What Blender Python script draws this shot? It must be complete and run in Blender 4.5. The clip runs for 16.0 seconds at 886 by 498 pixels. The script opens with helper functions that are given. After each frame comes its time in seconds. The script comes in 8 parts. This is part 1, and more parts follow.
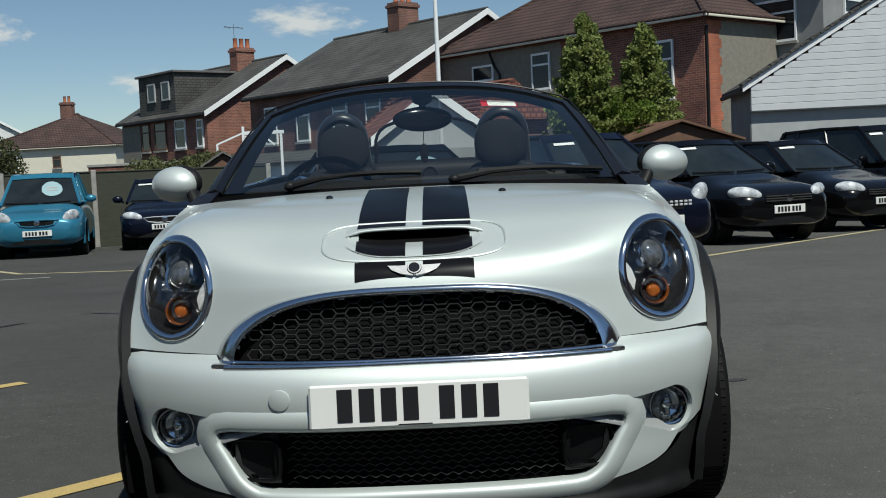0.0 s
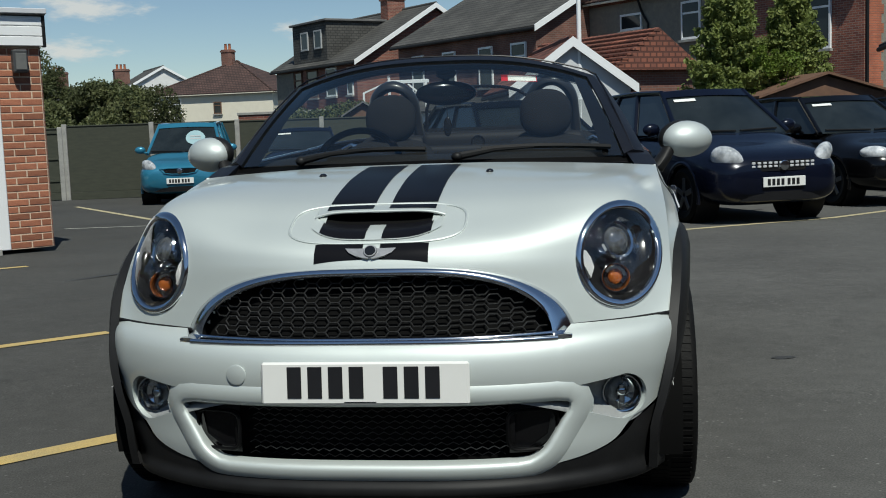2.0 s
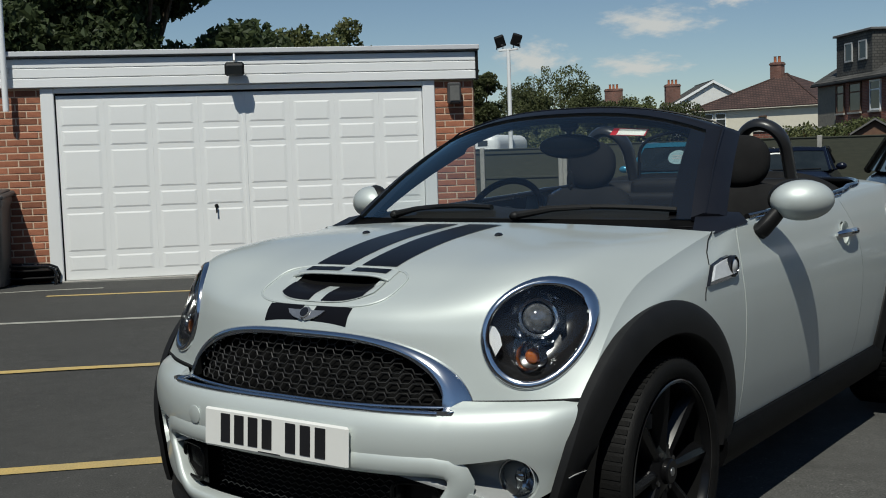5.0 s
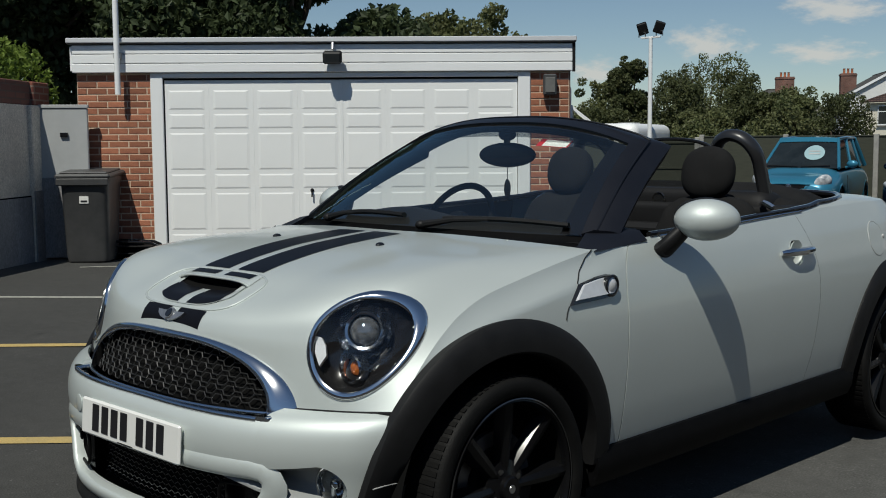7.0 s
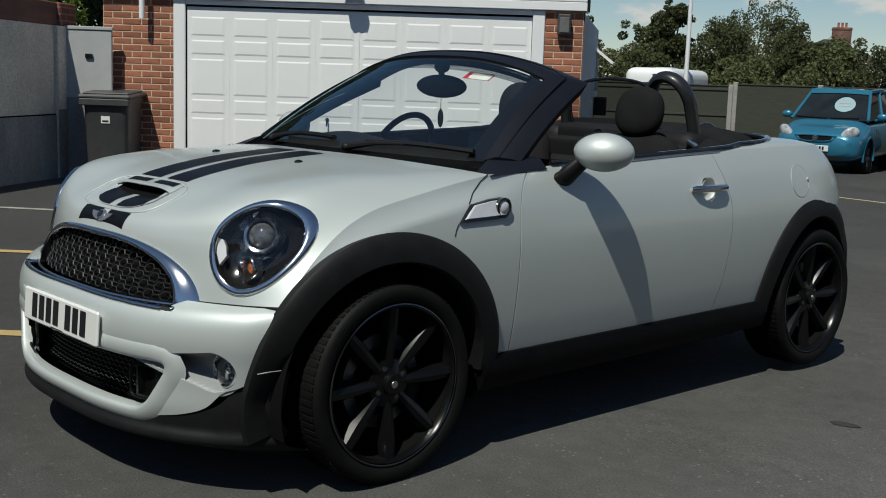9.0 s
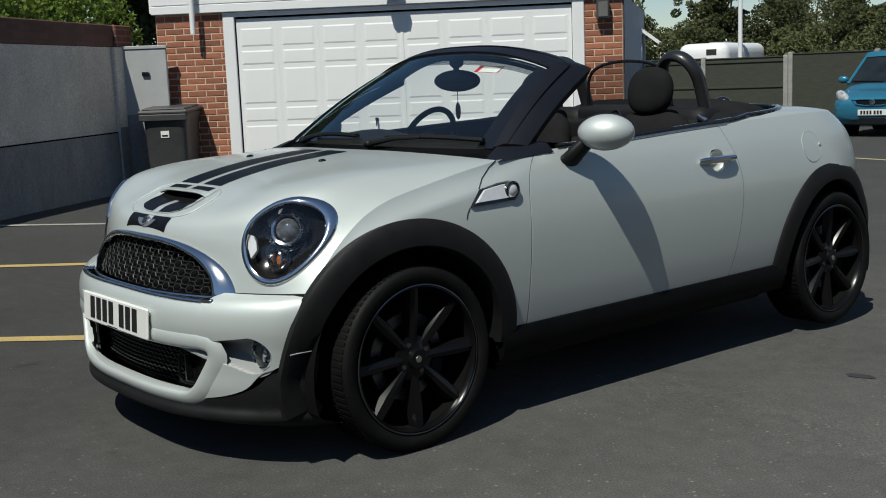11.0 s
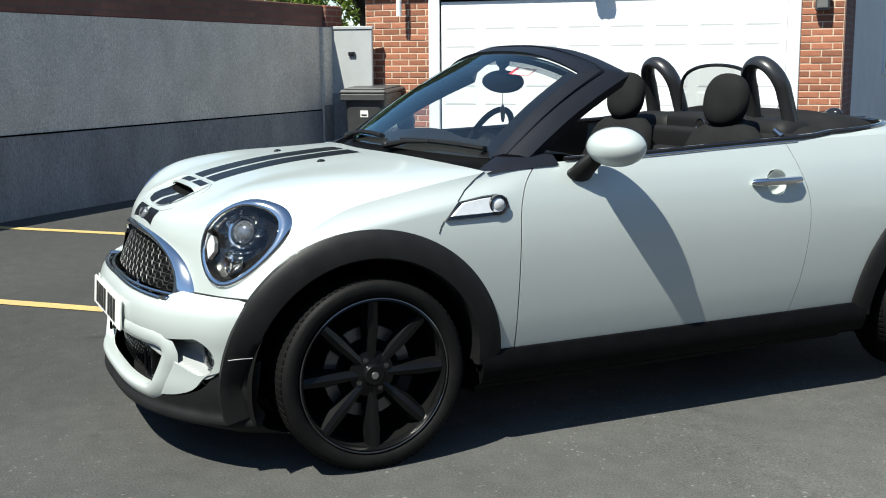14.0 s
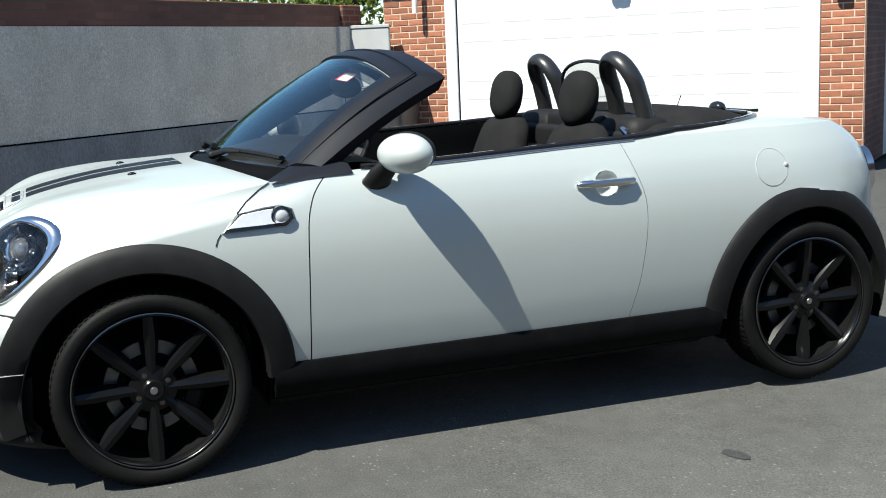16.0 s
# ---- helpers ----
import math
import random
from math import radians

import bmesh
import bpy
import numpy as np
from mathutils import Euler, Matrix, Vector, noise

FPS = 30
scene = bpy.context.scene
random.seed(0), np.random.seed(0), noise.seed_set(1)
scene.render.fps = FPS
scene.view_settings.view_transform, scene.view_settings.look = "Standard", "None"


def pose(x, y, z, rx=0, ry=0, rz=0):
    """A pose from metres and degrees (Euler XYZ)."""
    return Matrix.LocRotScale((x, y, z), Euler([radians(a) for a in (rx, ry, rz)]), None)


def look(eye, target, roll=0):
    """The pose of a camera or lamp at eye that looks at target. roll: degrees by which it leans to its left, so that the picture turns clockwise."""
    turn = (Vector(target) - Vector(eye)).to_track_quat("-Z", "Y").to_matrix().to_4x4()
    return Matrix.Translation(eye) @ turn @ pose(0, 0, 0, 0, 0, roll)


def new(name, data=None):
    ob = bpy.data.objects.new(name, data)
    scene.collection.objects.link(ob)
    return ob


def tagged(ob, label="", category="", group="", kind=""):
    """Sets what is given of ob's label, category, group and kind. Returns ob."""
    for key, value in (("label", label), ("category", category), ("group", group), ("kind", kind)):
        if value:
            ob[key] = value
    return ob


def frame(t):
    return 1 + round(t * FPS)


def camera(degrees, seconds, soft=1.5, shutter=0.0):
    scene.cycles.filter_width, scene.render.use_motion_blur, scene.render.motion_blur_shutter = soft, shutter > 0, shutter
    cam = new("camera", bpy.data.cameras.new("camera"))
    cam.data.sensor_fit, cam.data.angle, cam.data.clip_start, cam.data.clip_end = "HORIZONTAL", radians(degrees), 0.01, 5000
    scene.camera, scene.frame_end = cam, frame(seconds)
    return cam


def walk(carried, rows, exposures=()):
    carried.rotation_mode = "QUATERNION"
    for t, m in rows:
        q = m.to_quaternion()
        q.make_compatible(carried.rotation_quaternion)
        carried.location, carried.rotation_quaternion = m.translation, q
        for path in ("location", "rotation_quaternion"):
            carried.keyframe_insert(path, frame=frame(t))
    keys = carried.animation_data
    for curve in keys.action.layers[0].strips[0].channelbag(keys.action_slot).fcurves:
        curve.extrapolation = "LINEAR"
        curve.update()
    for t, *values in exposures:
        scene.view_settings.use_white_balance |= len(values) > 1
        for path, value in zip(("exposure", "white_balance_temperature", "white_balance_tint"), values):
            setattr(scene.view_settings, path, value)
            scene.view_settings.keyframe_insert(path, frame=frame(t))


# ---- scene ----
cam = camera(43.3, 16.0, soft=1.0)
METRES, EYE, TILT, LEAN, TURN = 6.08, 1.0, 0.0, 0.0, 0.0
ROWS = [
    (0.0, 0.0, 0.0, 0.0, -0.18, -3.96, 2.62),
    (0.5, 0.0068, -0.0019, 0.0051, 0.01, -4.65, 1.44),
    (1.0, 0.0248, -0.0039, 0.009, 2.66, -2.98, 2.49),
    (1.5, 0.0524, -0.0079, 0.0122, 4.98, -5.69, 2.38),
    (2.0, 0.0829, -0.0046, 0.0129, 7.8, -6.32, 2.08),
    (2.5, 0.1236, 0.0086, 0.0167, 11.61, -5.83, 3.42),
    (3.0, 0.1712, 0.0172, 0.0174, 20.57, -6.74, 2.47),
    (3.5, 0.2112, 0.0306, 0.0189, 21.84, -6.77, 1.98),
    (4.0, 0.2532, 0.0504, 0.0212, 26.84, -5.1, 1.65),
    (6.5, 0.4159, 0.1489, 0.0386, 42.18, -6.15, 1.92),
    (7.0, 0.4411, 0.1724, 0.0396, 44.55, -5.39, 0.36),
    (7.5, 0.4694, 0.189, 0.0394, 49.56, -3.0, -2.19),
    (8.0, 0.4857, 0.1889, 0.0389, 48.45, -4.09, -1.82),
    (8.5, 0.5058, 0.1814, 0.0382, 47.81, -6.72, -2.91),
    (9.0, 0.5298, 0.187, 0.0362, 47.17, -8.58, -1.92),
    (11.5, 0.6006, 0.1774, 0.0385, 50.75, -8.83, 2.87),
    (12.0, 0.6198, 0.1969, 0.0396, 53.45, -9.09, 1.88),
    (12.5, 0.632, 0.2191, 0.0415, 56.93, -9.12, 2.3),
    (13.0, 0.6342, 0.2545, 0.0426, 59.65, -9.01, -0.11),
    (13.5, 0.6355, 0.2915, 0.0456, 61.7, -8.71, -0.0),
    (14.0, 0.641, 0.3304, 0.0468, 64.4, -9.61, 0.39),
    (14.5, 0.6477, 0.373, 0.0429, 65.48, -11.04, 0.27),
    (15.0, 0.6591, 0.413, 0.0446, 69.04, -9.98, 1.31),
    (15.5, 0.6791, 0.4513, 0.0473, 71.84, -11.44, 2.17),
    (16.0, 0.6943, 0.4912, 0.0504, 69.55, -9.89, 2.32),
]
walk(cam, [(t, pose(0.073, 0, EYE, TILT, LEAN, TURN) @ pose(METRES * x, METRES * y, METRES * z, 90 + pitch, roll, yaw)) for t, x, y, z, yaw, pitch, roll in ROWS],
     exposures=[(0.0, -0.10, 6300, 3), (1.5, -0.12, 6300, 3), (2.5, -0.17, 6300, 3), (3.5, -0.25, 6300, 3), (4.2, -0.27, 6350, 4), (6.3, -0.36, 6450, 5), (8.0, -0.35, 6450, 5), (9.2, -0.27, 6450, 5), (11.3, -0.06, 6450, 5), (12.5, 0.48, 6450, 4), (14.5, 1.0, 6400, 3), (16.0, 1.08, 6450, 4)])

# world, sun
SUN_DIR = Vector((0.27, -0.62, 1.0)).normalized()
world = bpy.data.worlds.new("sky")
scene.world = world
world.use_nodes = True
wn = world.node_tree
sky = wn.nodes.new("ShaderNodeTexSky")
sky.sky_type, sky.sun_disc = "NISHITA", False
sky.sun_elevation = math.asin(SUN_DIR.z)
sky.sun_rotation = math.atan2(SUN_DIR.x, SUN_DIR.y)
sky.air_density, sky.dust_density, sky.ozone_density = 1.2, 0.0, 1.7
sky.altitude = 2600
wn.links.new(sky.outputs[0], wn.nodes["Background"].inputs[0])
wn.nodes["Background"].inputs[1].default_value = 0.078
sun = new("sun", bpy.data.lights.new("sun", "SUN"))
sun.data.energy, sun.data.angle, sun.data.color = 4.7, radians(0.53), (1.0, 0.955, 0.875)
sun.matrix_world = look(SUN_DIR * 50, (0, 0, 0))


# ---- materials ----
def material(name, c1, c2=None, scale=6.0, rough=0.6, rough2=None, metal=0.0, bump=0.0, bump_scale=60.0, coat=0.0, fine=0.0, spec=0.5, stretch=(1, 1, 1), vary=0.0, mid=0.0):
    """A principled surface with cloudy variation between two colours, fine grain and relief."""
    m = bpy.data.materials.new(name)
    m.use_nodes = True
    nt = m.node_tree
    p = nt.nodes["Principled BSDF"]
    p.inputs["Roughness"].default_value, p.inputs["Metallic"].default_value = rough, metal
    p.inputs["Coat Weight"].default_value, p.inputs["Specular IOR Level"].default_value = coat, spec
    p.inputs["Coat Roughness"].default_value = 0.04
    tc = nt.nodes.new("ShaderNodeTexCoord")
    mp = nt.nodes.new("ShaderNodeMapping")
    mp.inputs["Scale"].default_value = stretch
    nt.links.new(tc.outputs["Object"], mp.inputs[0])
    if c2 is None:
        c2 = tuple(v * 0.85 for v in c1)
    n1 = nt.nodes.new("ShaderNodeTexNoise")
    n1.inputs["Scale"].default_value, n1.inputs["Detail"].default_value, n1.inputs["Roughness"].default_value = scale, 6, 0.62
    nt.links.new(mp.outputs[0], n1.inputs["Vector"])
    ramp = nt.nodes.new("ShaderNodeValToRGB")
    ramp.color_ramp.elements[0].position, ramp.color_ramp.elements[1].position = 0.32, 0.68
    ramp.color_ramp.elements[0].color, ramp.color_ramp.elements[1].color = (*c1, 1), (*c2, 1)
    nt.links.new(n1.outputs[0], ramp.inputs[0])
    col = ramp.outputs[0]
    if fine:
        n2 = nt.nodes.new("ShaderNodeTexNoise")
        n2.inputs["Scale"].default_value, n2.inputs["Detail"].default_value = bump_scale * 1.3, 3
        nt.links.new(mp.outputs[0], n2.inputs["Vector"])
        r2 = nt.nodes.new("ShaderNodeMapRange")
        r2.inputs[1].default_value, r2.inputs[2].default_value = 0.3, 0.7
        r2.inputs[3].default_value, r2.inputs[4].default_value = 1 - fine, 1 + fine
        nt.links.new(n2.outputs[0], r2.inputs[0])
        mx = nt.nodes.new("ShaderNodeVectorMath")
        mx.operation = "SCALE"
        nt.links.new(col, mx.inputs[0])
        nt.links.new(r2.outputs[0], mx.inputs["Scale"])
        col = mx.outputs[0]
    if mid:
        n5 = nt.nodes.new("ShaderNodeTexNoise")
        n5.inputs["Scale"].default_value, n5.inputs["Detail"].default_value, n5.inputs["Roughness"].default_value = scale * 14, 5, 0.7
        nt.links.new(mp.outputs[0], n5.inputs["Vector"])
        r5 = nt.nodes.new("ShaderNodeMapRange")
        r5.inputs[1].default_value, r5.inputs[2].default_value = 0.3, 0.7
        r5.inputs[3].default_value, r5.inputs[4].default_value = 1 - mid, 1 + mid
        nt.links.new(n5.outputs[0], r5.inputs[0])
        mx = nt.nodes.new("ShaderNodeVectorMath")
        mx.operation = "SCALE"
        nt.links.new(col, mx.inputs[0])
        nt.links.new(r5.outputs[0], mx.inputs["Scale"])
        col = mx.outputs[0]
    if vary:
        oi = nt.nodes.new("ShaderNodeObjectInfo")
        r4 = nt.nodes.new("ShaderNodeMapRange")
        r4.inputs[3].default_value, r4.inputs[4].default_value = 1 - vary, 1 + vary
        nt.links.new(oi.outputs["Random"], r4.inputs[0])
        mx = nt.nodes.new("ShaderNodeVectorMath")
        mx.operation = "SCALE"
        nt.links.new(col, mx.inputs[0])
        nt.links.new(r4.outputs[0], mx.inputs["Scale"])
        col = mx.outputs[0]
    nt.links.new(col, p.inputs["Base Color"])
    if rough2 is not None:
        r3 = nt.nodes.new("ShaderNodeMapRange")
        r3.inputs[3].default_value, r3.inputs[4].default_value = rough, rough2
        nt.links.new(n1.outputs[0], r3.inputs[0])
        nt.links.new(r3.outputs[0], p.inputs["Roughness"])
    if bump:
        n3 = nt.nodes.new("ShaderNodeTexNoise")
        n3.inputs["Scale"].default_value, n3.inputs["Detail"].default_value = bump_scale, 4
        nt.links.new(mp.outputs[0], n3.inputs["Vector"])
        b = nt.nodes.new("ShaderNodeBump")
        b.inputs["Strength"].default_value, b.inputs["Distance"].default_value = bump, 0.01
        nt.links.new(n3.outputs[0], b.inputs["Height"])
        nt.links.new(b.outputs[0], p.inputs["Normal"])
    return m


def glass(name, tint, rough=0.0, ior=1.5, gloss=(1, 1, 1), dust=0.0):
    """Thin pane: mostly see-through with a mirror-like gloss and a trace of dust."""
    m = bpy.data.materials.new(name)
    m.use_nodes = True
    nt = m.node_tree
    nt.nodes.remove(nt.nodes["Principled BSDF"])
    out = nt.nodes["Material Output"]
    tr = nt.nodes.new("ShaderNodeBsdfTransparent")
    tr.inputs[0].default_value = (*tint, 1)
    gl = nt.nodes.new("ShaderNodeBsdfGlossy")
    gl.inputs["Roughness"].default_value = rough
    gl.inputs[0].default_value = (*gloss, 1)
    fr = nt.nodes.new("ShaderNodeFresnel")
    fr.inputs[0].default_value = ior
    mix = nt.nodes.new("ShaderNodeMixShader")
    nt.links.new(fr.outputs[0], mix.inputs[0])
    nt.links.new(tr.outputs[0], mix.inputs[1])
    nt.links.new(gl.outputs[0], mix.inputs[2])
    top = mix
    if dust:
        film = nt.nodes.new("ShaderNodeBsdfDiffuse")
        film.inputs[0].default_value = (0.6, 0.6, 0.58, 1)
        top = nt.nodes.new("ShaderNodeMixShader")
        top.inputs[0].default_value = dust
        nt.links.new(mix.outputs[0], top.inputs[1])
        nt.links.new(film.outputs[0], top.inputs[2])
    nt.links.new(top.outputs[0], out.inputs[0])
    return m


def brickwork(name, c1, c2, mortar, bw=0.225, bh=0.075, joint=0.010):
    """Brick pattern for walls too far off to pick the bricks apart; laid along the wall in object space."""
    m = bpy.data.materials.new(name)
    m.use_nodes = True
    nt = m.node_tree
    p = nt.nodes["Principled BSDF"]
    p.inputs["Roughness"].default_value = 0.85
    tc = nt.nodes.new("ShaderNodeTexCoord")
    sep = nt.nodes.new("ShaderNodeSeparateXYZ")
    nt.links.new(tc.outputs["Object"], sep.inputs[0])
    add = nt.nodes.new("ShaderNodeMath")
    nt.links.new(sep.outputs[0], add.inputs[0])
    nt.links.new(sep.outputs[1], add.inputs[1])
    com = nt.nodes.new("ShaderNodeCombineXYZ")
    nt.links.new(add.outputs[0], com.inputs[0])
    nt.links.new(sep.outputs[2], com.inputs[1])
    b = nt.nodes.new("ShaderNodeTexBrick")
    b.inputs["Scale"].default_value = 1.0
    b.inputs["Brick Width"].default_value, b.inputs["Row Height"].default_value = bw, bh
    b.inputs["Mortar Size"].default_value = joint
    b.inputs["Color1"].default_value, b.inputs["Color2"].default_value, b.inputs["Mortar"].default_value = (*c1, 1), (*c2, 1), (*mortar, 1)
    nt.links.new(com.outputs[0], b.inputs[0])
    n = nt.nodes.new("ShaderNodeTexNoise")
    n.inputs["Scale"].default_value, n.inputs["Detail"].default_value = 0.8, 8
    nt.links.new(tc.outputs["Object"], n.inputs[0])
    r = nt.nodes.new("ShaderNodeMapRange")
    r.inputs[1].default_value, r.inputs[2].default_value, r.inputs[3].default_value, r.inputs[4].default_value = 0.3, 0.7, 0.65, 1.3
    nt.links.new(n.outputs[0], r.inputs[0])
    mx = nt.nodes.new("ShaderNodeVectorMath")
    mx.operation = "SCALE"
    nt.links.new(b.outputs[0], mx.inputs[0])
    nt.links.new(r.outputs[0], mx.inputs["Scale"])
    nt.links.new(mx.outputs[0], p.inputs["Base Color"])
    bp = nt.nodes.new("ShaderNodeBump")
    bp.inputs["Strength"].default_value, bp.inputs["Distance"].default_value = 0.5, 0.01
    bp.invert = True
    nt.links.new(b.outputs["Fac"], bp.inputs["Height"])
    nt.links.new(bp.outputs[0], p.inputs["Normal"])
    return m


def foliage(name, c1, c2):
    m = material(name, c1, c2, scale=1.3, rough=0.55, spec=0.3)
    nt = m.node_tree
    p = nt.nodes["Principled BSDF"]
    src = p.inputs["Base Color"].links[0].from_socket
    g = nt.nodes.new("ShaderNodeNewGeometry")
    r = nt.nodes.new("ShaderNodeMapRange")
    r.inputs[3].default_value, r.inputs[4].default_value = 0.7, 1.35
    nt.links.new(g.outputs["Random Per Island"], r.inputs[0])
    mx = nt.nodes.new("ShaderNodeVectorMath")
    mx.operation = "SCALE"
    nt.links.new(src, mx.inputs[0])
    nt.links.new(r.outputs[0], mx.inputs["Scale"])
    nt.links.new(mx.outputs[0], p.inputs["Base Color"])
    tl = nt.nodes.new("ShaderNodeBsdfTranslucent")
    nt.links.new(mx.outputs[0], tl.inputs[0])
    mix = nt.nodes.new("ShaderNodeMixShader")
    mix.inputs[0].default_value = 0.42
    nt.links.new(p.outputs[0], mix.inputs[1])
    nt.links.new(tl.outputs[0], mix.inputs[2])
    nt.links.new(mix.outputs[0], nt.nodes["Material Output"].inputs[0])
    return m


PAINT = material("pearl_white_paint", (0.56, 0.605, 0.585), (0.58, 0.625, 0.605), scale=2.0, rough=0.52, metal=0.36, coat=0.8)
PAINT.node_tree.nodes["Principled BSDF"].inputs["Coat Roughness"].default_value = 0.11
STRIPE = material("gloss_black_vinyl", (0.006, 0.006, 0.008), (0.008, 0.008, 0.010), rough=0.3, spec=0.1)
BLACK_PLASTIC = material("matt_black_plastic", (0.0085, 0.0085, 0.0088), (0.0125, 0.0125, 0.013), scale=14, rough=0.46, rough2=0.58, bump=0.05, bump_scale=500, spec=0.25)
SILL_BLACK = material("deep_black_plastic", (0.0025, 0.0025, 0.0028), (0.0045, 0.0045, 0.005), scale=14, rough=0.5, bump=0.04, bump_scale=500, spec=0.08)
GLOSS_BLACK = material("gloss_black", (0.008, 0.008, 0.009), (0.012, 0.012, 0.013), rough=0.16, coat=0.6)
DARK_INTERIOR = material("dark_trim", (0.006, 0.006, 0.0066), (0.009, 0.009, 0.0096), scale=8, rough=0.65, spec=0.3, bump=0.1, bump_scale=300)
FABRIC = material("black_seat_cloth", (0.0115, 0.0115, 0.0118), (0.017, 0.017, 0.0174), scale=9, rough=0.9, spec=0.12, bump=0.3, bump_scale=600)
CHROME = material("chrome", (0.75, 0.76, 0.78), (0.7, 0.71, 0.73), rough=0.14, metal=1.0)
SATIN = material("satin_silver", (0.42, 0.42, 0.42), (0.36, 0.36, 0.36), rough=0.28, metal=0.9)
RUBBER = material("tyre_rubber", (0.0055, 0.0055, 0.0055), (0.009, 0.0088, 0.0085), scale=16, rough=0.5, rough2=0.7, spec=0.13, bump=0.15, bump_scale=200)
ALLOY = material("gloss_black_alloy", (0.004, 0.004, 0.0045), (0.006, 0.006, 0.0065), rough=0.24, coat=0.0, spec=0.28)
DISC_STEEL = material("brake_steel", (0.22, 0.22, 0.22), (0.15, 0.15, 0.145), scale=20, rough=0.45, metal=0.8)
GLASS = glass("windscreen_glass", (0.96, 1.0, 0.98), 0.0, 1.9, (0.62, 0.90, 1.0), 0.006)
HEAD_LENS = glass("headlamp_lens", (0.95, 0.96, 0.96), 0.0, 1.55)
LENS = glass("clear_lens", (0.93, 0.95, 0.95))
TINT = glass("tinted_screen", (0.62, 0.63, 0.63), 0.0, 1.3)
SMOKE = glass("tinted_glass", (0.35, 0.37, 0.38))
AMBER = material("amber_plastic", (0.75, 0.21, 0.03), (0.55, 0.13, 0.02), scale=40, rough=0.10, coat=1.0, metal=0.5)
REFLECTOR = material("lamp_reflector", (0.7, 0.72, 0.74), (0.5, 0.52, 0.55), scale=22, rough=0.12, metal=1.0)
WHITE_PLATE = material("plate_white", (0.78, 0.78, 0.75), (0.74, 0.74, 0.71), scale=4, rough=0.35)
PLATE_BLACK = material("plate_black", (0.012, 0.012, 0.014), (0.016, 0.016, 0.018), rough=0.4)
# near-black that puts the shade of recesses and gaps into the colour
SHADE_BLACK = material("unlit_recess", (0.004, 0.004, 0.004), (0.005, 0.005, 0.005), rough=0.9, spec=0.1)
RED = material("red_print", (0.5, 0.02, 0.03), rough=0.5)
def asphalt():
    """Worn grey tarmac: cloudy wear, fine grain, and pale grit gathered in loose patches."""
    m = material("asphalt", (0.064, 0.0635, 0.060), (0.086, 0.0855, 0.081), scale=0.7, rough=0.85, rough2=0.95, bump=0.28, bump_scale=120, fine=0.34, mid=0.14, spec=0.3)
    nt = m.node_tree
    p = nt.nodes["Principled BSDF"]
    src = p.inputs["Base Color"].links[0].from_socket
    tc = nt.nodes.new("ShaderNodeTexCoord")

    def field(kind, scale, lo, hi, detail=3):
        n = nt.nodes.new(kind)
        n.inputs["Scale"].default_value = scale
        if kind == "ShaderNodeTexNoise":
            n.inputs["Detail"].default_value = detail
        nt.links.new(tc.outputs["Object"], n.inputs["Vector"])
        r = nt.nodes.new("ShaderNodeMapRange")
        r.inputs[1].default_value, r.inputs[2].default_value = lo, hi
        nt.links.new(n.outputs[0], r.inputs[0])
        return r.outputs[0]
    grit, dense, patch = field("ShaderNodeTexVoronoi", 30, 0.20, 0.10), field("ShaderNodeTexNoise", 9.0, 0.46, 0.58), field("ShaderNodeTexNoise", 1.3, 0.36, 0.60)
    speck, spread = field("ShaderNodeTexVoronoi", 62, 0.22, 0.12), field("ShaderNodeTexNoise", 14.0, 0.56, 0.66)

    def times(a, b):
        k = nt.nodes.new("ShaderNodeMath")
        k.operation = "MULTIPLY"
        nt.links.new(a, k.inputs[0])
        nt.links.new(b, k.inputs[1])
        return k.outputs[0]
    for fac, col in ((times(times(grit, dense), patch), (0.20, 0.197, 0.188, 1)), (times(speck, spread), (0.17, 0.168, 0.16, 1)), (field("ShaderNodeTexNoise", 3.1, 0.66, 0.76, 6), (0.045, 0.045, 0.043, 1))):
        mx = nt.nodes.new("ShaderNodeMix")
        mx.data_type = "RGBA"
        nt.links.new(fac, mx.inputs[0])
        nt.links.new(src, mx.inputs[6])
        mx.inputs[7].default_value = col
        src = mx.outputs[2]
    p.inputs["Diffuse Roughness"].default_value = 1.0
    # the driving lane is worn paler than the bays beside the wall
    sep = nt.nodes.new("ShaderNodeSeparateXYZ")
    nt.links.new(tc.outputs["Object"], sep.inputs[0])
    n = nt.nodes.new("ShaderNodeTexNoise")
    n.inputs["Scale"].default_value, n.inputs["Detail"].default_value = 0.35, 4
    nt.links.new(tc.outputs["Object"], n.inputs["Vector"])
    lane = nt.nodes.new("ShaderNodeMath")
    lane.operation = "MULTIPLY_ADD"
    lane.inputs[1].default_value = 3.0
    nt.links.new(n.outputs[0], lane.inputs[0])
    nt.links.new(sep.outputs[0], lane.inputs[2])
    wear = nt.nodes.new("ShaderNodeMapRange")
    wear.interpolation_type = "SMOOTHSTEP"
    for k, v in enumerate((-0.5, 4.2, 0.60, 0.99)):
        wear.inputs[k + 1].default_value = v
    nt.links.new(lane.outputs[0], wear.inputs[0])
    mx = nt.nodes.new("ShaderNodeVectorMath")
    mx.operation = "SCALE"
    nt.links.new(src, mx.inputs[0])
    nt.links.new(wear.outputs[0], mx.inputs["Scale"])
    nt.links.new(mx.outputs[0], p.inputs["Base Color"])
    return m


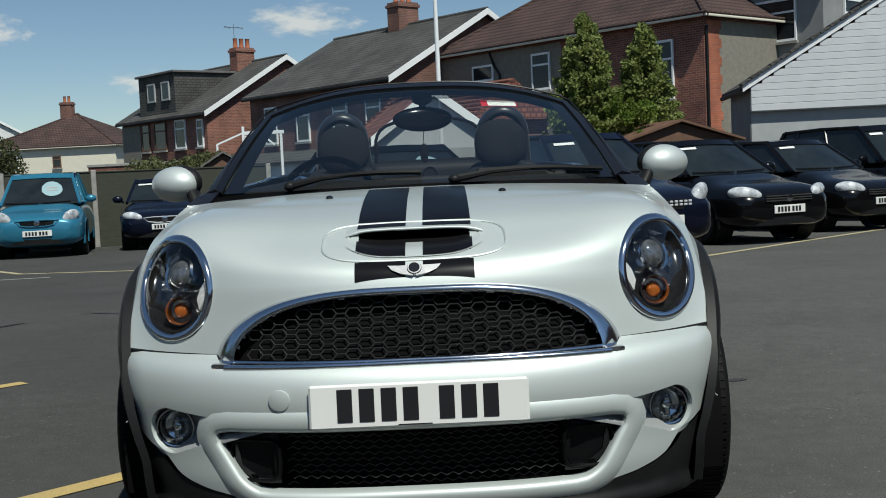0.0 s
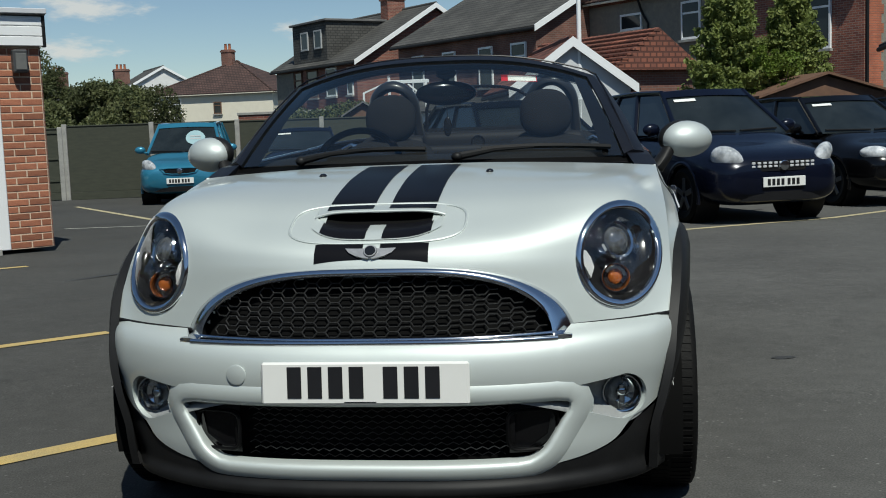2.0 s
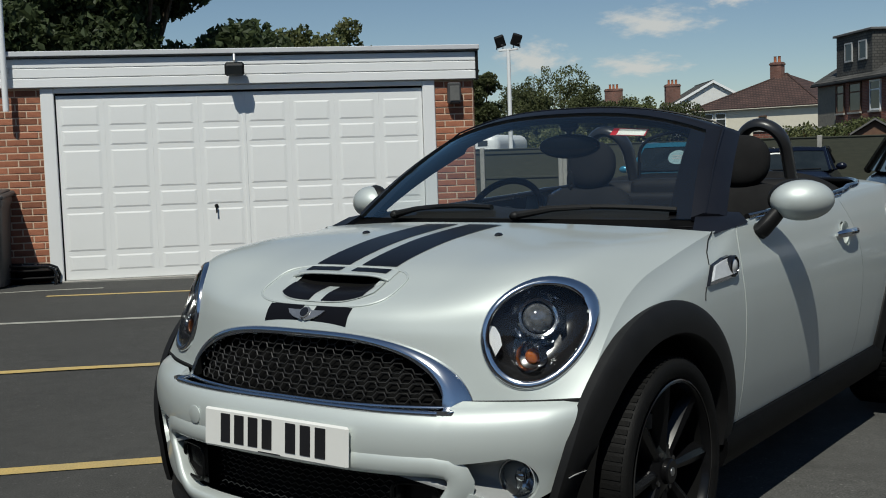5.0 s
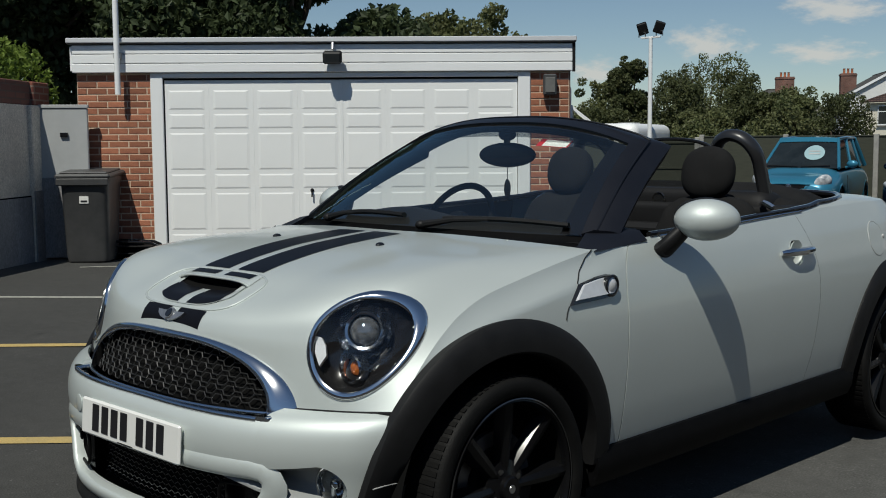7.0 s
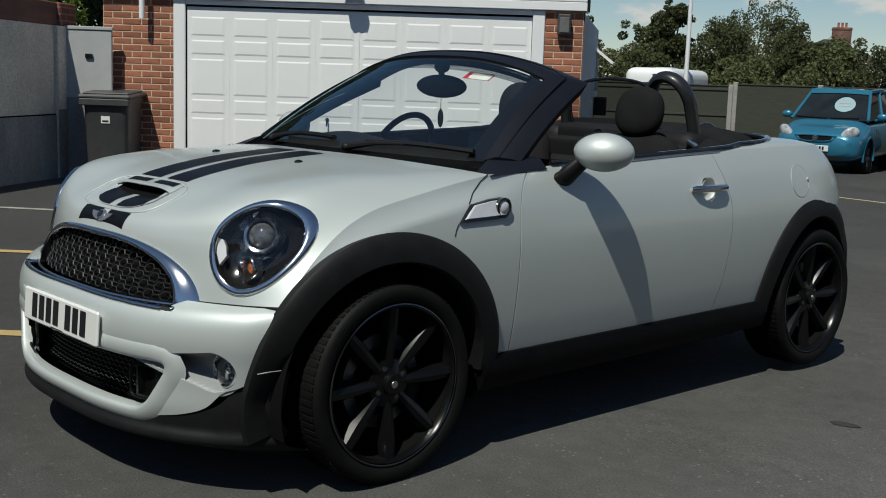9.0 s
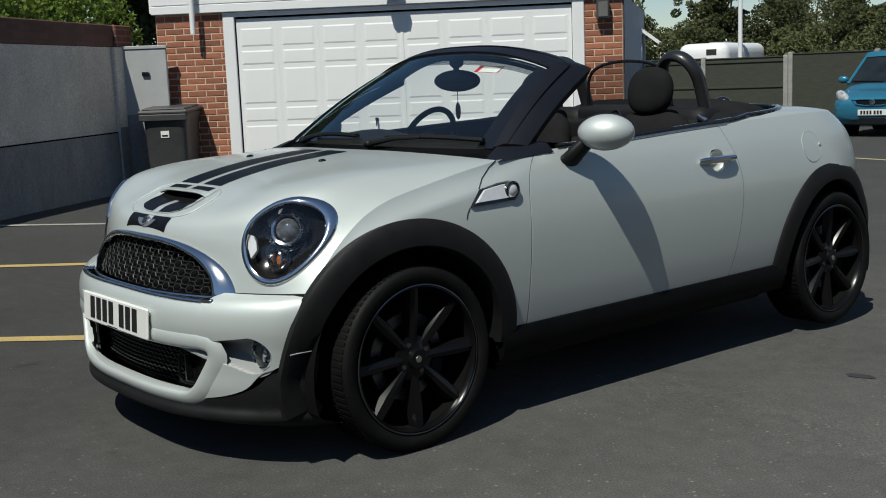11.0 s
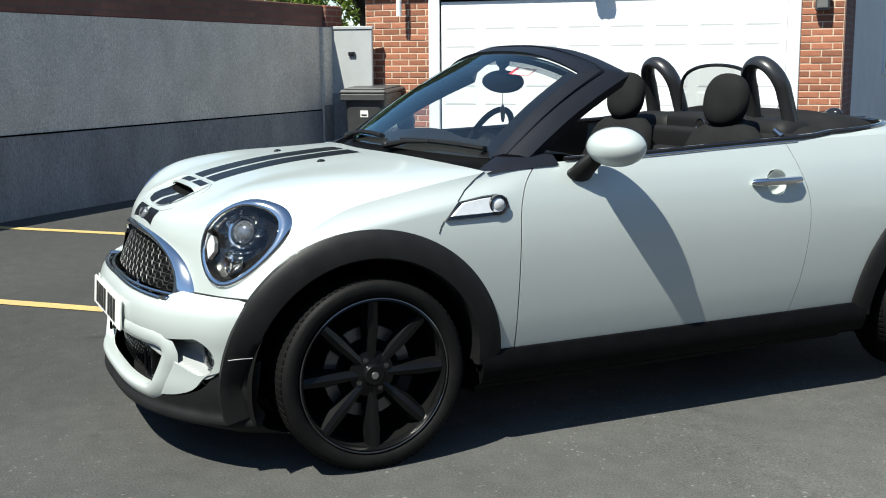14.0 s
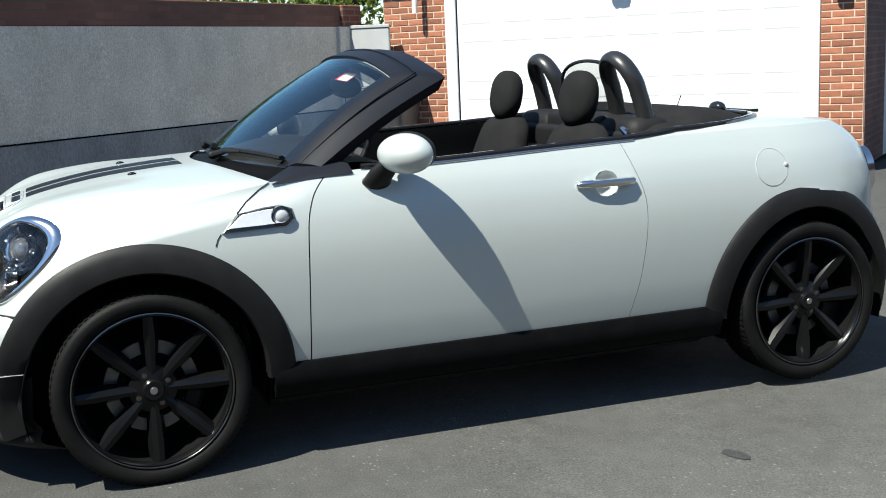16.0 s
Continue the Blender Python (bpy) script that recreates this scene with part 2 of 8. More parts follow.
ASPHALT = asphalt()
PATCH = material("tar_patch", (0.03, 0.03, 0.03), (0.045, 0.045, 0.044), scale=5, rough=0.7, bump=0.5, bump_scale=140, fine=0.3)
YELLOW = material("yellow_road_paint", (0.55, 0.39, 0.13), (0.42, 0.32, 0.14), scale=5, rough=0.7, bump=0.3, bump_scale=140, fine=0.2)
WHITE_LINE = material("worn_white_road_paint", (0.42, 0.41, 0.36), (0.28, 0.28, 0.25), scale=6, rough=0.75, bump=0.3, bump_scale=140, fine=0.2)
CREAM_LINE = material("faded_cream_road_paint", (0.50, 0.43, 0.25), (0.40, 0.35, 0.22), scale=5, rough=0.75, bump=0.3, bump_scale=140)
BRICK = material("orange_red_brick", (0.38, 0.150, 0.080), (0.25, 0.092, 0.055), scale=9, rough=0.85, bump=0.5, bump_scale=120, fine=0.2, vary=0.3)
MORTAR = material("mortar", (0.66, 0.51, 0.38), (0.54, 0.41, 0.30), scale=9, rough=0.95, bump=0.5, bump_scale=150)
WHITE_UPVC = material("white_upvc", (0.84, 0.85, 0.85), (0.80, 0.81, 0.81), scale=1.5, rough=0.35)
DOOR_WHITE = material("white_painted_steel_door", (0.85, 0.86, 0.85), (0.81, 0.82, 0.81), scale=1.2, rough=0.42, bump=0.05, bump_scale=200)
ROOF_FELT = material("roof_felt", (0.10, 0.10, 0.10), (0.16, 0.155, 0.15), scale=3, rough=0.9, bump=0.3, bump_scale=90)
RENDER_GREY = material("weathered_grey_render", (0.56, 0.515, 0.44), (0.72, 0.665, 0.575), scale=2.4, rough=0.95, bump=0.8, bump_scale=70, fine=0.22, stretch=(1, 1, 0.6), mid=0.12)
RENDER_DARK = material("dark_painted_render", (0.20, 0.20, 0.205), (0.28, 0.28, 0.285), scale=2.5, rough=0.95, bump=0.7, bump_scale=70, fine=0.2, stretch=(1, 1, 0.4), mid=0.14)
DARK_BRICK = brickwork("dark_coping_brick", (0.20, 0.085, 0.062), (0.14, 0.06, 0.046), (0.13, 0.08, 0.064))
GREY_PAINT = material("pale_grey_painted_board", (0.42, 0.43, 0.43), (0.36, 0.37, 0.37), scale=3, rough=0.6)
BIN_PLASTIC = material("dark_grey_bin_plastic", (0.045, 0.046, 0.047), (0.065, 0.065, 0.066), scale=6, rough=0.5, bump=0.1, bump_scale=250)
CONCRETE = material("concrete_post", (0.36, 0.35, 0.32), (0.26, 0.255, 0.24), scale=8, rough=0.95, bump=0.5, bump_scale=100)
FENCE_GREEN = material("dark_green_fence_panel", (0.037, 0.041, 0.029), (0.052, 0.055, 0.038), scale=4, rough=0.85, bump=0.4, bump_scale=50, stretch=(1, 1, 5))
TREE_BARK = material("bark", (0.07, 0.05, 0.035), (0.11, 0.085, 0.06), scale=10, rough=0.95, bump=0.8, bump_scale=30)
LEAF_MID = foliage("leaves_mid", (0.105, 0.128, 0.050), (0.16, 0.165, 0.072))
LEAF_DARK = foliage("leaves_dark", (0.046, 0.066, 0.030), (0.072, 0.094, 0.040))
LEAF_OLIVE = foliage("leaves_olive", (0.070, 0.085, 0.035), (0.105, 0.115, 0.048))
LEAF_BRIGHT = foliage("leaves_bright", (0.12, 0.18, 0.03), (0.17, 0.23, 0.04))
LEAF_CONIFER = foliage("conifer_green", (0.17, 0.215, 0.06), (0.24, 0.275, 0.085))
BRICK_FAR = brickwork("red_house_brick", (0.28, 0.095, 0.06), (0.16, 0.05, 0.038), (0.26, 0.19, 0.15))
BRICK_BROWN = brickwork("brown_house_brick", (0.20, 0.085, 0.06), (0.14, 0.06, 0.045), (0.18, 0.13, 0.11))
SLATE = brickwork("grey_slate_tiles", (0.066, 0.064, 0.059), (0.088, 0.085, 0.077), (0.036, 0.035, 0.033), 0.28, 0.14, 0.02)
TILE_BROWN = brickwork("brown_roof_tiles", (0.10, 0.055, 0.045), (0.07, 0.040, 0.034), (0.034, 0.019, 0.016), 0.26, 0.16, 0.035)
QUOIN = brickwork("orange_quoin_brick", (0.42, 0.13, 0.065), (0.34, 0.10, 0.055), (0.26, 0.12, 0.08))
TILE_RED = brickwork("terracotta_roof_tiles", (0.25, 0.09, 0.055), (0.17, 0.065, 0.045), (0.09, 0.035, 0.025), 0.24, 0.16, 0.03)
PEBBLE = material("pebbledash", (0.25, 0.23, 0.185), (0.19, 0.175, 0.15), scale=5, rough=0.95, bump=0.6, bump_scale=60, fine=0.2)
CREAM = material("cream_render", (0.76, 0.71, 0.58), (0.70, 0.65, 0.53), scale=2, rough=0.9)
CLADDING = material("weathered_white_cladding", (0.62, 0.63, 0.65), (0.54, 0.55, 0.57), scale=1.5, rough=0.6)
WHITE_WALL = material("white_render", (0.72, 0.72, 0.70), (0.64, 0.64, 0.62), scale=2, rough=0.85)
WINDOW_DARK = material("dark_window_pane", (0.012, 0.015, 0.018), (0.03, 0.034, 0.036), scale=1, rough=0.08, spec=0.4)
CAR_SCREEN = material("car_screen_glass", (0.010, 0.014, 0.016), (0.022, 0.028, 0.031), scale=2, rough=0.05, spec=0.42)
GREY_WALL = material("grey_house_render", (0.22, 0.22, 0.22), (0.27, 0.27, 0.27), scale=2, rough=0.9)
CLAY = material("clay_pots", (0.42, 0.14, 0.06), (0.3, 0.1, 0.05), scale=5, rough=0.8)
WOOD_BROWN = material("brown_stained_wood", (0.16, 0.085, 0.05), (0.11, 0.06, 0.04), scale=6, rough=0.8, bump=0.3, bump_scale=40)
CAR_BLUE = material("bright_blue_car_paint", (0.032, 0.185, 0.29), (0.038, 0.205, 0.32), scale=2, rough=0.3, metal=0.3, coat=1.0)
CAR_BLACK = material("black_car_paint", (0.003, 0.003, 0.0036), (0.004, 0.004, 0.0046), rough=0.2, coat=0.35, spec=0.25)
CAR_NAVY = material("navy_car_paint", (0.004, 0.006, 0.015), (0.005, 0.007, 0.018), rough=0.25, metal=0.2, coat=0.3, spec=0.3)
CAR_LAMP = material("headlamp_unit", (0.78, 0.80, 0.82), (0.22, 0.24, 0.26), scale=9, rough=0.10, coat=1.0)
PAPER = material("pale_price_card", (0.30, 0.44, 0.47), (0.26, 0.39, 0.42), scale=5, rough=0.6)


# ---- mesh building ----
class Shape:
    """Vertices and faces gathered for one mesh."""

    def __init__(self):
        self.v, self.f = [], []

    def add(self, verts, faces):
        n = len(self.v)
        self.v += [tuple(p) for p in verts]
        self.f += [tuple(i + n for i in f) for f in faces]
        return self

    def box(self, a, b, bevel=0.0, m=None):
        (x0, y0, z0), (x1, y1, z1) = a, b
        e = min(bevel, abs(x1 - x0) * 0.45, abs(y1 - y0) * 0.45, abs(z1 - z0) * 0.45)
        if e <= 0:
            vs = [(x, y, z) for z in (z0, z1) for y in (y0, y1) for x in (x0, x1)]
            fs = [(0, 2, 3, 1), (4, 5, 7, 6), (0, 1, 5, 4), (2, 6, 7, 3), (0, 4, 6, 2), (1, 3, 7, 5)]
        else:
            bm = bmesh.new()
            bmesh.ops.create_cube(bm, size=1)
            for v in bm.verts:
                v.co = Vector(((x0 + x1) / 2 + v.co.x * (x1 - x0), (y0 + y1) / 2 + v.co.y * (y1 - y0), (z0 + z1) / 2 + v.co.z * (z1 - z0)))
            bmesh.ops.bevel(bm, geom=bm.edges[:], offset=e, segments=1 if e < 0.03 else 4, profile=0.6, affect="EDGES")
            bm.verts.index_update()
            vs, fs = [v.co.copy() for v in bm.verts], [tuple(v.index for v in f.verts) for f in bm.faces]
            bm.free()
        if m:
            vs = [m @ Vector(v) for v in vs]
        return self.add(vs, fs)

    def grid(self, fn, nu, nv, flip=False, close=False):
        """A sheet of points fn(u, v), u and v from 0 to 1."""
        vs = [fn(i / nu, j / nv) for j in range(nv + 1) for i in range(nu + 1)]
        fs = []
        for j in range(nv):
            for i in range(nu):
                a = j * (nu + 1) + i
                q = (a, a + 1, a + nu + 2, a + nu + 1)
                fs.append(q[::-1] if flip else q)
        return self.add(vs, fs)

    def tube(self, path, r, n=10, closed=False, flat=None, caps=True):
        """A tube along a path; r a number or one per point; flat = (up vector, a, b) for an oval section."""
        path = [Vector(p) for p in path]
        k = len(path)
        rings = []
        prev = None
        for i, p in enumerate(path):
            a = path[(i - 1) % k] if (closed or i) else p
            b = path[(i + 1) % k] if (closed or i < k - 1) else p
            t = (b - a).normalized()
            ref = Vector(flat[0]) if flat else (prev if prev is not None else (Vector((0, 0, 1)) if abs(t.z) < 0.9 else Vector((1, 0, 0))))
            s = t.cross(ref)
            s.normalize()
            w = s.cross(t).normalized()
            prev = w
            ri = r[i] if isinstance(r, (list, tuple)) else r
            ra, rb = (flat[1], flat[2]) if flat else (ri, ri)
            rings.append([p + s * (ra * math.cos(q)) + w * (rb * math.sin(q)) for q in (2 * math.pi * (j + 0.5) / n for j in range(n))])
        vs = [q for ring in rings for q in ring]
        fs = []
        for i in range(k if closed else k - 1):
            for j in range(n):
                a, b = i * n + j, i * n + (j + 1) % n
                c, d = ((i + 1) % k) * n + (j + 1) % n, ((i + 1) % k) * n + j
                fs.append((a, b, c, d))
        if not closed and caps:
            fs.append(tuple(range(n))[::-1])
            fs.append(tuple((k - 1) * n + j for j in range(n)))
        return self.add(vs, fs)

    def prism_up(self, ring, z0, z1):
        """An upright prism over a ring of (x, y)."""
        n = len(ring)
        vs = [(x, y, z) for z in (z0, z1) for x, y in ring]
        return self.add(vs, [tuple(range(n))[::-1], tuple(range(n, 2 * n))] + [(i, (i + 1) % n, n + (i + 1) % n, n + i) for i in range(n)])

    def lathe(self, prof, n=32, m=None, ends=False):
        """A turned body: prof is a list of (radius, height) about z."""
        vs = [(r * math.cos(2 * math.pi * i / n), r * math.sin(2 * math.pi * i / n), h) for r, h in prof for i in range(n)]
        fs = []
        for k in range(len(prof) - 1):
            for i in range(n):
                a, b = k * n + i, k * n + (i + 1) % n
                fs.append((a, b, b + n, a + n))
        if ends:
            fs.append(tuple(range(n))[::-1])
            fs.append(tuple((len(prof) - 1) * n + i for i in range(n)))
        if m:
            vs = [m @ Vector(v) for v in vs]
        return self.add(vs, fs)

    def ball(self, c, r, n=18, k=10, m=None):
        vs, fs = [], []
        for j in range(k + 1):
            a = math.pi * j / k
            for i in range(n):
                b = 2 * math.pi * i / n
                vs.append(Vector((math.sin(a) * math.cos(b), math.sin(a) * math.sin(b), math.cos(a))))
        for j in range(k):
            for i in range(n):
                q, w = j * n + i, j * n + (i + 1) % n
                fs.append((q, q + n, w + n, w))
        rr = Vector(r) if not isinstance(r, (int, float)) else Vector((r, r, r))
        vs = [Vector((v.x * rr.x, v.y * rr.y, v.z * rr.z)) for v in vs]
        if m:
            vs = [m @ v for v in vs]
        return self.add([v + Vector(c) for v in vs], fs)

    def prism(self, poly, depth, m=None):
        """A flat outline in x, z pushed along y by depth."""
        n = len(poly)
        vs = [Vector((x, 0, z)) for x, z in poly] + [Vector((x, depth, z)) for x, z in poly]
        fs = [tuple(range(n)), tuple(range(2 * n - 1, n - 1, -1))]
        fs += [(i, i + n, (i + 1) % n + n, (i + 1) % n) for i in range(n)]
        if m:
            vs = [m @ v for v in vs]
        return self.add(vs, fs)


def thing(name, place, label, category, group="", kind="", turn=0.0):
    ob = new(name)
    ob.matrix_basis = pose(*place, 0, 0, turn)
    ob.empty_display_size = 0.1
    return tagged(ob, label, category, group, kind)


def part(name, shape, mat, parent=None, label="", smooth=35, at=None, weld=True):
    """One mesh object from a Shape; at = the origin to take off its points."""
    me = bpy.data.meshes.new(name)
    pts = shape.v if at is None else [(p[0] - at[0], p[1] - at[1], p[2] - at[2]) for p in shape.v]
    me.from_pydata(pts, [], shape.f)
    if weld:
        bm = bmesh.new()
        bm.from_mesh(me)
        bmesh.ops.remove_doubles(bm, verts=bm.verts[:], dist=0.0002)
        bmesh.ops.recalc_face_normals(bm, faces=bm.faces[:])
        bm.to_mesh(me)
        bm.free()
    me.materials.append(mat)
    if smooth:
        me.shade_smooth()
        me.set_sharp_from_angle(angle=radians(smooth))
    ob = new(name, me)
    if parent:
        ob.parent = parent
    if label:
        ob["label"] = label
    return ob


def again(ob, m, parent=None):
    """One more piece on the same mesh."""
    o = bpy.data.objects.new(ob.name.split(".")[0], ob.data)
    scene.collection.objects.link(o)
    o.parent = parent if parent else ob.parent
    o.matrix_basis = m
    return o


def spline(pts, t):
    """Catmull-Rom through rows of numbers, t from 0 to len - 1."""
    n = len(pts)
    i = min(int(t), n - 2)
    f = t - i
    p1, p2 = pts[i], pts[i + 1]
    p0 = pts[i - 1] if i else [2 * a - b for a, b in zip(p1, p2)]
    p3 = pts[i + 2] if i + 2 < n else [2 * b - a for a, b in zip(p1, p2)]
    return [0.5 * (2 * b + (c - a) * f + (2 * a - 5 * b + 4 * c - d) * f * f + (3 * b - a - 3 * c + d) * f ** 3) for a, b, c, d in zip(p0, p1, p2, p3)]


def curve_at(keys, x):
    """Smooth value at x from (x, value) keys."""
    if x <= keys[0][0]:
        return keys[0][1]
    if x >= keys[-1][0]:
        return keys[-1][1]
    for i in range(len(keys) - 1):
        if keys[i][0] <= x <= keys[i + 1][0]:
            break
    (x1, y1), (x2, y2) = keys[i], keys[i + 1]
    s = (y2 - y1) / (x2 - x1)
    m1 = s if i == 0 else (y2 - keys[i - 1][1]) / (x2 - keys[i - 1][0])
    m2 = s if i + 2 == len(keys) else (keys[i + 2][1] - y1) / (keys[i + 2][0] - x1)
    h, f = x2 - x1, (x - x1) / (x2 - x1)
    return (2 * f ** 3 - 3 * f * f + 1) * y1 + (f ** 3 - 2 * f * f + f) * h * m1 + (3 * f * f - 2 * f ** 3) * y2 + (f ** 3 - f * f) * h * m2


def ground_z(y):
    """The yard falls gently away from the parked roadster."""
    return -0.0165 * (min(max(y, 4.5), 45.0) - 4.5)


# ---- ground ----
def build_ground():
    xs = [-400, -120, -60, -40, -30] + [-20 + 1.0 * i for i in range(41)] + [30, 40, 60, 120, 400]
    ys = [-300, -60, -20, -8] + [-4 + 1.0 * i for i in range(50)] + [50, 60, 80, 120, 300, 900]
    s = Shape()
    nx = len(xs)
    s.v = [(x, y, ground_z(y)) for y in ys for x in xs]
    s.f = [(j * nx + i, j * nx + i + 1, (j + 1) * nx + i + 1, (j + 1) * nx + i) for j in range(len(ys) - 1) for i in range(nx - 1)]
    tagged(part("ground", s, ASPHALT), "dark grey worn asphalt yard surface", "ground", kind="structure")


build_ground()


def painted_line(pts, width, mat, label):
    s = Shape()
    p = [Vector((x, y, 0)) for x, y in pts]
    fine = []
    for a, b in zip(p, p[1:]):
        k = max(1, int((b - a).length / 0.25))
        fine += [a.lerp(b, i / k) for i in range(k)]
    fine.append(p[-1])
    rows = []
    for i, q in enumerate(fine):
        d = (fine[min(i + 1, len(fine) - 1)] - fine[max(i - 1, 0)]).normalized()
        nrm = Vector((-d.y, d.x, 0)) * width / 2
        w = [1 + 0.10 * noise.noise(q * 3.0 + Vector((k * 7, 0, 0))) for k in (0, 1)]
        rows.append((q + nrm * w[0], q - nrm * w[1]))
    vs = []
    for a, b in rows:
        vs += [(a.x, a.y, ground_z(a.y) + 0.004), (b.x, b.y, ground_z(b.y) + 0.004)]
    fs = [(2 * i, 2 * i + 1, 2 * i + 3, 2 * i + 2) for i in range(len(rows) - 1)]
    ob = part("painted_line", s.add(vs, fs), mat, weld=False, smooth=0)
    for f in ob.data.polygons:
        if f.normal.z < 0:
            ob.data.flip_normals()
            break
    tagged(ob, label, "road marking", group="parking bay lines", kind="structure")


ALONG, ACROSS = Vector((0.70, 0.714, 0)), Vector((0.714, -0.70, 0))
for off, a, b, mat in ((-1.10, -6.0, -1.05, YELLOW), (-3.42, -3.2, 2.4, YELLOW), (-5.70, -2.6, 2.68, YELLOW), (-8.04, -1.9, 2.68, WHITE_LINE), (-10.1, -0.2, 3.6, YELLOW)):
    e, f = ALONG * a + ACROSS * off, ALONG * b + ACROSS * off
    painted_line([(e.x, e.y), (f.x, f.y)], 0.10, mat, "faded %s parking bay line on asphalt" % ("yellow" if mat is YELLOW else "white"))
painted_line([(-0.6, 11.35), (0.43, 11.67), (1.3, 11.97), (2.05, 12.5), (3.25, 13.3), (4.85, 15.1), (7.1, 17.6), (9.5, 20.3)], 0.11, CREAM_LINE, "faded cream boundary line curving past parked cars")
painted_line([(-9.75, 21.0), (-6.0, 15.97), (-4.1, 15.5), (-2.0, 15.1)], 0.11, CREAM_LINE, "faded cream boundary line bending before the blue car")
painted_line([(-6.8, 14.6), (-5.2, 14.9)], 0.10, WHITE_LINE, "worn white mark on asphalt")


def tar_patch(x, y, rx, ry, turn):
    s = Shape()
    n = 22
    vs = [(0, 0, 0.003)]
    for i in range(n):
        a = 2 * math.pi * i / n
        k = 1 + 0.28 * noise.noise(Vector((math.cos(a) * 2 + x * 5, math.sin(a) * 2, y)))
        vs.append((rx * k * math.cos(a), ry * k * math.sin(a), 0.003))
    ob = part("tar_patch", s.add(vs, [(0, i + 1, (i + 1) % n + 1) for i in range(n)]), PATCH, weld=False, smooth=0)
    ob.matrix_basis = pose(x, y, ground_z(y), 0, 0, turn)
    tagged(ob, "small dark oil stain on grey asphalt", "stain", group="stains on the yard", kind="structure")


for x, y, rx, ry, tn in ((1.38, 5.03, 0.055, 0.028, 20), (-1.5, 2.0, 0.28, 0.1, 45), (3.2, 6.4, 0.12, 0.05, 10), (-3.6, 8.6, 0.5, 0.04, 60), (-2.6, 9.4, 0.6, 0.03, -30)):
    tar_patch(x, y, rx, ry, tn)


def window(parent, m, w, h, sill=True, trans=True, mat=None):
    """A white framed window set in a wall whose outer face is y = 0 in m."""
    f = Shape()
    for a, b in (((-w / 2, 0), (-w / 2 + 0.06, h)), ((w / 2 - 0.06, 0), (w / 2, h)), ((-w / 2 + 0.06, 0), (w / 2 - 0.06, 0.09)), ((-w / 2 + 0.06, h - 0.08), (w / 2 - 0.06, h))):
        f.box((a[0], -0.04, a[1]), (b[0], 0.04, b[1]), 0.0, m)
    if trans:
        f.box((-w / 2 + 0.06, -0.035, h * 0.66), (w / 2 - 0.06, 0.035, h * 0.66 + 0.07), 0.0, m)
    ob = part("window", f, mat or WHITE_UPVC, parent, "dark framed window" if mat else "white framed window", smooth=0)
    part("pane", Shape().box((-w / 2 + 0.07, -0.012, 0.08), (w / 2 - 0.07, 0.0, h - 0.07), 0.0, m), WINDOW_DARK, ob, smooth=0)
    if sill:
        part("sill", Shape().box((-w / 2 - 0.06, -0.12, -0.09), (w / 2 + 0.08, 0.0, 0.0), 0.0, m), CONCRETE, ob, smooth=0)


# ---- double garage ----
G0 = Vector((-7.2, 9.23, 0))
GU, GN = Vector((0.70, 0.714, 0)).normalized(), Vector((0.714, -0.70, 0)).normalized()
GTURN = math.degrees(math.atan2(GU.y, GU.x))
GZ = -0.06
GARAGE = thing("garage", (G0.x, G0.y, GZ), "white double garage with brick piers and flat roof", "garage", turn=GTURN)


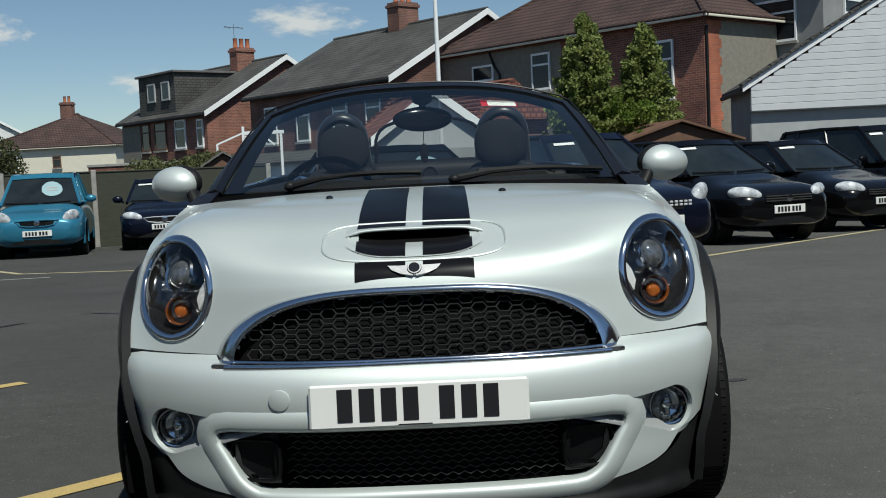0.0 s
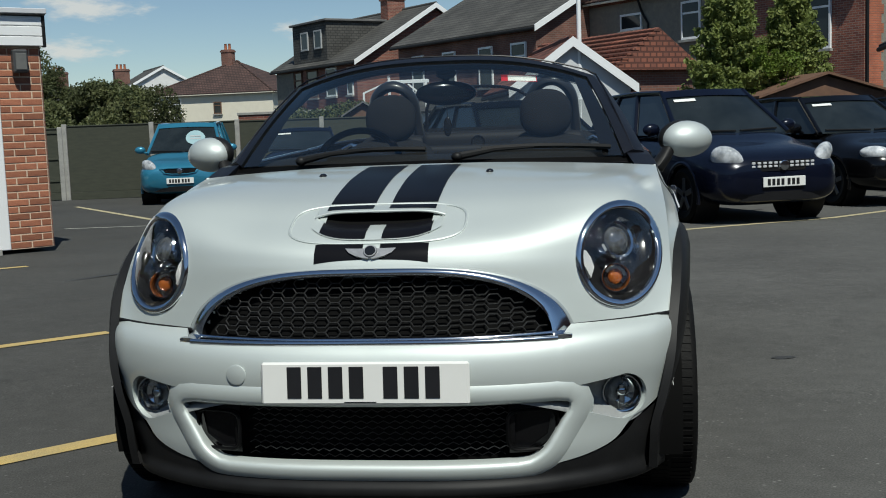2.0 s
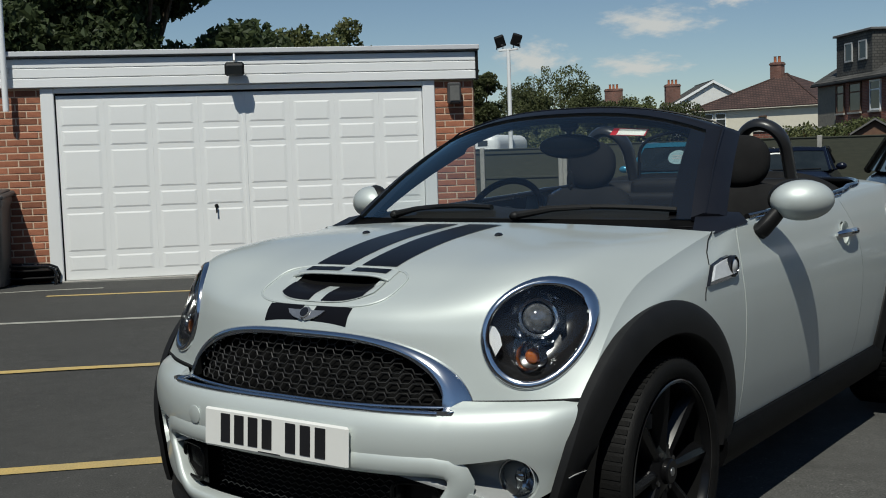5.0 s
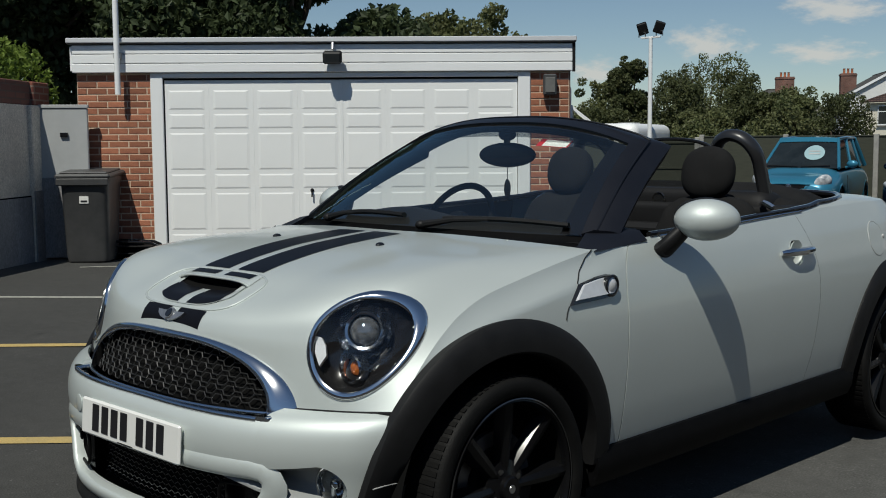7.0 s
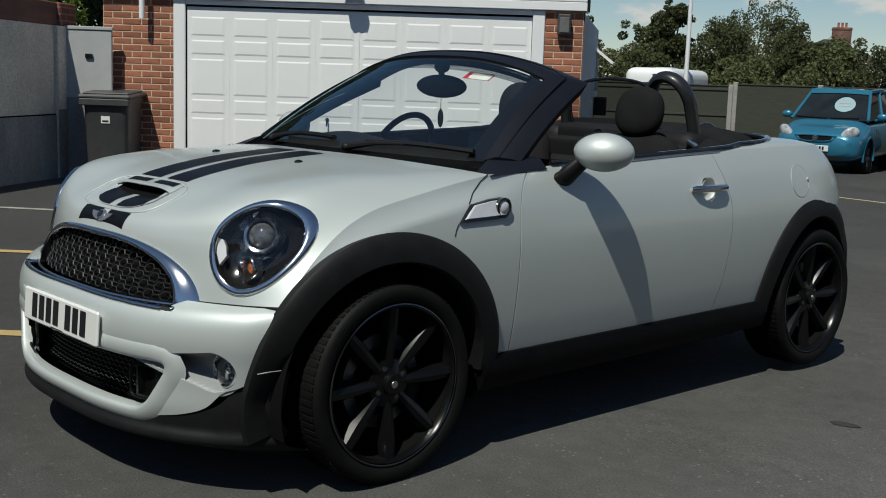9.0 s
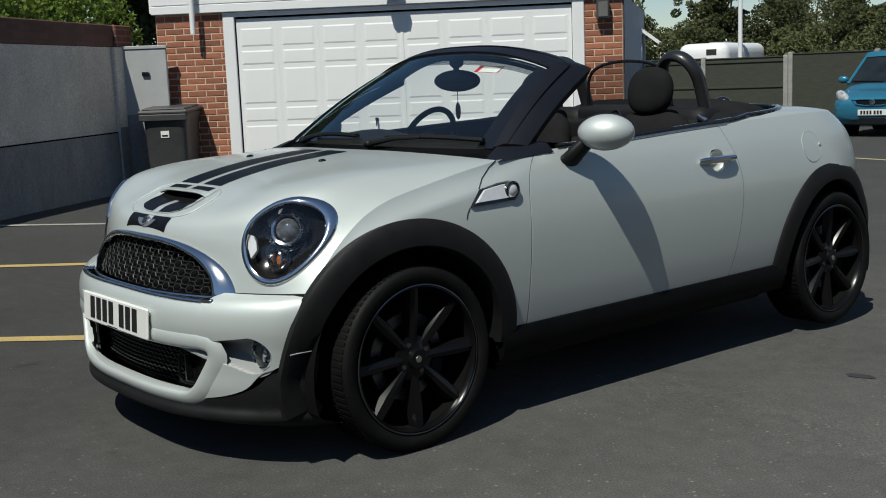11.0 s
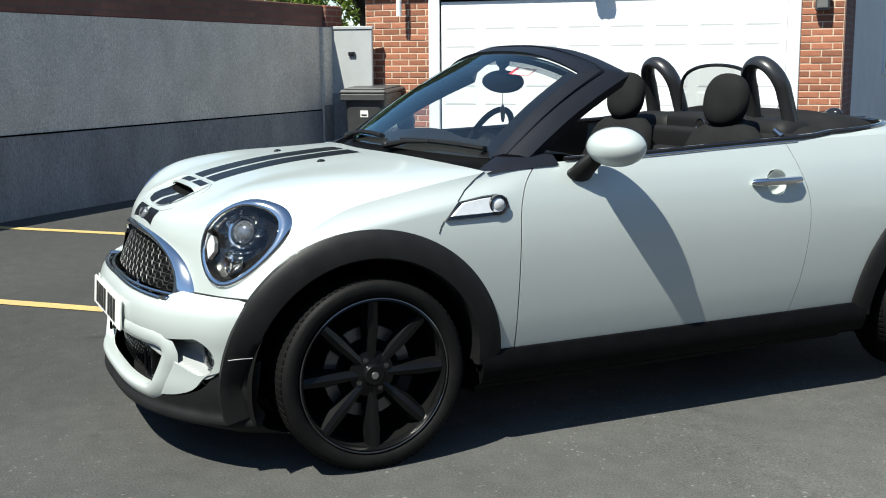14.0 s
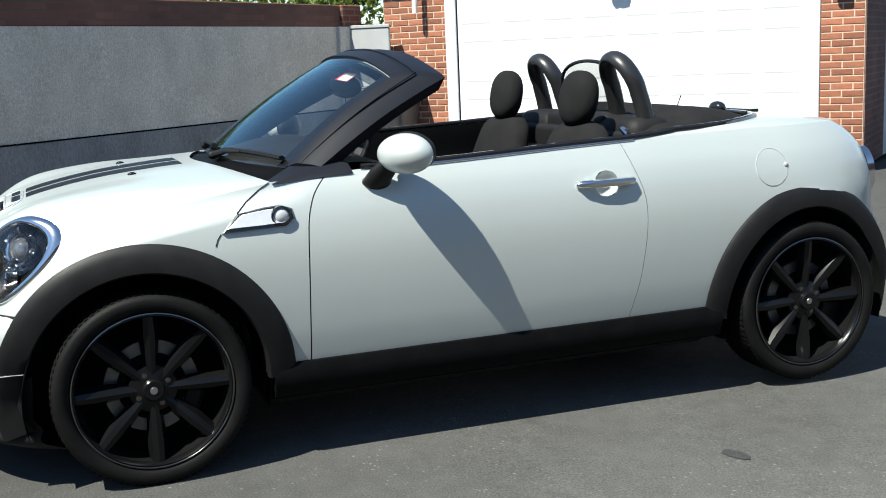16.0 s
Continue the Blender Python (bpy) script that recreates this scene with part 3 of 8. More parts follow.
def build_garage():
    """Local frame: x along the front, -y towards the yard."""
    D = 6.0
    s = Shape()
    s.box((-2.79, 0.005, 0), (-1.96, 0.215, 2.12)).box((2.355, 0.005, 0), (2.80, 0.215, 2.12))
    s.box((-2.79, 0.215, 0), (-2.58, D, 2.30)).box((2.58, 0.215, 0), (2.79, D, 2.30)).box((-2.58, D - 0.2, 0), (2.58, D, 2.30))
    s.box((-1.93, 0.03, 2.09), (2.33, 0.215, 2.30))
    part("masonry", s, MORTAR, GARAGE, "mortar bed of the brick walls", smooth=0)
    r = Shape().box((-2.87, -0.085, 2.435), (2.87, D + 0.1, 2.49), 0.01)
    part("roof", r, ROOF_FELT, GARAGE, "flat grey felt roof")
    part("roof_trim", Shape().box((-2.87, -0.112, 2.45), (2.87, -0.087, 2.505), 0.006), CLADDING, GARAGE, "pale grey metal roof edge")
    part("end_cap", Shape().box((2.832, -0.066, 2.11), (2.862, -0.002, 2.434), 0.004), BLACK_PLASTIC, GARAGE, "black fascia end cap")
    part("side_wall", Shape().prism_up([(2.805, 1.45), (2.935, 1.45), (3.62, D), (2.805, D)], 0.0, 2.2), WHITE_WALL, GARAGE, "pale painted splayed side wall", smooth=0)
    # darker brown brick than the piers: the return's shade is in its colour
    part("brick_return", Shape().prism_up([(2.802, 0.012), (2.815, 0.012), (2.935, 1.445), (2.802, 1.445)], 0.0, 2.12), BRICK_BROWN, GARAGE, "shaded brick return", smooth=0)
    window(GARAGE, pose(3.475, 5.0, 1.10, 0, 0, 90 - 8.56), 1.15, 0.78, False, False)
    sash = Shape()
    sm = pose(3.485, 5.0, 1.84, 0, 0, 90 - 8.56) @ pose(0, -0.03, 0, -52)
    for a, b in (((-0.54, -0.02, -0.34), (-0.49, 0.02, 0.0)), ((0.49, -0.02, -0.34), (0.54, 0.02, 0.0)), ((-0.49, -0.02, -0.34), (0.49, 0.02, -0.29)), ((-0.49, -0.02, -0.05), (0.49, 0.02, 0.0))):
        sash.box(a, b, 0.0, sm)
    part("open_sash", sash, WHITE_UPVC, GARAGE, "white top-hung sash standing open", smooth=0)
    vent = pose(3.56, 5.55, 0.80, 0, 0, 90 - 8.56)
    box = Shape()
    for a, b in (((-0.15, -0.20, 0.0), (0.15, 0.0, 0.04)), ((-0.15, -0.20, 0.26), (0.15, 0.0, 0.30)), ((-0.15, -0.20, 0.04), (0.15, -0.16, 0.26)), ((-0.15, -0.04, 0.04), (0.15, 0.0, 0.26))):
        box.box(a, b, 0.005, vent)
    box.box((-0.02, -0.16, 0.04), (0.0, -0.04, 0.26), 0.0, vent)
    part("wall_bracket", box, BLACK_PLASTIC, GARAGE, "black open bracket on the side wall")
    for i in range(3):
        z = 2.12 + i * 0.105
        f = Shape().box((-2.82, -0.062 + 0.003 * i, z), (2.83, -0.022, z + 0.098), 0.006)
        part("fascia_board", f, WHITE_UPVC, GARAGE, "white plastic fascia board")
    part("soffit", Shape().box((-2.81, -0.020, 2.119), (2.82, 0.0, 2.42)), WHITE_UPVC, GARAGE, smooth=0)
    part("side_fascia", Shape().box((2.80, 0.0, 2.14), (2.86, D, 2.42), 0.005), BLACK_PLASTIC, GARAGE)
    part("side_fascia", Shape().box((-2.86, 0.0, 2.14), (-2.80, D, 2.42), 0.005), WHITE_UPVC, GARAGE)
    fr = Shape().box((-1.96, -0.02, 0), (-1.82, 0.06, 2.118), 0.008).box((2.215, -0.02, 0), (2.355, 0.06, 2.118), 0.008).box((-1.82, -0.02, 2.06), (2.215, 0.06, 2.118), 0.008)
    part("door_frame", fr, WHITE_UPVC, GARAGE, "white timber door frame")
    door = part("garage_door", Shape().box((-1.815, 0.02, 0.02), (2.21, 0.07, 2.055), 0.004), DOOR_WHITE, GARAGE, "white raised-panel up-and-over door")
    cols = 8
    w = 4.025 / cols
    z0 = 0.12
    for h in (0.165, 0.418, 0.165, 0.418, 0.165, 0.215):
        first = None
        a, b = w / 2 - 0.05, h / 2
        pan = Shape().add([(-a, 0, -b), (a, 0, -b), (a, 0, b), (-a, 0, b), (-a + 0.03, -0.005, -b + 0.018), (a - 0.03, -0.005, -b + 0.018), (a - 0.03, -0.005, b - 0.018), (-a + 0.03, -0.005, b - 0.018)],
                          [(4, 5, 6, 7), (0, 1, 5, 4), (1, 2, 6, 5), (2, 3, 7, 6), (3, 0, 4, 7)])
        for i in range(cols):
            m = pose(-1.815 + w * (i + 0.5), 0.0195, z0 + h / 2)
            if first is None:
                first = part("door_panel", pan, DOOR_WHITE, door, smooth=0)
                first.matrix_basis = m
            else:
                again(first, m)
        z0 += h + 0.051
    for i in range(1, cols):
        part("door_rib", Shape().box((-1.815 + w * i - 0.005, 0.0180, 0.03), (-1.815 + w * i + 0.005, 0.0195, 2.045), 0.002), DOOR_WHITE, door)
    part("centre_stile", Shape().box((0.18, 0.0145, 0.03), (0.215, 0.0195, 2.05), 0.003), DOOR_WHITE, door)
    lock = Shape().lathe([(0.022, 0), (0.022, 0.012), (0.01, 0.02), (0.01, 0.05)], 12, pose(-0.15, 0.02, 0.78, 90)).box((-0.158, -0.035, 0.70), (-0.142, -0.02, 0.80), 0.004)
    part("door_handle", lock, GLOSS_BLACK, door, "small black locking handle")
    # black strips paint the shadow lines round the door and under the roof
    part("head_gap", Shape().box((-1.815, 0.012, 2.036), (2.21, 0.019, 2.059)), SHADE_BLACK, GARAGE, "dark gap over the door", smooth=0)
    part("side_gap", Shape().box((-1.8195, 0.012, 0.02), (-1.808, 0.019, 2.036)), SHADE_BLACK, GARAGE, "dark gap beside the door", smooth=0)
    part("drip_gap", Shape().box((-2.82, -0.066, 2.4285), (2.83, -0.03, 2.4345)), SHADE_BLACK, GARAGE, "dark gap under the roof edge", smooth=0)
    part("threshold", Shape().box((-1.85, -0.06, -0.05), (2.25, 0.06, 0.018), 0.005), CONCRETE, GARAGE)


build_garage()


def garage_bricks():
    """Bricks of the two piers and of the visible return, each its own piece."""
    s = Shape().box((-0.1075, 0, -0.0305), (0.1075, 0.10, 0.0305), 0.003)
    full_ob = None
    for x0, x1 in ((-2.79, -1.96), (2.355, 2.80)):
        for r in range(28):
            z = 0.04 + 0.075 * r
            x = x0 - (0.1125 if r % 2 else 0.0)
            while x < x1 - 0.02:
                lo, hi = max(x, x0), min(x + 0.225, x1)
                if hi - lo > 0.04:
                    m = pose((lo + hi) / 2, random.uniform(-0.002, 0.002), z) @ Matrix.Diagonal(((hi - lo - 0.014) / 0.215, 1, 1, 1))
                    if full_ob is None:
                        full_ob = part("brick", s, BRICK, GARAGE, smooth=0)
                        full_ob.matrix_basis = m
                    else:
                        again(full_ob, m)
                x += 0.225


# floodlight under the roof edge
def floodlight(place, turn, label):
    t = thing("floodlight", place, label, "floodlight", turn=turn)
    part("bracket", Shape().tube([(0, 0.0, 0.15), (0, -0.06, 0.15), (0, -0.085, 0.08)], 0.018, 8), SATIN, t)
    body = Shape().box((-0.105, -0.10, -0.068), (0.105, 0.03, 0.068), 0.02, pose(0, -0.075, 0, 14))
    part("housing", body, BLACK_PLASTIC, t, "black cast housing")
    part("lamp_glass", Shape().box((-0.085, -0.106, -0.050), (0.085, -0.098, 0.050), 0.003, pose(0, -0.075, 0, 14)), WINDOW_DARK, t)
    return t


p = G0 + GU * 0.12 + GN * 0.075
floodlight((p.x, p.y, 2.22), GTURN, "black floodlight on the white garage fascia")
p = G0 + GU * 2.57
DULL_GLASS = material("dusty_lamp_glass", (0.16, 0.16, 0.15), (0.12, 0.12, 0.115), scale=12, rough=0.4)
WL = thing("wall_lamp", (p.x, p.y, 1.89), "grey square wall lamp on the brick pier", "wall lamp", turn=GTURN)
part("back_plate", Shape().box((-0.05, -0.02, -0.09), (0.05, -0.004, 0.09), 0.005), BLACK_PLASTIC, WL)
part("housing", Shape().box((-0.075, -0.12, -0.11), (0.075, -0.02, 0.13), 0.015), BIN_PLASTIC, WL)
part("diffuser", Shape().box((-0.055, -0.13, -0.08), (0.055, -0.12, 0.09), 0.004), DULL_GLASS, WL)
p = G0 + GU * -2.29 + GN * 0.15
WP = thing("flag_pole", (p.x, p.y, 1.81), "white pole fixed to the garage front", "pole", turn=GTURN)
part("pole", Shape().tube([(0, 0, 0), (0, 0, 3.2)], 0.032, 12), WHITE_UPVC, WP)
part("bracket", Shape().box((-0.04, 0.0, 0.40), (0.04, 0.07, 0.47), 0.008), SATIN, WP)


# ---- rendered yard wall, pier, board and bin ----
W_A, W_B = Vector((-9.30, 6.85, 0)), Vector((-3.0, -0.62, 0))
WDIR = (W_B - W_A).normalized()
WTURN = math.degrees(math.atan2(WDIR.y, WDIR.x))
WLEN = (W_B - W_A).length
YW = thing("wall_yard", (W_A.x, W_A.y, -0.05), "grey rendered yard wall with dark brick coping", "wall", kind="structure", turn=WTURN)


def build_yard_wall():
    """Local y points to the yard."""
    def face(u, v, lo, hi, y):
        x, z = 0.3 + (WLEN + 3 - 0.3) * u, lo + (hi - lo) * v
        return (x, y + 0.012 * noise.noise(Vector((x * 1.3, z * 1.7, 3))), z)
    s = Shape().grid(lambda u, v: face(u, v, 0.74, 1.74, 0.0), 90, 12)
    s.box((0.3, -0.22, 0), (WLEN + 3, -0.03, 1.73))
    part("render_coat", s, RENDER_GREY, YW, "weathered grey roughcast render")
    s = Shape().grid(lambda u, v: face(u, v, 0.0, 0.735, 0.02), 90, 9).box((0.3, -0.03, 0.715), (WLEN + 3, 0.012, 0.735), 0.004)
    part("plinth", s, RENDER_DARK, YW, "darker painted lower render")
    part("coping_wall", Shape().box((0.0, -0.22, 1.74), (WLEN + 3, 0.0, 2.0), 0.01), DARK_BRICK, YW, "dark red brick top courses")
    # near-black strip laid along the plinth's lip as its shadow gap
    part("joint_line", Shape().box((0.32, 0.0, 0.736), (WLEN + 3, 0.019, 0.750)), SHADE_BLACK, YW, "dark open joint above the plinth", smooth=0)
    part("pier", Shape().box((-0.38, -0.3, 0), (0.31, 0.05, 1.74), 0.012), RENDER_GREY, YW, "rendered end pier with flaking white paint")
    part("pier_cap", Shape().box((-0.19, -0.2, 1.74), (0.22, 0.04, 2.0), 0.012), BRICK_FAR, YW, "red brick pier top")
    part("pier_plinth", Shape().box((-0.385, 0.048, 0), (0.315, 0.062, 0.80), 0.004), RENDER_DARK, YW, "darker painted foot of the pier")
    for x, z, w, h in ((-0.10, 1.60, 0.17, 0.26), (-0.06, 1.46, 0.08, 0.16), (-0.13, 1.33, 0.045, 0.06), (-0.17, 1.23, 0.04, 0.05), (0.06, 1.68, 0.10, 0.06)):
        vs = [(x + w * 0.5 * math.cos(a) * (1 + 0.4 * noise.noise(Vector((a, x, z)) * 3)), 0.054, z + h * 0.5 * math.sin(a) * (1 + 0.4 * noise.noise(Vector((a * 2, z, x)) * 3))) for a in (2 * math.pi * i / 14 for i in range(14))]
        part("paint_flake", Shape().add(vs, [tuple(range(14))]), WHITE_WALL, YW, "flaking white paint", smooth=0)


build_yard_wall()


def closing_wall(name, a, b, label):
    """A plain made-up brick wall, added out of view to close the yard."""
    tagged(part(name, Shape().box(a, b), BRICK_BROWN, smooth=0), label, "wall", kind="structure")


closing_wall("wall_east", (15.0, -14.0, -0.6), (15.3, 20.0, 5.6), "plain brown brick wall closing the yard")
closing_wall("wall_south", (-8.0, -14.4, -0.6), (15.3, -14.05, 5.0), "plain brown brick wall across the yard")
BOARD = thing("side_gate", (-9.07, 6.975, -0.06), "pale grey boarded side gate beside the garage", "gate", turn=52)
part("gate_panel", Shape().box((-0.27, 0.0, 0.05), (0.30, 0.05, 1.72), 0.01), GREY_PAINT, BOARD)
part("top_rail", Shape().box((-0.29, -0.012, 1.72), (0.31, 0.06, 1.76), 0.006), GREY_PAINT, BOARD)
part("kick_panel", Shape().box((-0.275, -0.014, 0.05), (0.305, -0.003, 0.95), 0.004), RENDER_DARK, BOARD, "dark painted lower panel")
part("latch", Shape().box((0.0, -0.03, 1.40), (0.085, 0.0, 1.45), 0.006), GLOSS_BLACK, BOARD, "small black latch")


def wheelie_bin(place, turn):
    t = thing("wheelie_bin", place, "dark grey wheelie bin standing against the garage", "bin", turn=turn)
    body = Shape()
    rings = [(-0.06, 0.225, 0.245), (-0.01, 0.235, 0.255), (0.78, 0.265, 0.30), (0.82, 0.282, 0.315), (0.87, 0.282, 0.315)]
    n = 28

    def at(r, i):
        z, a, b = r
        q = 2 * math.pi * i / n
        c, s_ = math.cos(q), math.sin(q)
        return (a * math.copysign(abs(c) ** 0.28, c), b * math.copysign(abs(s_) ** 0.28, s_), z + 0.08)
    vs = [at(r, i) for r in rings for i in range(n)]
    fs = [(k * n + i, k * n + (i + 1) % n, (k + 1) * n + (i + 1) % n, (k + 1) * n + i) for k in range(len(rings) - 1) for i in range(n)]
    fs.append(tuple(range(n))[::-1])
    part("body", body.add(vs, fs), BIN_PLASTIC, t)
    part("lid", Shape().box((-0.30, -0.35, -0.03), (0.30, 0.33, 0.025), 0.02, pose(0, 0, 0.975, 3)).box((-0.26, -0.29, 0.02), (0.26, 0.28, 0.045), 0.02, pose(0, 0, 0.975, 3)).box((-0.285, -0.352, -0.10), (0.285, -0.325, -0.02), 0.01, pose(0, 0, 0.975, 3)), BIN_PLASTIC, t, "flat hinged lid")
    part("handle", Shape().tube([(-0.24, 0.30, 0.95), (-0.24, 0.38, 0.95), (0.24, 0.38, 0.95), (0.24, 0.30, 0.95)], 0.016, 8), BIN_PLASTIC, t)
    for x in (-0.25, 0.25):
        part("wheel", Shape().lathe([(0.02, -0.025), (0.1, -0.025), (0.1, 0.025), (0.02, 0.025)], 20, pose(x, 0.25, 0.1, 0, 90)), RUBBER, t)
    part("sticker", Shape().box((-0.05, -0.296, 0.66), (0.05, -0.286, 0.74), 0.001), WHITE_PLATE, t, "small white paper sticker")
    part("sticker_print", Shape().box((-0.035, -0.2985, 0.675), (0.035, -0.2962, 0.695)), PLATE_BLACK, t, smooth=0)


wheelie_bin((-8.78, 7.17, -0.045), 46)
painted_line([(-8.2, 6.7), (-8.06, 6.97), (-7.9, 7.22), (-7.68, 7.5), (-7.5, 7.7)], 0.07, WHITE_LINE, "thin worn cream line before the garage")


def low_rack():
    p = G0 + GU * -2.12 + GN * 0.14
    t = thing("low_rack", (p.x, p.y, ground_z(p.y)), "low black metal rack beside the white door frame", "rack", turn=GTURN)
    for y in (-0.1, 0.1):
        part("frame", Shape().tube([(-0.26, y, 0.0), (-0.26, y, 0.22), (0.16, y, 0.20), (0.23, y, 0.17), (0.26, y, 0.10), (0.24, y, 0.0)], 0.016, 8), GLOSS_BLACK, t)
    for z in (0.07, 0.15):
        part("shelf", Shape().box((-0.26, -0.1, z), (0.24, 0.1, z + 0.015), 0.003), BLACK_PLASTIC, t)
    part("back_panel", Shape().box((-0.25, 0.085, 0.02), (0.2, 0.098, 0.2), 0.003), BLACK_PLASTIC, t)
    for x in (-0.12, 0.02):
        part("cross_bar", Shape().tube([(x, -0.1, 0.21), (x, 0.1, 0.21)], 0.008, 6), SATIN, t)


low_rack()


# ---- planting ----
def leaf_cloud(points, size, rnd, normal_bias=0.0):
    """Many small leaf blades round the given points."""
    n = len(points)
    s = np.array(size) * rnd.uniform(0.6, 1.4, n)
    d = rnd.normal(size=(n, 3))
    d /= np.linalg.norm(d, axis=1)[:, None]
    e = np.cross(d, rnd.normal(size=(n, 3)))
    e /= np.linalg.norm(e, axis=1)[:, None]
    P = np.asarray(points)
    a, b = d * s[:, None] * 0.5, e * s[:, None] * 0.32
    k = np.cross(d, e) * s[:, None] * 0.12
    v = np.stack([P - a, P - b + k, P + a, P + b + k], axis=1).reshape(-1, 3)
    sh = Shape()
    sh.v = v.tolist()
    sh.f = [(4 * i, 4 * i + 1, 4 * i + 2, 4 * i + 3) for i in range(n)]
    return sh


def crown_points(rnd, clumps, n):
    """Points on the outer shells of a set of (centre, radius) clumps."""
    w = np.array([r ** 2 for _, r in clumps])
    pick = rnd.choice(len(clumps), n, p=w / w.sum())
    c = np.array([q for q, _ in clumps])[pick]
    r = np.array([q for _, q in clumps])[pick]
    d = rnd.normal(size=(n, 3))
    d /= np.linalg.norm(d, axis=1)[:, None]
    rad = r * rnd.uniform(0.5, 1.22, n) ** 0.7
    return c + d * rad[:, None] * np.array([1, 1, 0.85])


def tree(x, y, height, spread, leaves, size, mat, label, seed, trunk=0.35, category="tree", z0=None):
    rnd = np.random.RandomState(seed)
    base = ground_z(y) if z0 is None else z0
    t = thing("tree", (x, y, base), label, category)
    s = Shape()
    top = height * 0.62
    path = [(0.12 * math.sin(k), 0.12 * math.cos(2 * k), top * k / 5) for k in range(6)]
    s.tube(path, [0.045 * height * (1 - 0.13 * k) * 0.5 for k in range(6)], 8)
    clumps = []
    for k in range(30):
        a, f = 2 * math.pi * rnd.rand(), rnd.rand()
        h = height * (trunk + (0.92 - trunk) * f)
        rr = spread * (0.35 + 0.65 * math.sin(math.pi * min(0.95, 0.25 + 0.7 * f))) * rnd.uniform(0.3, 0.95)
        c = (rr * math.cos(a), rr * math.sin(a), h)
        clumps.append((c, spread * rnd.uniform(0.15, 0.36)))
        s.tube([path[2 + k % 3], (c[0] * 0.5, c[1] * 0.5, (path[2][2] + c[2]) * 0.52), c], [0.012 * height, 0.007 * height, 0.003 * height], 6)
    clumps.append(((0, 0, height * 0.86), spread * 0.26))
    for k in range(9):
        a, f = 2 * math.pi * rnd.rand(), rnd.uniform(0.55, 1.0)
        rr = spread * rnd.uniform(0.2, 0.95) * (1.25 - 0.75 * f)
        clumps.append(((rr * math.cos(a), rr * math.sin(a), height * (0.55 + 0.45 * f)), spread * rnd.uniform(0.07, 0.13)))
    part("trunk", s, TREE_BARK, t)
    part("crown", leaf_cloud(crown_points(rnd, clumps, leaves), size, rnd), mat, t, smooth=0, weld=False)
    return t


def conifer(x, y, height, spread, leaves, mat, label, seed):
    rnd = np.random.RandomState(seed)
    t = thing("conifer", (x, y, ground_z(y)), label, "tree")
    part("trunk", Shape().tube([(0, 0, 0), (0, 0, height * 0.9)], [0.09, 0.02], 8), TREE_BARK, t)
    tufts = 260
    tf, ta = rnd.rand(tufts) ** 0.8, rnd.uniform(0, 2 * math.pi, tufts)
    tr = spread * ((1 - tf) ** 0.72 + 0.03) * np.minimum(1.0, 0.72 + tf * 4) * rnd.uniform(0.62, 1.02, tufts)
    pick = rnd.choice(tufts, leaves)
    along = rnd.rand(leaves)
    r = tr[pick] * (0.45 + 0.62 * along) + rnd.normal(size=leaves) * 0.035
    a = ta[pick] + rnd.normal(size=leaves) * 0.16 / (0.4 + along)
    z = 0.15 + tf[pick] * (height - 0.25) + (along - 0.35) * 0.34 * (1 - 0.5 * tf[pick]) + rnd.normal(size=leaves) * 0.05
    P = np.stack([r * np.cos(a), r * np.sin(a), z], axis=1)
    part("crown", leaf_cloud(P, 0.11, rnd), mat, t, smooth=0, weld=False)


def hedge(name, a, b, z0, z1, thick, leaves, size, mat, label, seed, bumps=0.25):
    rnd = np.random.RandomState(seed)
    a, b = Vector(a), Vector(b)
    t = thing(name, (a.x, a.y, z0), label, "hedge")
    L = (b - a).length
    d = (b - a).normalized()
    nrm = Vector((-d.y, d.x))
    u = rnd.rand(leaves) * L
    q = rnd.uniform(0, 2 * math.pi, leaves)
    rr = rnd.uniform(0.75, 1.0, leaves)
    hgt = (z1 - z0) * (1 + bumps * np.array([noise.noise(Vector((v * 0.55, seed, 0))) for v in u]) + 0.4 * bumps * np.array([noise.noise(Vector((v * 2.1, seed, 4))) for v in u]))
    off = np.cos(q) * thick * 0.5 * rr
    zz = hgt * (0.5 + 0.5 * np.sin(q) * rr)
    P = np.stack([u * d.x + off * nrm.x, u * d.y + off * nrm.y, zz], axis=1)
    part("leaves", leaf_cloud(P, size, rnd), mat, t, smooth=0, weld=False)
    # solid box in dark leaf colour stands in for the shade inside
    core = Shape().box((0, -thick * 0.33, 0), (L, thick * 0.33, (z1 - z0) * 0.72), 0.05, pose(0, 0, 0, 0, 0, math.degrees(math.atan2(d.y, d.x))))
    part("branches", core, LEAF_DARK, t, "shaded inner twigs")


# hedge standing behind the yard wall
bk = Vector((-WDIR.y, WDIR.x, 0))
bk = bk if bk.x < 0 else -bk
h0, h1 = W_A + bk * 0.75 - WDIR * 1.5, W_B + bk * 0.75 + WDIR * 3
hedge("hedge", h0[:2], h1[:2], 0.0, 2.44, 0.9, 40000, 0.075, LEAF_BRIGHT, "bright green clipped hedge behind the yard wall", 5, 0.10)

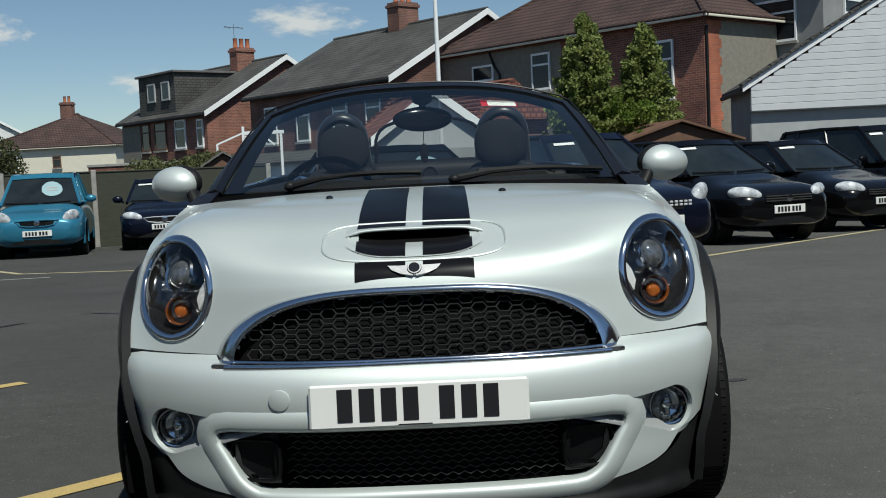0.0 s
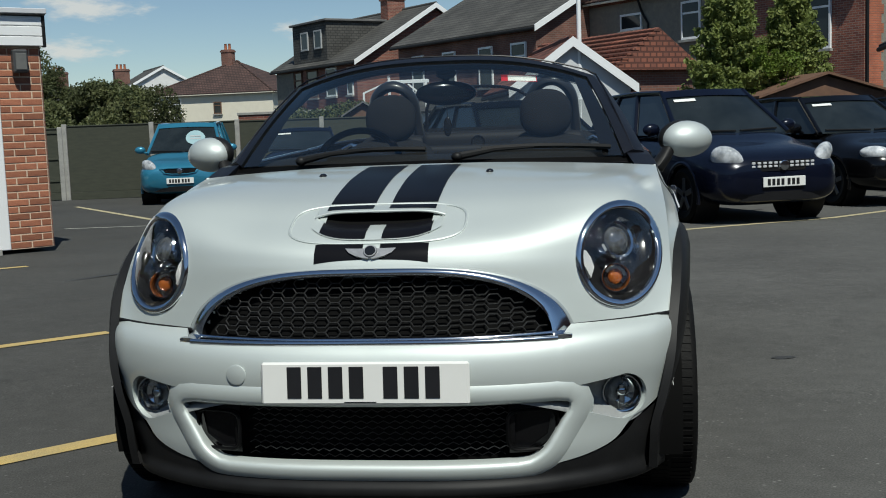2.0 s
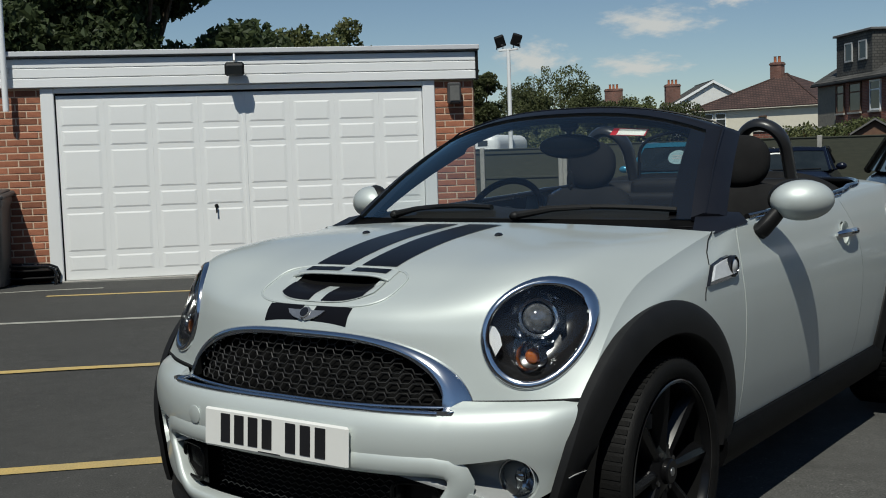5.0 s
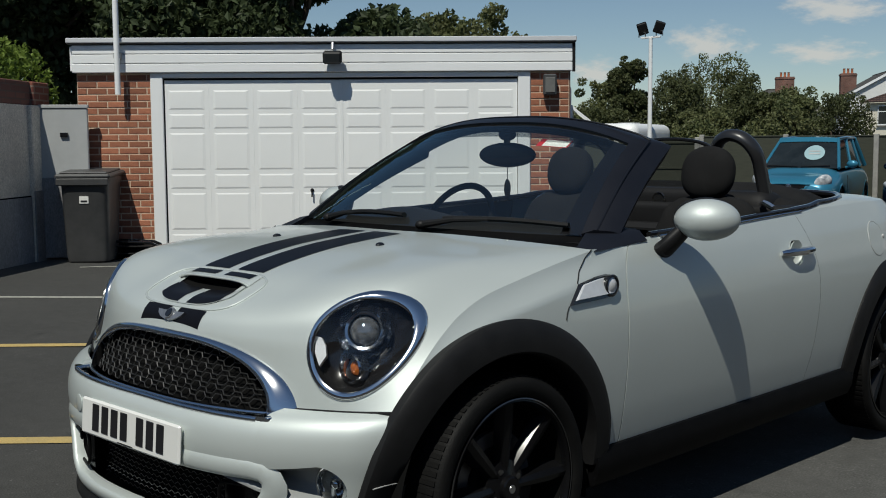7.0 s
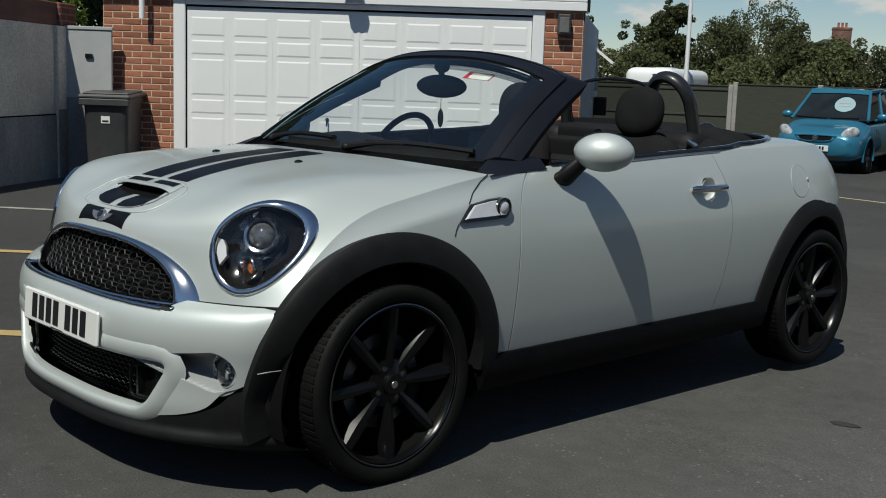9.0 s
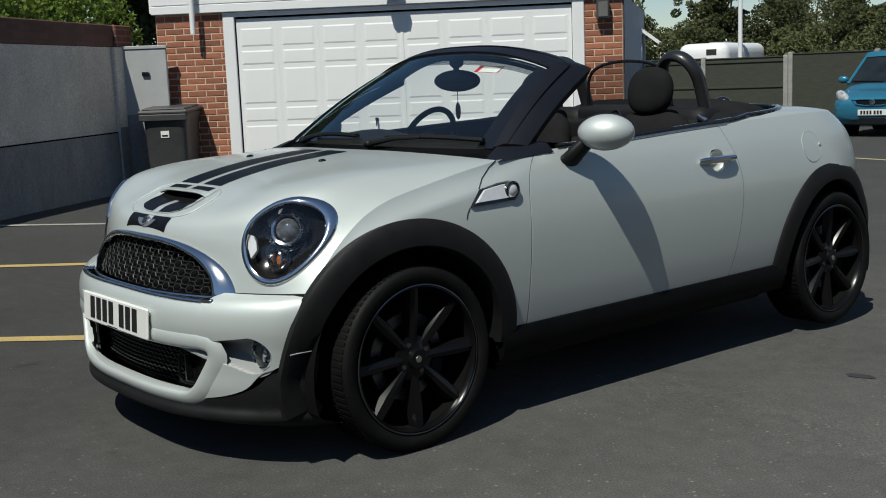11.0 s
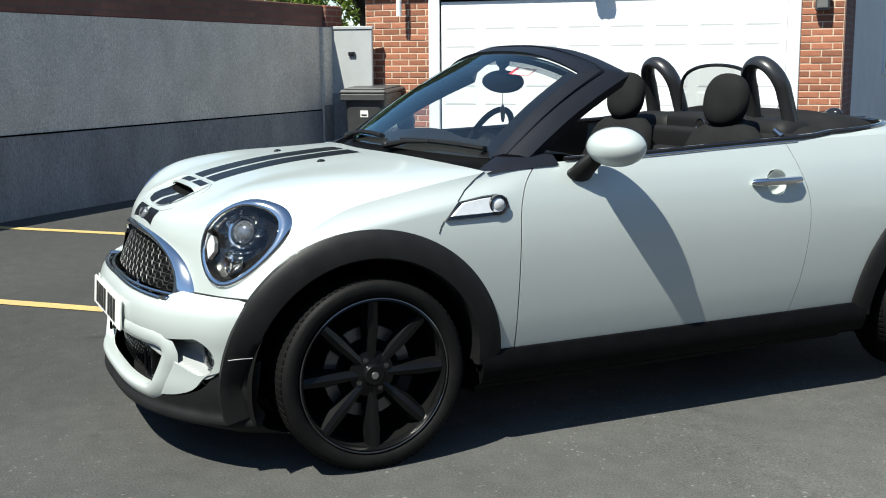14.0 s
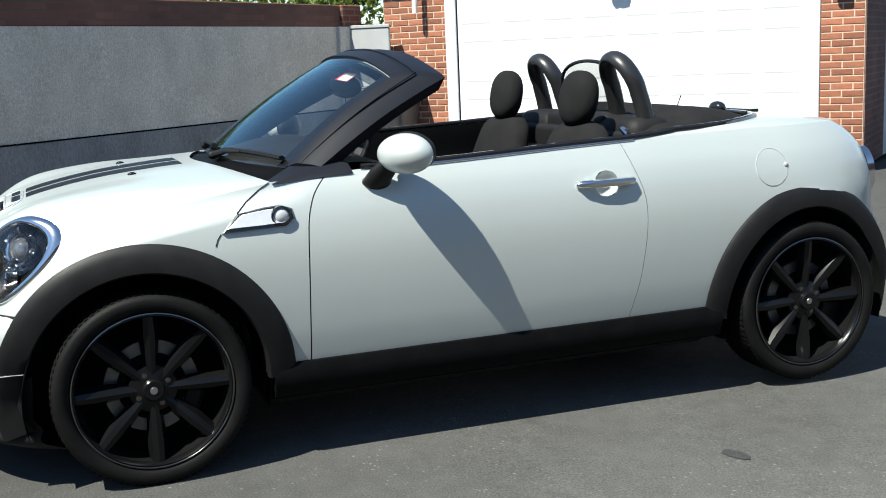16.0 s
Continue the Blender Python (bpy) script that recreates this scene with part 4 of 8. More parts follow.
# dark trees behind the garage, lighter trees and shrubs beyond the fence
for i, (x, y, h, r, n, mt) in enumerate((
        (-19.9, 18.3, 9.0, 3.6, 46000, LEAF_DARK), (-23.5, 13.0, 9.5, 3.8, 42000, LEAF_DARK), (-21.6, 16.2, 8.4, 3.6, 42000, LEAF_DARK),
        (-22.2, 27.0, 5.7, 2.9, 24000, LEAF_MID))):
    tree(x, y, h, r, n, 0.20 if mt is LEAF_DARK else 0.16, mt, "broad dark green tree behind the garage" if mt is LEAF_DARK else "leafy green tree beyond the garage", 20 + i)
shr = ((-24.5, 33.0, 3.5, 1.9), (-22.3, 35.0, 4.15, 1.5), (-20.5, 34.0, 4.75, 1.15), (-18.7, 35.2, 3.9, 1.7), (-25.8, 48.0, 5.95, 2.7), (-15.5, 34.6, 3.4, 1.6), (-14.4, 33.8, 3.1, 1.2),
       (-19.3, 31.5, 2.8, 1.4), (-23.4, 31.0, 3.0, 1.5), (-15.9, 31.3, 2.6, 1.2), (-26.5, 31.5, 4.0, 2.0), (-28.5, 30.0, 4.2, 2.0), (-28.1, 48.9, 5.4, 2.2), (-19.0, 47.0, 4.0, 2.0), (-21.4, 47.6, 4.3, 2.2), (-23.6, 47.0, 4.8, 1.7))
for i, (x, y, h, r) in enumerate(shr):
    tree(x, y, h, r, 14000, 0.115, (LEAF_OLIVE, LEAF_MID, LEAF_OLIVE, LEAF_OLIVE, LEAF_MID)[i % 5], "bushy green tree growing behind the fence", 50 + i, trunk=0.12)
hedge("hedge", (-28.0, 29.0), (-12.0, 30.5), ground_z(30), 1.9, 1.5, 20000, 0.11, LEAF_MID, "unclipped green shrubs along the fence", 8, 0.4)
hedge("hedge", (-8.4, 31.0), (-5.2, 29.8), ground_z(30), 1.75, 1.4, 11000, 0.09, LEAF_MID, "low green hedge before the houses", 9, 0.3)
conifer(3.55, 26.0, 4.75, 1.5, 40000, LEAF_CONIFER, "tall pointed green conifer beside the brick house", 71)
conifer(5.05, 26.8, 4.6, 1.3, 34000, LEAF_CONIFER, "pointed green conifer by the shed", 72)
tree(4.35, 25.4, 2.85, 0.95, 11000, 0.08, LEAF_BRIGHT, "bright yellow-green leafy shrub between conifers", 73, trunk=0.15, category="shrub")


# ---- fence with concrete posts ----
def pergola():
    t = thing("pergola", (-7.55, 44.0, ground_z(44)), "white timber pergola with braces before a brick house", "pergola")
    d = -ground_z(44)
    part("post", Shape().box((-0.05, -0.05, 0.0), (0.05, 0.05, 3.12 + d), 0.01), WHITE_UPVC, t)
    part("post", Shape().box((1.43, -0.05, 0.0), (1.53, 0.05, 2.80 + d), 0.01), WHITE_UPVC, t)
    part("beam", Shape().box((0.05, -0.05, 2.78 + d), (1.6, 0.05, 2.92 + d), 0.01), WHITE_UPVC, t)
    for nm, a, b in (("rafter", (-1.05, 2.46), (-0.04, 2.86)), ("brace", (0.05, 2.76), (0.46, 2.36)), ("brace", (0.76, 2.76), (1.22, 2.36))):
        part(nm, Shape().tube([(a[0], 0, a[1] + d), (b[0], 0, b[1] + d)], 0.045, 4), WHITE_UPVC, t, smooth=0)
    part("post", Shape().box((-1.08, -0.04, 0.0), (-1.0, 0.04, 2.47 + d), 0.01), WHITE_UPVC, t)


pergola()


def fence_run(a, b, bays, top, label, railed=False):
    a, b = Vector(a), Vector(b)
    d = (b - a) / bays
    t = thing("fence", (a.x, a.y, ground_z(a.y)), label, "fence", turn=math.degrees(math.atan2(d.y, d.x)))
    w = d.length
    dz = ground_z(b.y) - ground_z(a.y)
    post = part("post", Shape().box((-0.055, -0.055, -0.1), (0.055, 0.055, top + 0.06), 0.012), CONCRETE, t, "grey concrete post")
    pan = part("panel", Shape().box((0.06, -0.02, 0.18), (w - 0.06, 0.02, top), 0.004), FENCE_GREEN, t, "dark green boarded panel")
    board = part("gravel_board", Shape().box((0.06, -0.025, 0.0), (w - 0.06, 0.025, 0.175), 0.004), FENCE_GREEN, t)
    rails = [part("rail", Shape().box((0.06, -0.045, z), (w - 0.06, -0.021, z + 0.05), 0.004), FENCE_GREEN, t) for z in ((0.42, 0.92, top - 0.1) if railed else ())]
    cap = part("panel_cap", Shape().box((0.06, -0.04, top), (w - 0.06, 0.04, top + 0.03), 0.005), FENCE_GREEN, t)
    for i in range(1, bays + 1):
        m = pose(w * i, 0, dz * i / bays)
        again(post, m)
        if i < bays:
            for o in (pan, board, cap, *rails):
                again(o, m)


fence_run((-20.2, 20.0), (-11.62, 24.25), 5, 1.62, "dark green railed panel fence between concrete posts", True)
fence_run((-11.54, 24.33), (-3.94, 26.25), 4, 1.68, "dark green panel fence behind the blue car")


# ---- lamp mast ----
LM = thing("lamp_mast", (-14.28, 26.2, ground_z(26)), "white lamp mast with two black floodlights", "lamp post")
part("pole", Shape().tube([(0, 0, 0), (0, 0, 4.35)], [0.07, 0.05], 12), WHITE_UPVC, LM)
part("crossbar", Shape().box((-0.3, -0.03, 4.33), (0.3, 0.03, 4.38), 0.008), WHITE_UPVC, LM)
for sx in (-1, 1):
    part("floodlight_head", Shape().box((-0.13, -0.07, -0.155), (0.13, 0.07, 0.155), 0.03, pose(0.26 * sx, 0, 4.60, 20, 18 * sx, 40)), BLACK_PLASTIC, LM, "black floodlight head")
    part("yoke", Shape().tube([(0.27 * sx - 0.1, 0, 4.38), (0.27 * sx - 0.1, 0, 4.5), (0.27 * sx + 0.1, 0, 4.5), (0.27 * sx + 0.1, 0, 4.38)], 0.018, 6), SATIN, LM)
FP = thing("flag_pole", (0.16, 30.0, ground_z(30)), "slim white pole among the houses", "pole")
part("pole", Shape().tube([(0, 0, 0), (0, 0, 7.5)], [0.075, 0.05], 12), WHITE_UPVC, FP)

# white caravan roof showing over the fence
CV = thing("caravan", (-16.9, 26.6, ground_z(26)), "white caravan parked beyond the dark fence", "caravan", turn=18)
part("body", Shape().box((0.55, -1.0, 0.45), (1.95, 2.6, 2.12), 0.3), WHITE_UPVC, CV)
part("window", Shape().box((1.38, -1.012, 1.80), (1.66, -0.995, 1.95), 0.004), WINDOW_DARK, CV)
part("skylight", Shape().box((0.9, 0.6, 2.12), (1.4, 1.2, 2.16), 0.02), GREY_PAINT, CV)
part("chassis", Shape().box((0.65, -1.1, 0.3), (1.85, 2.5, 0.45), 0.02), BLACK_PLASTIC, CV)
for sx in (0.7, 1.8):
    part("wheel", Shape().lathe([(0.05, -0.09), (0.3, -0.09), (0.3, 0.09), (0.05, 0.09)], 20, pose(sx, 0.9, 0.3, 0, 90)), RUBBER, CV)


# ---- houses ----
def chimney(parent, x, y, z0, z1, w, pots, mat=None):
    st = part("chimney", Shape().box((x - w / 2, y - w * 0.35, z0), (x + w / 2, y + w * 0.35, z1), 0.01).box((x - w / 2 - 0.06, y - w * 0.35 - 0.06, z1 - 0.24), (x + w / 2 + 0.06, y + w * 0.35 + 0.06, z1 - 0.1), 0.01), mat or BRICK_FAR, parent, "brick chimney stack")
    for i in range(pots):
        px = x + (i - (pots - 1) / 2) * 0.38
        part("chimney_pot", Shape().lathe([(0.15, 0), (0.12, 0.1), (0.11, 0.45), (0.14, 0.5)], 12, pose(px, y, z1), ends=True), CLAY, st, "clay chimney pot")


def gable_house(place, turn, L, W, eave, ridge, wall, roof, label, over=0.28, barge=0.26):
    """Gable front in the local plane y = 0 (facing -y), L deep along +y, W wide along x from 0."""
    t = thing("house", place, label, "house", turn=turn)
    s = Shape().prism([(0, -1), (W, -1), (W, eave), (W / 2, ridge), (0, eave)], L)
    part("wall", s, wall, t, smooth=0)
    k = (ridge - eave) / (W / 2)
    for sg, name in ((1, "roof"), (-1, "roof")):
        x0 = -over if sg > 0 else W + over
        za = eave - k * over
        xm = W / 2
        vs = []
        for y in (-over, L + over):
            vs += [(x0, y, za + 0.06), (xm, y, ridge + 0.06), (xm, y, ridge + 0.22), (x0, y, za + 0.22)]
        part(name, Shape().add(vs, [(0, 1, 2, 3), (4, 7, 6, 5), (0, 4, 5, 1), (3, 2, 6, 7), (0, 3, 7, 4), (1, 5, 6, 2)]), roof, t, smooth=0)
        vs = [(x0, -over - 0.03, za + 0.24 - barge), (xm, -over - 0.03, ridge + 0.24 - barge), (xm, -over - 0.03, ridge + 0.24), (x0, -over - 0.03, za + 0.24)]
        part("bargeboard", Shape().add(vs + [(a, b + 0.05, c) for a, b, c in vs], [(0, 1, 2, 3), (4, 7, 6, 5), (0, 4, 5, 1), (3, 2, 6, 7), (0, 3, 7, 4), (1, 5, 6, 2)]), WHITE_UPVC, t, "white bargeboard", smooth=0)
        part("gutter", Shape().tube([(x0, -over, za + 0.1), (x0, L + over, za + 0.1)], 0.06, 8), BLACK_PLASTIC, t)
    part("ridge_tiles", Shape().tube([(W / 2, -over, ridge + 0.2), (W / 2, L + over, ridge + 0.2)], 0.1, 8), roof, t)
    return t


def hip_house(place, turn, L, W, eave, ridge, wall, roof, label, over=0.35):
    """Corner at the origin; W along x, L along y; hipped roof."""
    t = thing("house", place, label, "house", turn=turn)
    part("wall", Shape().box((0, 0, -1), (W, L, eave)), wall, t, smooth=0)
    o, q = over, min(W, L) / 2
    if L > W:
        r0, r1 = (W / 2, q, ridge), (W / 2, L - q, ridge)
    else:
        r0, r1 = (q, L / 2, ridge), (W - q, L / 2, ridge)
    vs = [(-o, -o, eave), (W + o, -o, eave), (W + o, L + o, eave), (-o, L + o, eave), r0, r1]
    fs = [(0, 1, 4), (1, 2, 5, 4), (2, 3, 5), (3, 0, 4, 5)] if L > W else [(0, 1, 5, 4), (1, 2, 5), (2, 3, 4, 5), (3, 0, 4)]
    part("roof", Shape().add(vs, fs + [(0, 3, 2, 1)]), roof, t, smooth=0)
    part("gutter", Shape().tube([(-o, -o, eave), (W + o, -o, eave), (W + o, L + o, eave), (-o, L + o, eave)], 0.05, 8, closed=True), CREAM, t)
    part("tile_edge", Shape().tube([(-o - 0.02, -o - 0.02, eave + 0.09), (W + o + 0.02, -o - 0.02, eave + 0.09), (W + o + 0.02, L + o + 0.02, eave + 0.09), (-o - 0.02, L + o + 0.02, eave + 0.09)], 0.05, 6, closed=True), roof, t)
    part("hip_tiles", Shape().tube([vs[0], r0], 0.1, 6).tube([vs[1], r0 if L > W else r1], 0.1, 6).tube([r0, r1], 0.1, 6).tube([vs[3], r1 if L > W else r0], 0.1, 6), roof, t)
    return t


def wall_m(x, y, z, side):
    """Placing on a house's left side wall (x = 0, facing -x) or front (y = 0, facing -y)."""
    return pose(x, y, z, 0, 0, -90) if side == "left" else pose(x, y, z)


HT = 41.0
# dormer house
H2 = gable_house((-11.4, 56.0, -0.7), HT, 9.5, 9.5, 5.15, 7.95, BRICK_FAR, SLATE, "red brick house with grey roof and dormer")
part("dormer", Shape().box((0.1, 3.3, 5.3), (4.7, 7.4, 7.5), 0.02), SLATE, H2, "slate-hung flat-roofed dormer")
part("dormer_roof", Shape().box((-0.05, 3.15, 7.5), (4.9, 7.55, 7.62), 0.02), ROOF_FELT, H2)
for yy in (4.25, 5.85):
    window(H2, wall_m(0.05, yy, 6.1, "left"), 0.85, 1.0, False, False, GREY_PAINT)
part("render_panel", Shape().box((-0.03, 7.3, -0.5), (0.0, 9.5, 5.0)), PEBBLE, H2, "pale pebbledash end panel", smooth=0)
for yy, ww, hh in ((0.65, 0.6, 1.4), (2.7, 1.1, 1.5), (4.9, 1.3, 1.5), (6.6, 0.9, 1.5)):
    window(H2, wall_m(-0.05, yy, 3.5, "left"), ww, hh, mat=None if yy < 4 else WOOD_BROWN)
chimney(H2, 4.3, 3.4, 7.0, 8.9, 1.1, 3)
part("aerial", Shape().tube([(4.3, 4.1, 8.7), (4.3, 4.1, 10.3)], 0.02, 6).tube([(3.7, 4.1, 10.1), (4.9, 4.1, 10.1)], 0.02, 6).tube([(3.9, 3.8, 10.0), (3.9, 4.4, 10.2)], 0.015, 6).tube([(4.7, 3.8, 10.0), (4.7, 4.4, 10.2)], 0.015, 6), SATIN, H2, "thin television aerial")
# middle house
H3 = gable_house((-1.75, 45.0, -0.6), HT, 10.6, 10.6, 5.4, 8.25, BRICK_BROWN, SLATE, "brown brick house with dark slate gable roof")
for yy in (1.1, 3.4, 6.2, 8.8):
    window(H3, wall_m(-0.05, yy, 3.2, "left"), 1.0, 1.7)
chimney(H3, 5.3, 5.4, 7.7, 9.5, 1.2, 3, BRICK_BROWN)
part("lean_to_roof", Shape().add([(-3.2, 0.5, 2.2), (-0.02, 0.5, 2.75), (-0.02, 9.5, 2.75), (-3.2, 9.5, 2.2), (-3.2, 0.5, 2.3), (-0.02, 0.5, 2.85), (-0.02, 9.5, 2.85), (-3.2, 9.5, 2.3)], [(4, 5, 6, 7), (0, 3, 2, 1), (0, 1, 5, 4), (1, 2, 6, 5), (2, 3, 7, 6), (3, 0, 4, 7)]), SLATE, H3, "low lean-to roof", smooth=0)
part("lean_to_wall", Shape().box((-3.0, 0.7, -1), (0, 9.3, 2.2)), WHITE_WALL, H3, smooth=0)
# large brick house with hipped brown roof
H4 = hip_house((8.95, 37.0, -0.5), HT, 13.2, 9.5, 6.2, 9.6, BRICK_FAR, TILE_BROWN, "large red brick house with brown hipped roof")
part("render_panel", Shape().box((-0.02, 6.35, -0.5), (0.0, 13.2, 6.1)), PEBBLE, H4, "grey pebbledash panel", smooth=0)
part("render_panel", Shape().box((0.8, -0.02, -0.5), (9.5, 0.0, 6.1)), PEBBLE, H4, "grey pebbledash end wall", smooth=0)
quoin = Shape()
for i in range(22):
    quoin.box((0.16, -0.035, -0.5 + 0.3 * i), (0.92 if i % 2 else 0.80, -0.003, -0.5 + 0.3 * (i + 1)))
part("brick_quoin", quoin, QUOIN, H4, "orange-red toothed brick corner", smooth=0)
part("drainpipe", Shape().tube([(0.06, -0.07, 0), (0.06, -0.07, 5.9)], 0.05, 8), BLACK_PLASTIC, H4)
part("drainpipe", Shape().tube([(-0.07, 9.6, 0.2), (-0.07, 9.6, 5.2), (-0.07, 9.9, 5.6), (-0.3, 9.9, 6.1)], 0.05, 8), BLACK_PLASTIC, H4)
window(H4, wall_m(-0.05, 1.85, 3.6, "left"), 1.25, 2.0)
window(H4, wall_m(-0.05, 7.37, 4.4, "left"), 0.95, 1.4)
window(H4, wall_m(-0.05, 10.56, 5.0, "left"), 1.2, 0.65, trans=False)
# terracotta-roofed outbuilding and white gabled garage
OB = thing("outbuilding", (1.0, 33.5, -0.5), "low outbuilding with terracotta tiled roof", "outbuilding", turn=HT - 4)
part("wall", Shape().box((0, 0, -0.5), (3.2, 5.5, 3.1)), BRICK_BROWN, OB, smooth=0)
part("roof_deck", Shape().add([(-0.2, -0.3, 3.0), (3.4, -0.3, 3.0), (3.4, 5.8, 3.0), (-0.2, 5.8, 3.0), (1.6, -0.3, 4.25), (1.6, 5.8, 4.25)], [(0, 4, 5, 3), (1, 2, 5, 4), (0, 1, 4), (3, 5, 2), (0, 3, 2, 1)]), TILE_RED, OB, smooth=0)
for i in range(9):
    f0 = i / 9
    z, x = 3.02 + 1.25 * f0, -0.22 + 1.82 * f0
    part("tile_course", Shape().box((x, -0.32, z), (x + 0.24, 5.82, z + 0.05), 0.0, None), TILE_RED, OB, smooth=0)
WG = gable_house((-1.55, 29.6, -0.42), 12, 6.0, 3.1, 2.3, 3.45, CLADDING, TILE_RED, "small white rendered garage with gabled roof", 0.18)
part("gable_door", Shape().box((0.45, -0.03, 0.0), (2.65, 0.0, 2.05), 0.0), GREY_PAINT, WG, smooth=0)
# white-clad garage and grey house on the far side
CG = gable_house((7.72, 27.4, -0.38), -6, 3.0, 6.6, 3.02, 5.0, GREY_WALL, SLATE, "grey garage with white clad gable", 0.2, 0.17)
for i in range(15):
    z = 2.50 + 0.165 * i
    k = (5.0 - 3.02) / 3.3
    x0 = max(0.0, (z - 3.0) / k)
    if x0 < 3.25:
        part("cladding_board", Shape().box((x0, -0.20, z), (6.6 - x0, -0.165, z + 0.158), 0.006), CLADDING, CG, "dull white cladding board")
part("gable_backing", Shape().prism([(0.0, 2.48), (6.6, 2.48), (6.6, 3.0), (3.3, 4.98), (0.0, 3.0)], 0.15, pose(0, -0.165, 0)), CLADDING, CG, smooth=0)
part("lower_band", Shape().box((0.02, -0.02, -0.5), (6.58, -0.002, 2.48)), GREY_PAINT, CG, "pale painted lower wall", smooth=0)
for i in range(15):
    a = i * 0.235
    part("verge_tile", Shape().box((0.0, -0.30, 0.0), (0.25, 0.12, 0.055 + 0.02 * (i % 2)), 0.01, pose(-0.22 + a, 0, 2.88 + 0.24 + 0.6 * a, 0, -31, 0)), SLATE, CG, smooth=0)
H5 = gable_house((13.4, 38.5, -0.4), HT, 9.0, 9.0, 7.4, 10.4, GREY_WALL, SLATE, "tall grey rendered house with slate roof")
window(H5, wall_m(-0.05, 2.0, 5.4, "left"), 2.0, 1.5)
window(H5, pose(2.2, -0.05, 5.2), 1.8, 1.6)
part("drainpipe", Shape().tube([(-0.08, 4.0, 0), (-0.08, 4.0, 7.3)], 0.06, 8), GREY_PAINT, H5)
# cream hipped house and others far off
H6 = hip_house((-36.9, 90.5, -0.7), -8, 11.4, 11.5, 5.0, 8.0, CREAM, TILE_BROWN, "cream rendered house with brown hipped roof")
for x in (1.55, 2.75):
    window(H6, pose(x, -0.05, 3.2), 0.95, 1.6)
window(H6, pose(6.55, -0.05, 3.4), 0.7, 1.0, mat=WOOD_BROWN)
chimney(H6, 5.1, 5.3, 7.2, 9.0, 1.0, 2, BRICK_BROWN)
H7 = gable_house((-46.2, 106.0, -0.7), 34, 9.0, 9.0, 6.0, 8.5, WHITE_WALL, SLATE, "white gabled house far beyond the trees")
chimney(H7, 1.2, 4.4, 6.6, 8.7, 1.5, 3, BRICK_BROWN)
H8 = hip_house((-58.0, 104.0, -0.7), 30, 9.0, 10.0, 5.0, 7.4, CREAM, SLATE, "pale house with grey roof in the distance")
chimney(H8, 6.2, 4.5, 6.8, 8.7, 1.9, 3, BRICK_BROWN)
window(H8, pose(3.0, -0.05, 3.0), 1.4, 1.5)
# low brick garden wall and shed
LW = thing("garden_wall", (-11.2, 36.0, -0.5), "low red brick garden wall", "wall", turn=-6)
part("wall", Shape().box((0, 0, 0), (3.0, 0.22, 2.15)), BRICK_FAR, LW, smooth=0)
part("coping", Shape().box((-0.03, -0.04, 2.15), (3.03, 0.26, 2.24), 0.01), CONCRETE, LW)
SB = thing("garden_shed", (-6.0, 29.0, ground_z(29)), "small brown shed behind the green fence", "shed", turn=14)
part("wall", Shape().prism([(0, 0), (0.95, 0), (0.95, 1.82), (0.48, 2.12), (0, 1.82)], 1.5), WOOD_BROWN, SB, smooth=0)
for sg in (-1, 1):
    vs = [(0.48, -0.12, 2.15), (0.48 + sg * 0.58, -0.12, 1.79), (0.48 + sg * 0.58, 1.6, 1.79), (0.48, 1.6, 2.15)]
    part("roof", Shape().add(vs + [(a, b, c + 0.05) for a, b, c in vs], [(0, 3, 2, 1), (4, 5, 6, 7), (0, 1, 5, 4), (1, 2, 6, 5), (2, 3, 7, 6), (3, 0, 4, 7)]), ROOF_FELT, SB, "grey-brown felt roof slope", smooth=0)
SH = thing("garden_shed", (4.1, 24.3, ground_z(24)), "brown wooden shed with shallow felt roof", "shed", turn=12)
part("wall", Shape().prism([(0, 0), (2.6, 0), (2.6, 1.75), (1.3, 2.15), (0, 1.75)], 2.2), WOOD_BROWN, SH, smooth=0)
for sg in (-1, 1):
    vs = [(1.3, -0.15, 2.18), (1.3 + sg * 1.5, -0.15, 1.72), (1.3 + sg * 1.5, 2.35, 1.72), (1.3, 2.35, 2.18)]
    part("roof", Shape().add(vs + [(a, b, c + 0.05) for a, b, c in vs], [(0, 3, 2, 1), (4, 5, 6, 7), (0, 1, 5, 4), (1, 2, 6, 5), (2, 3, 7, 6), (3, 0, 4, 7)]), WOOD_BROWN, SH, "brown felt roof slope", smooth=0)


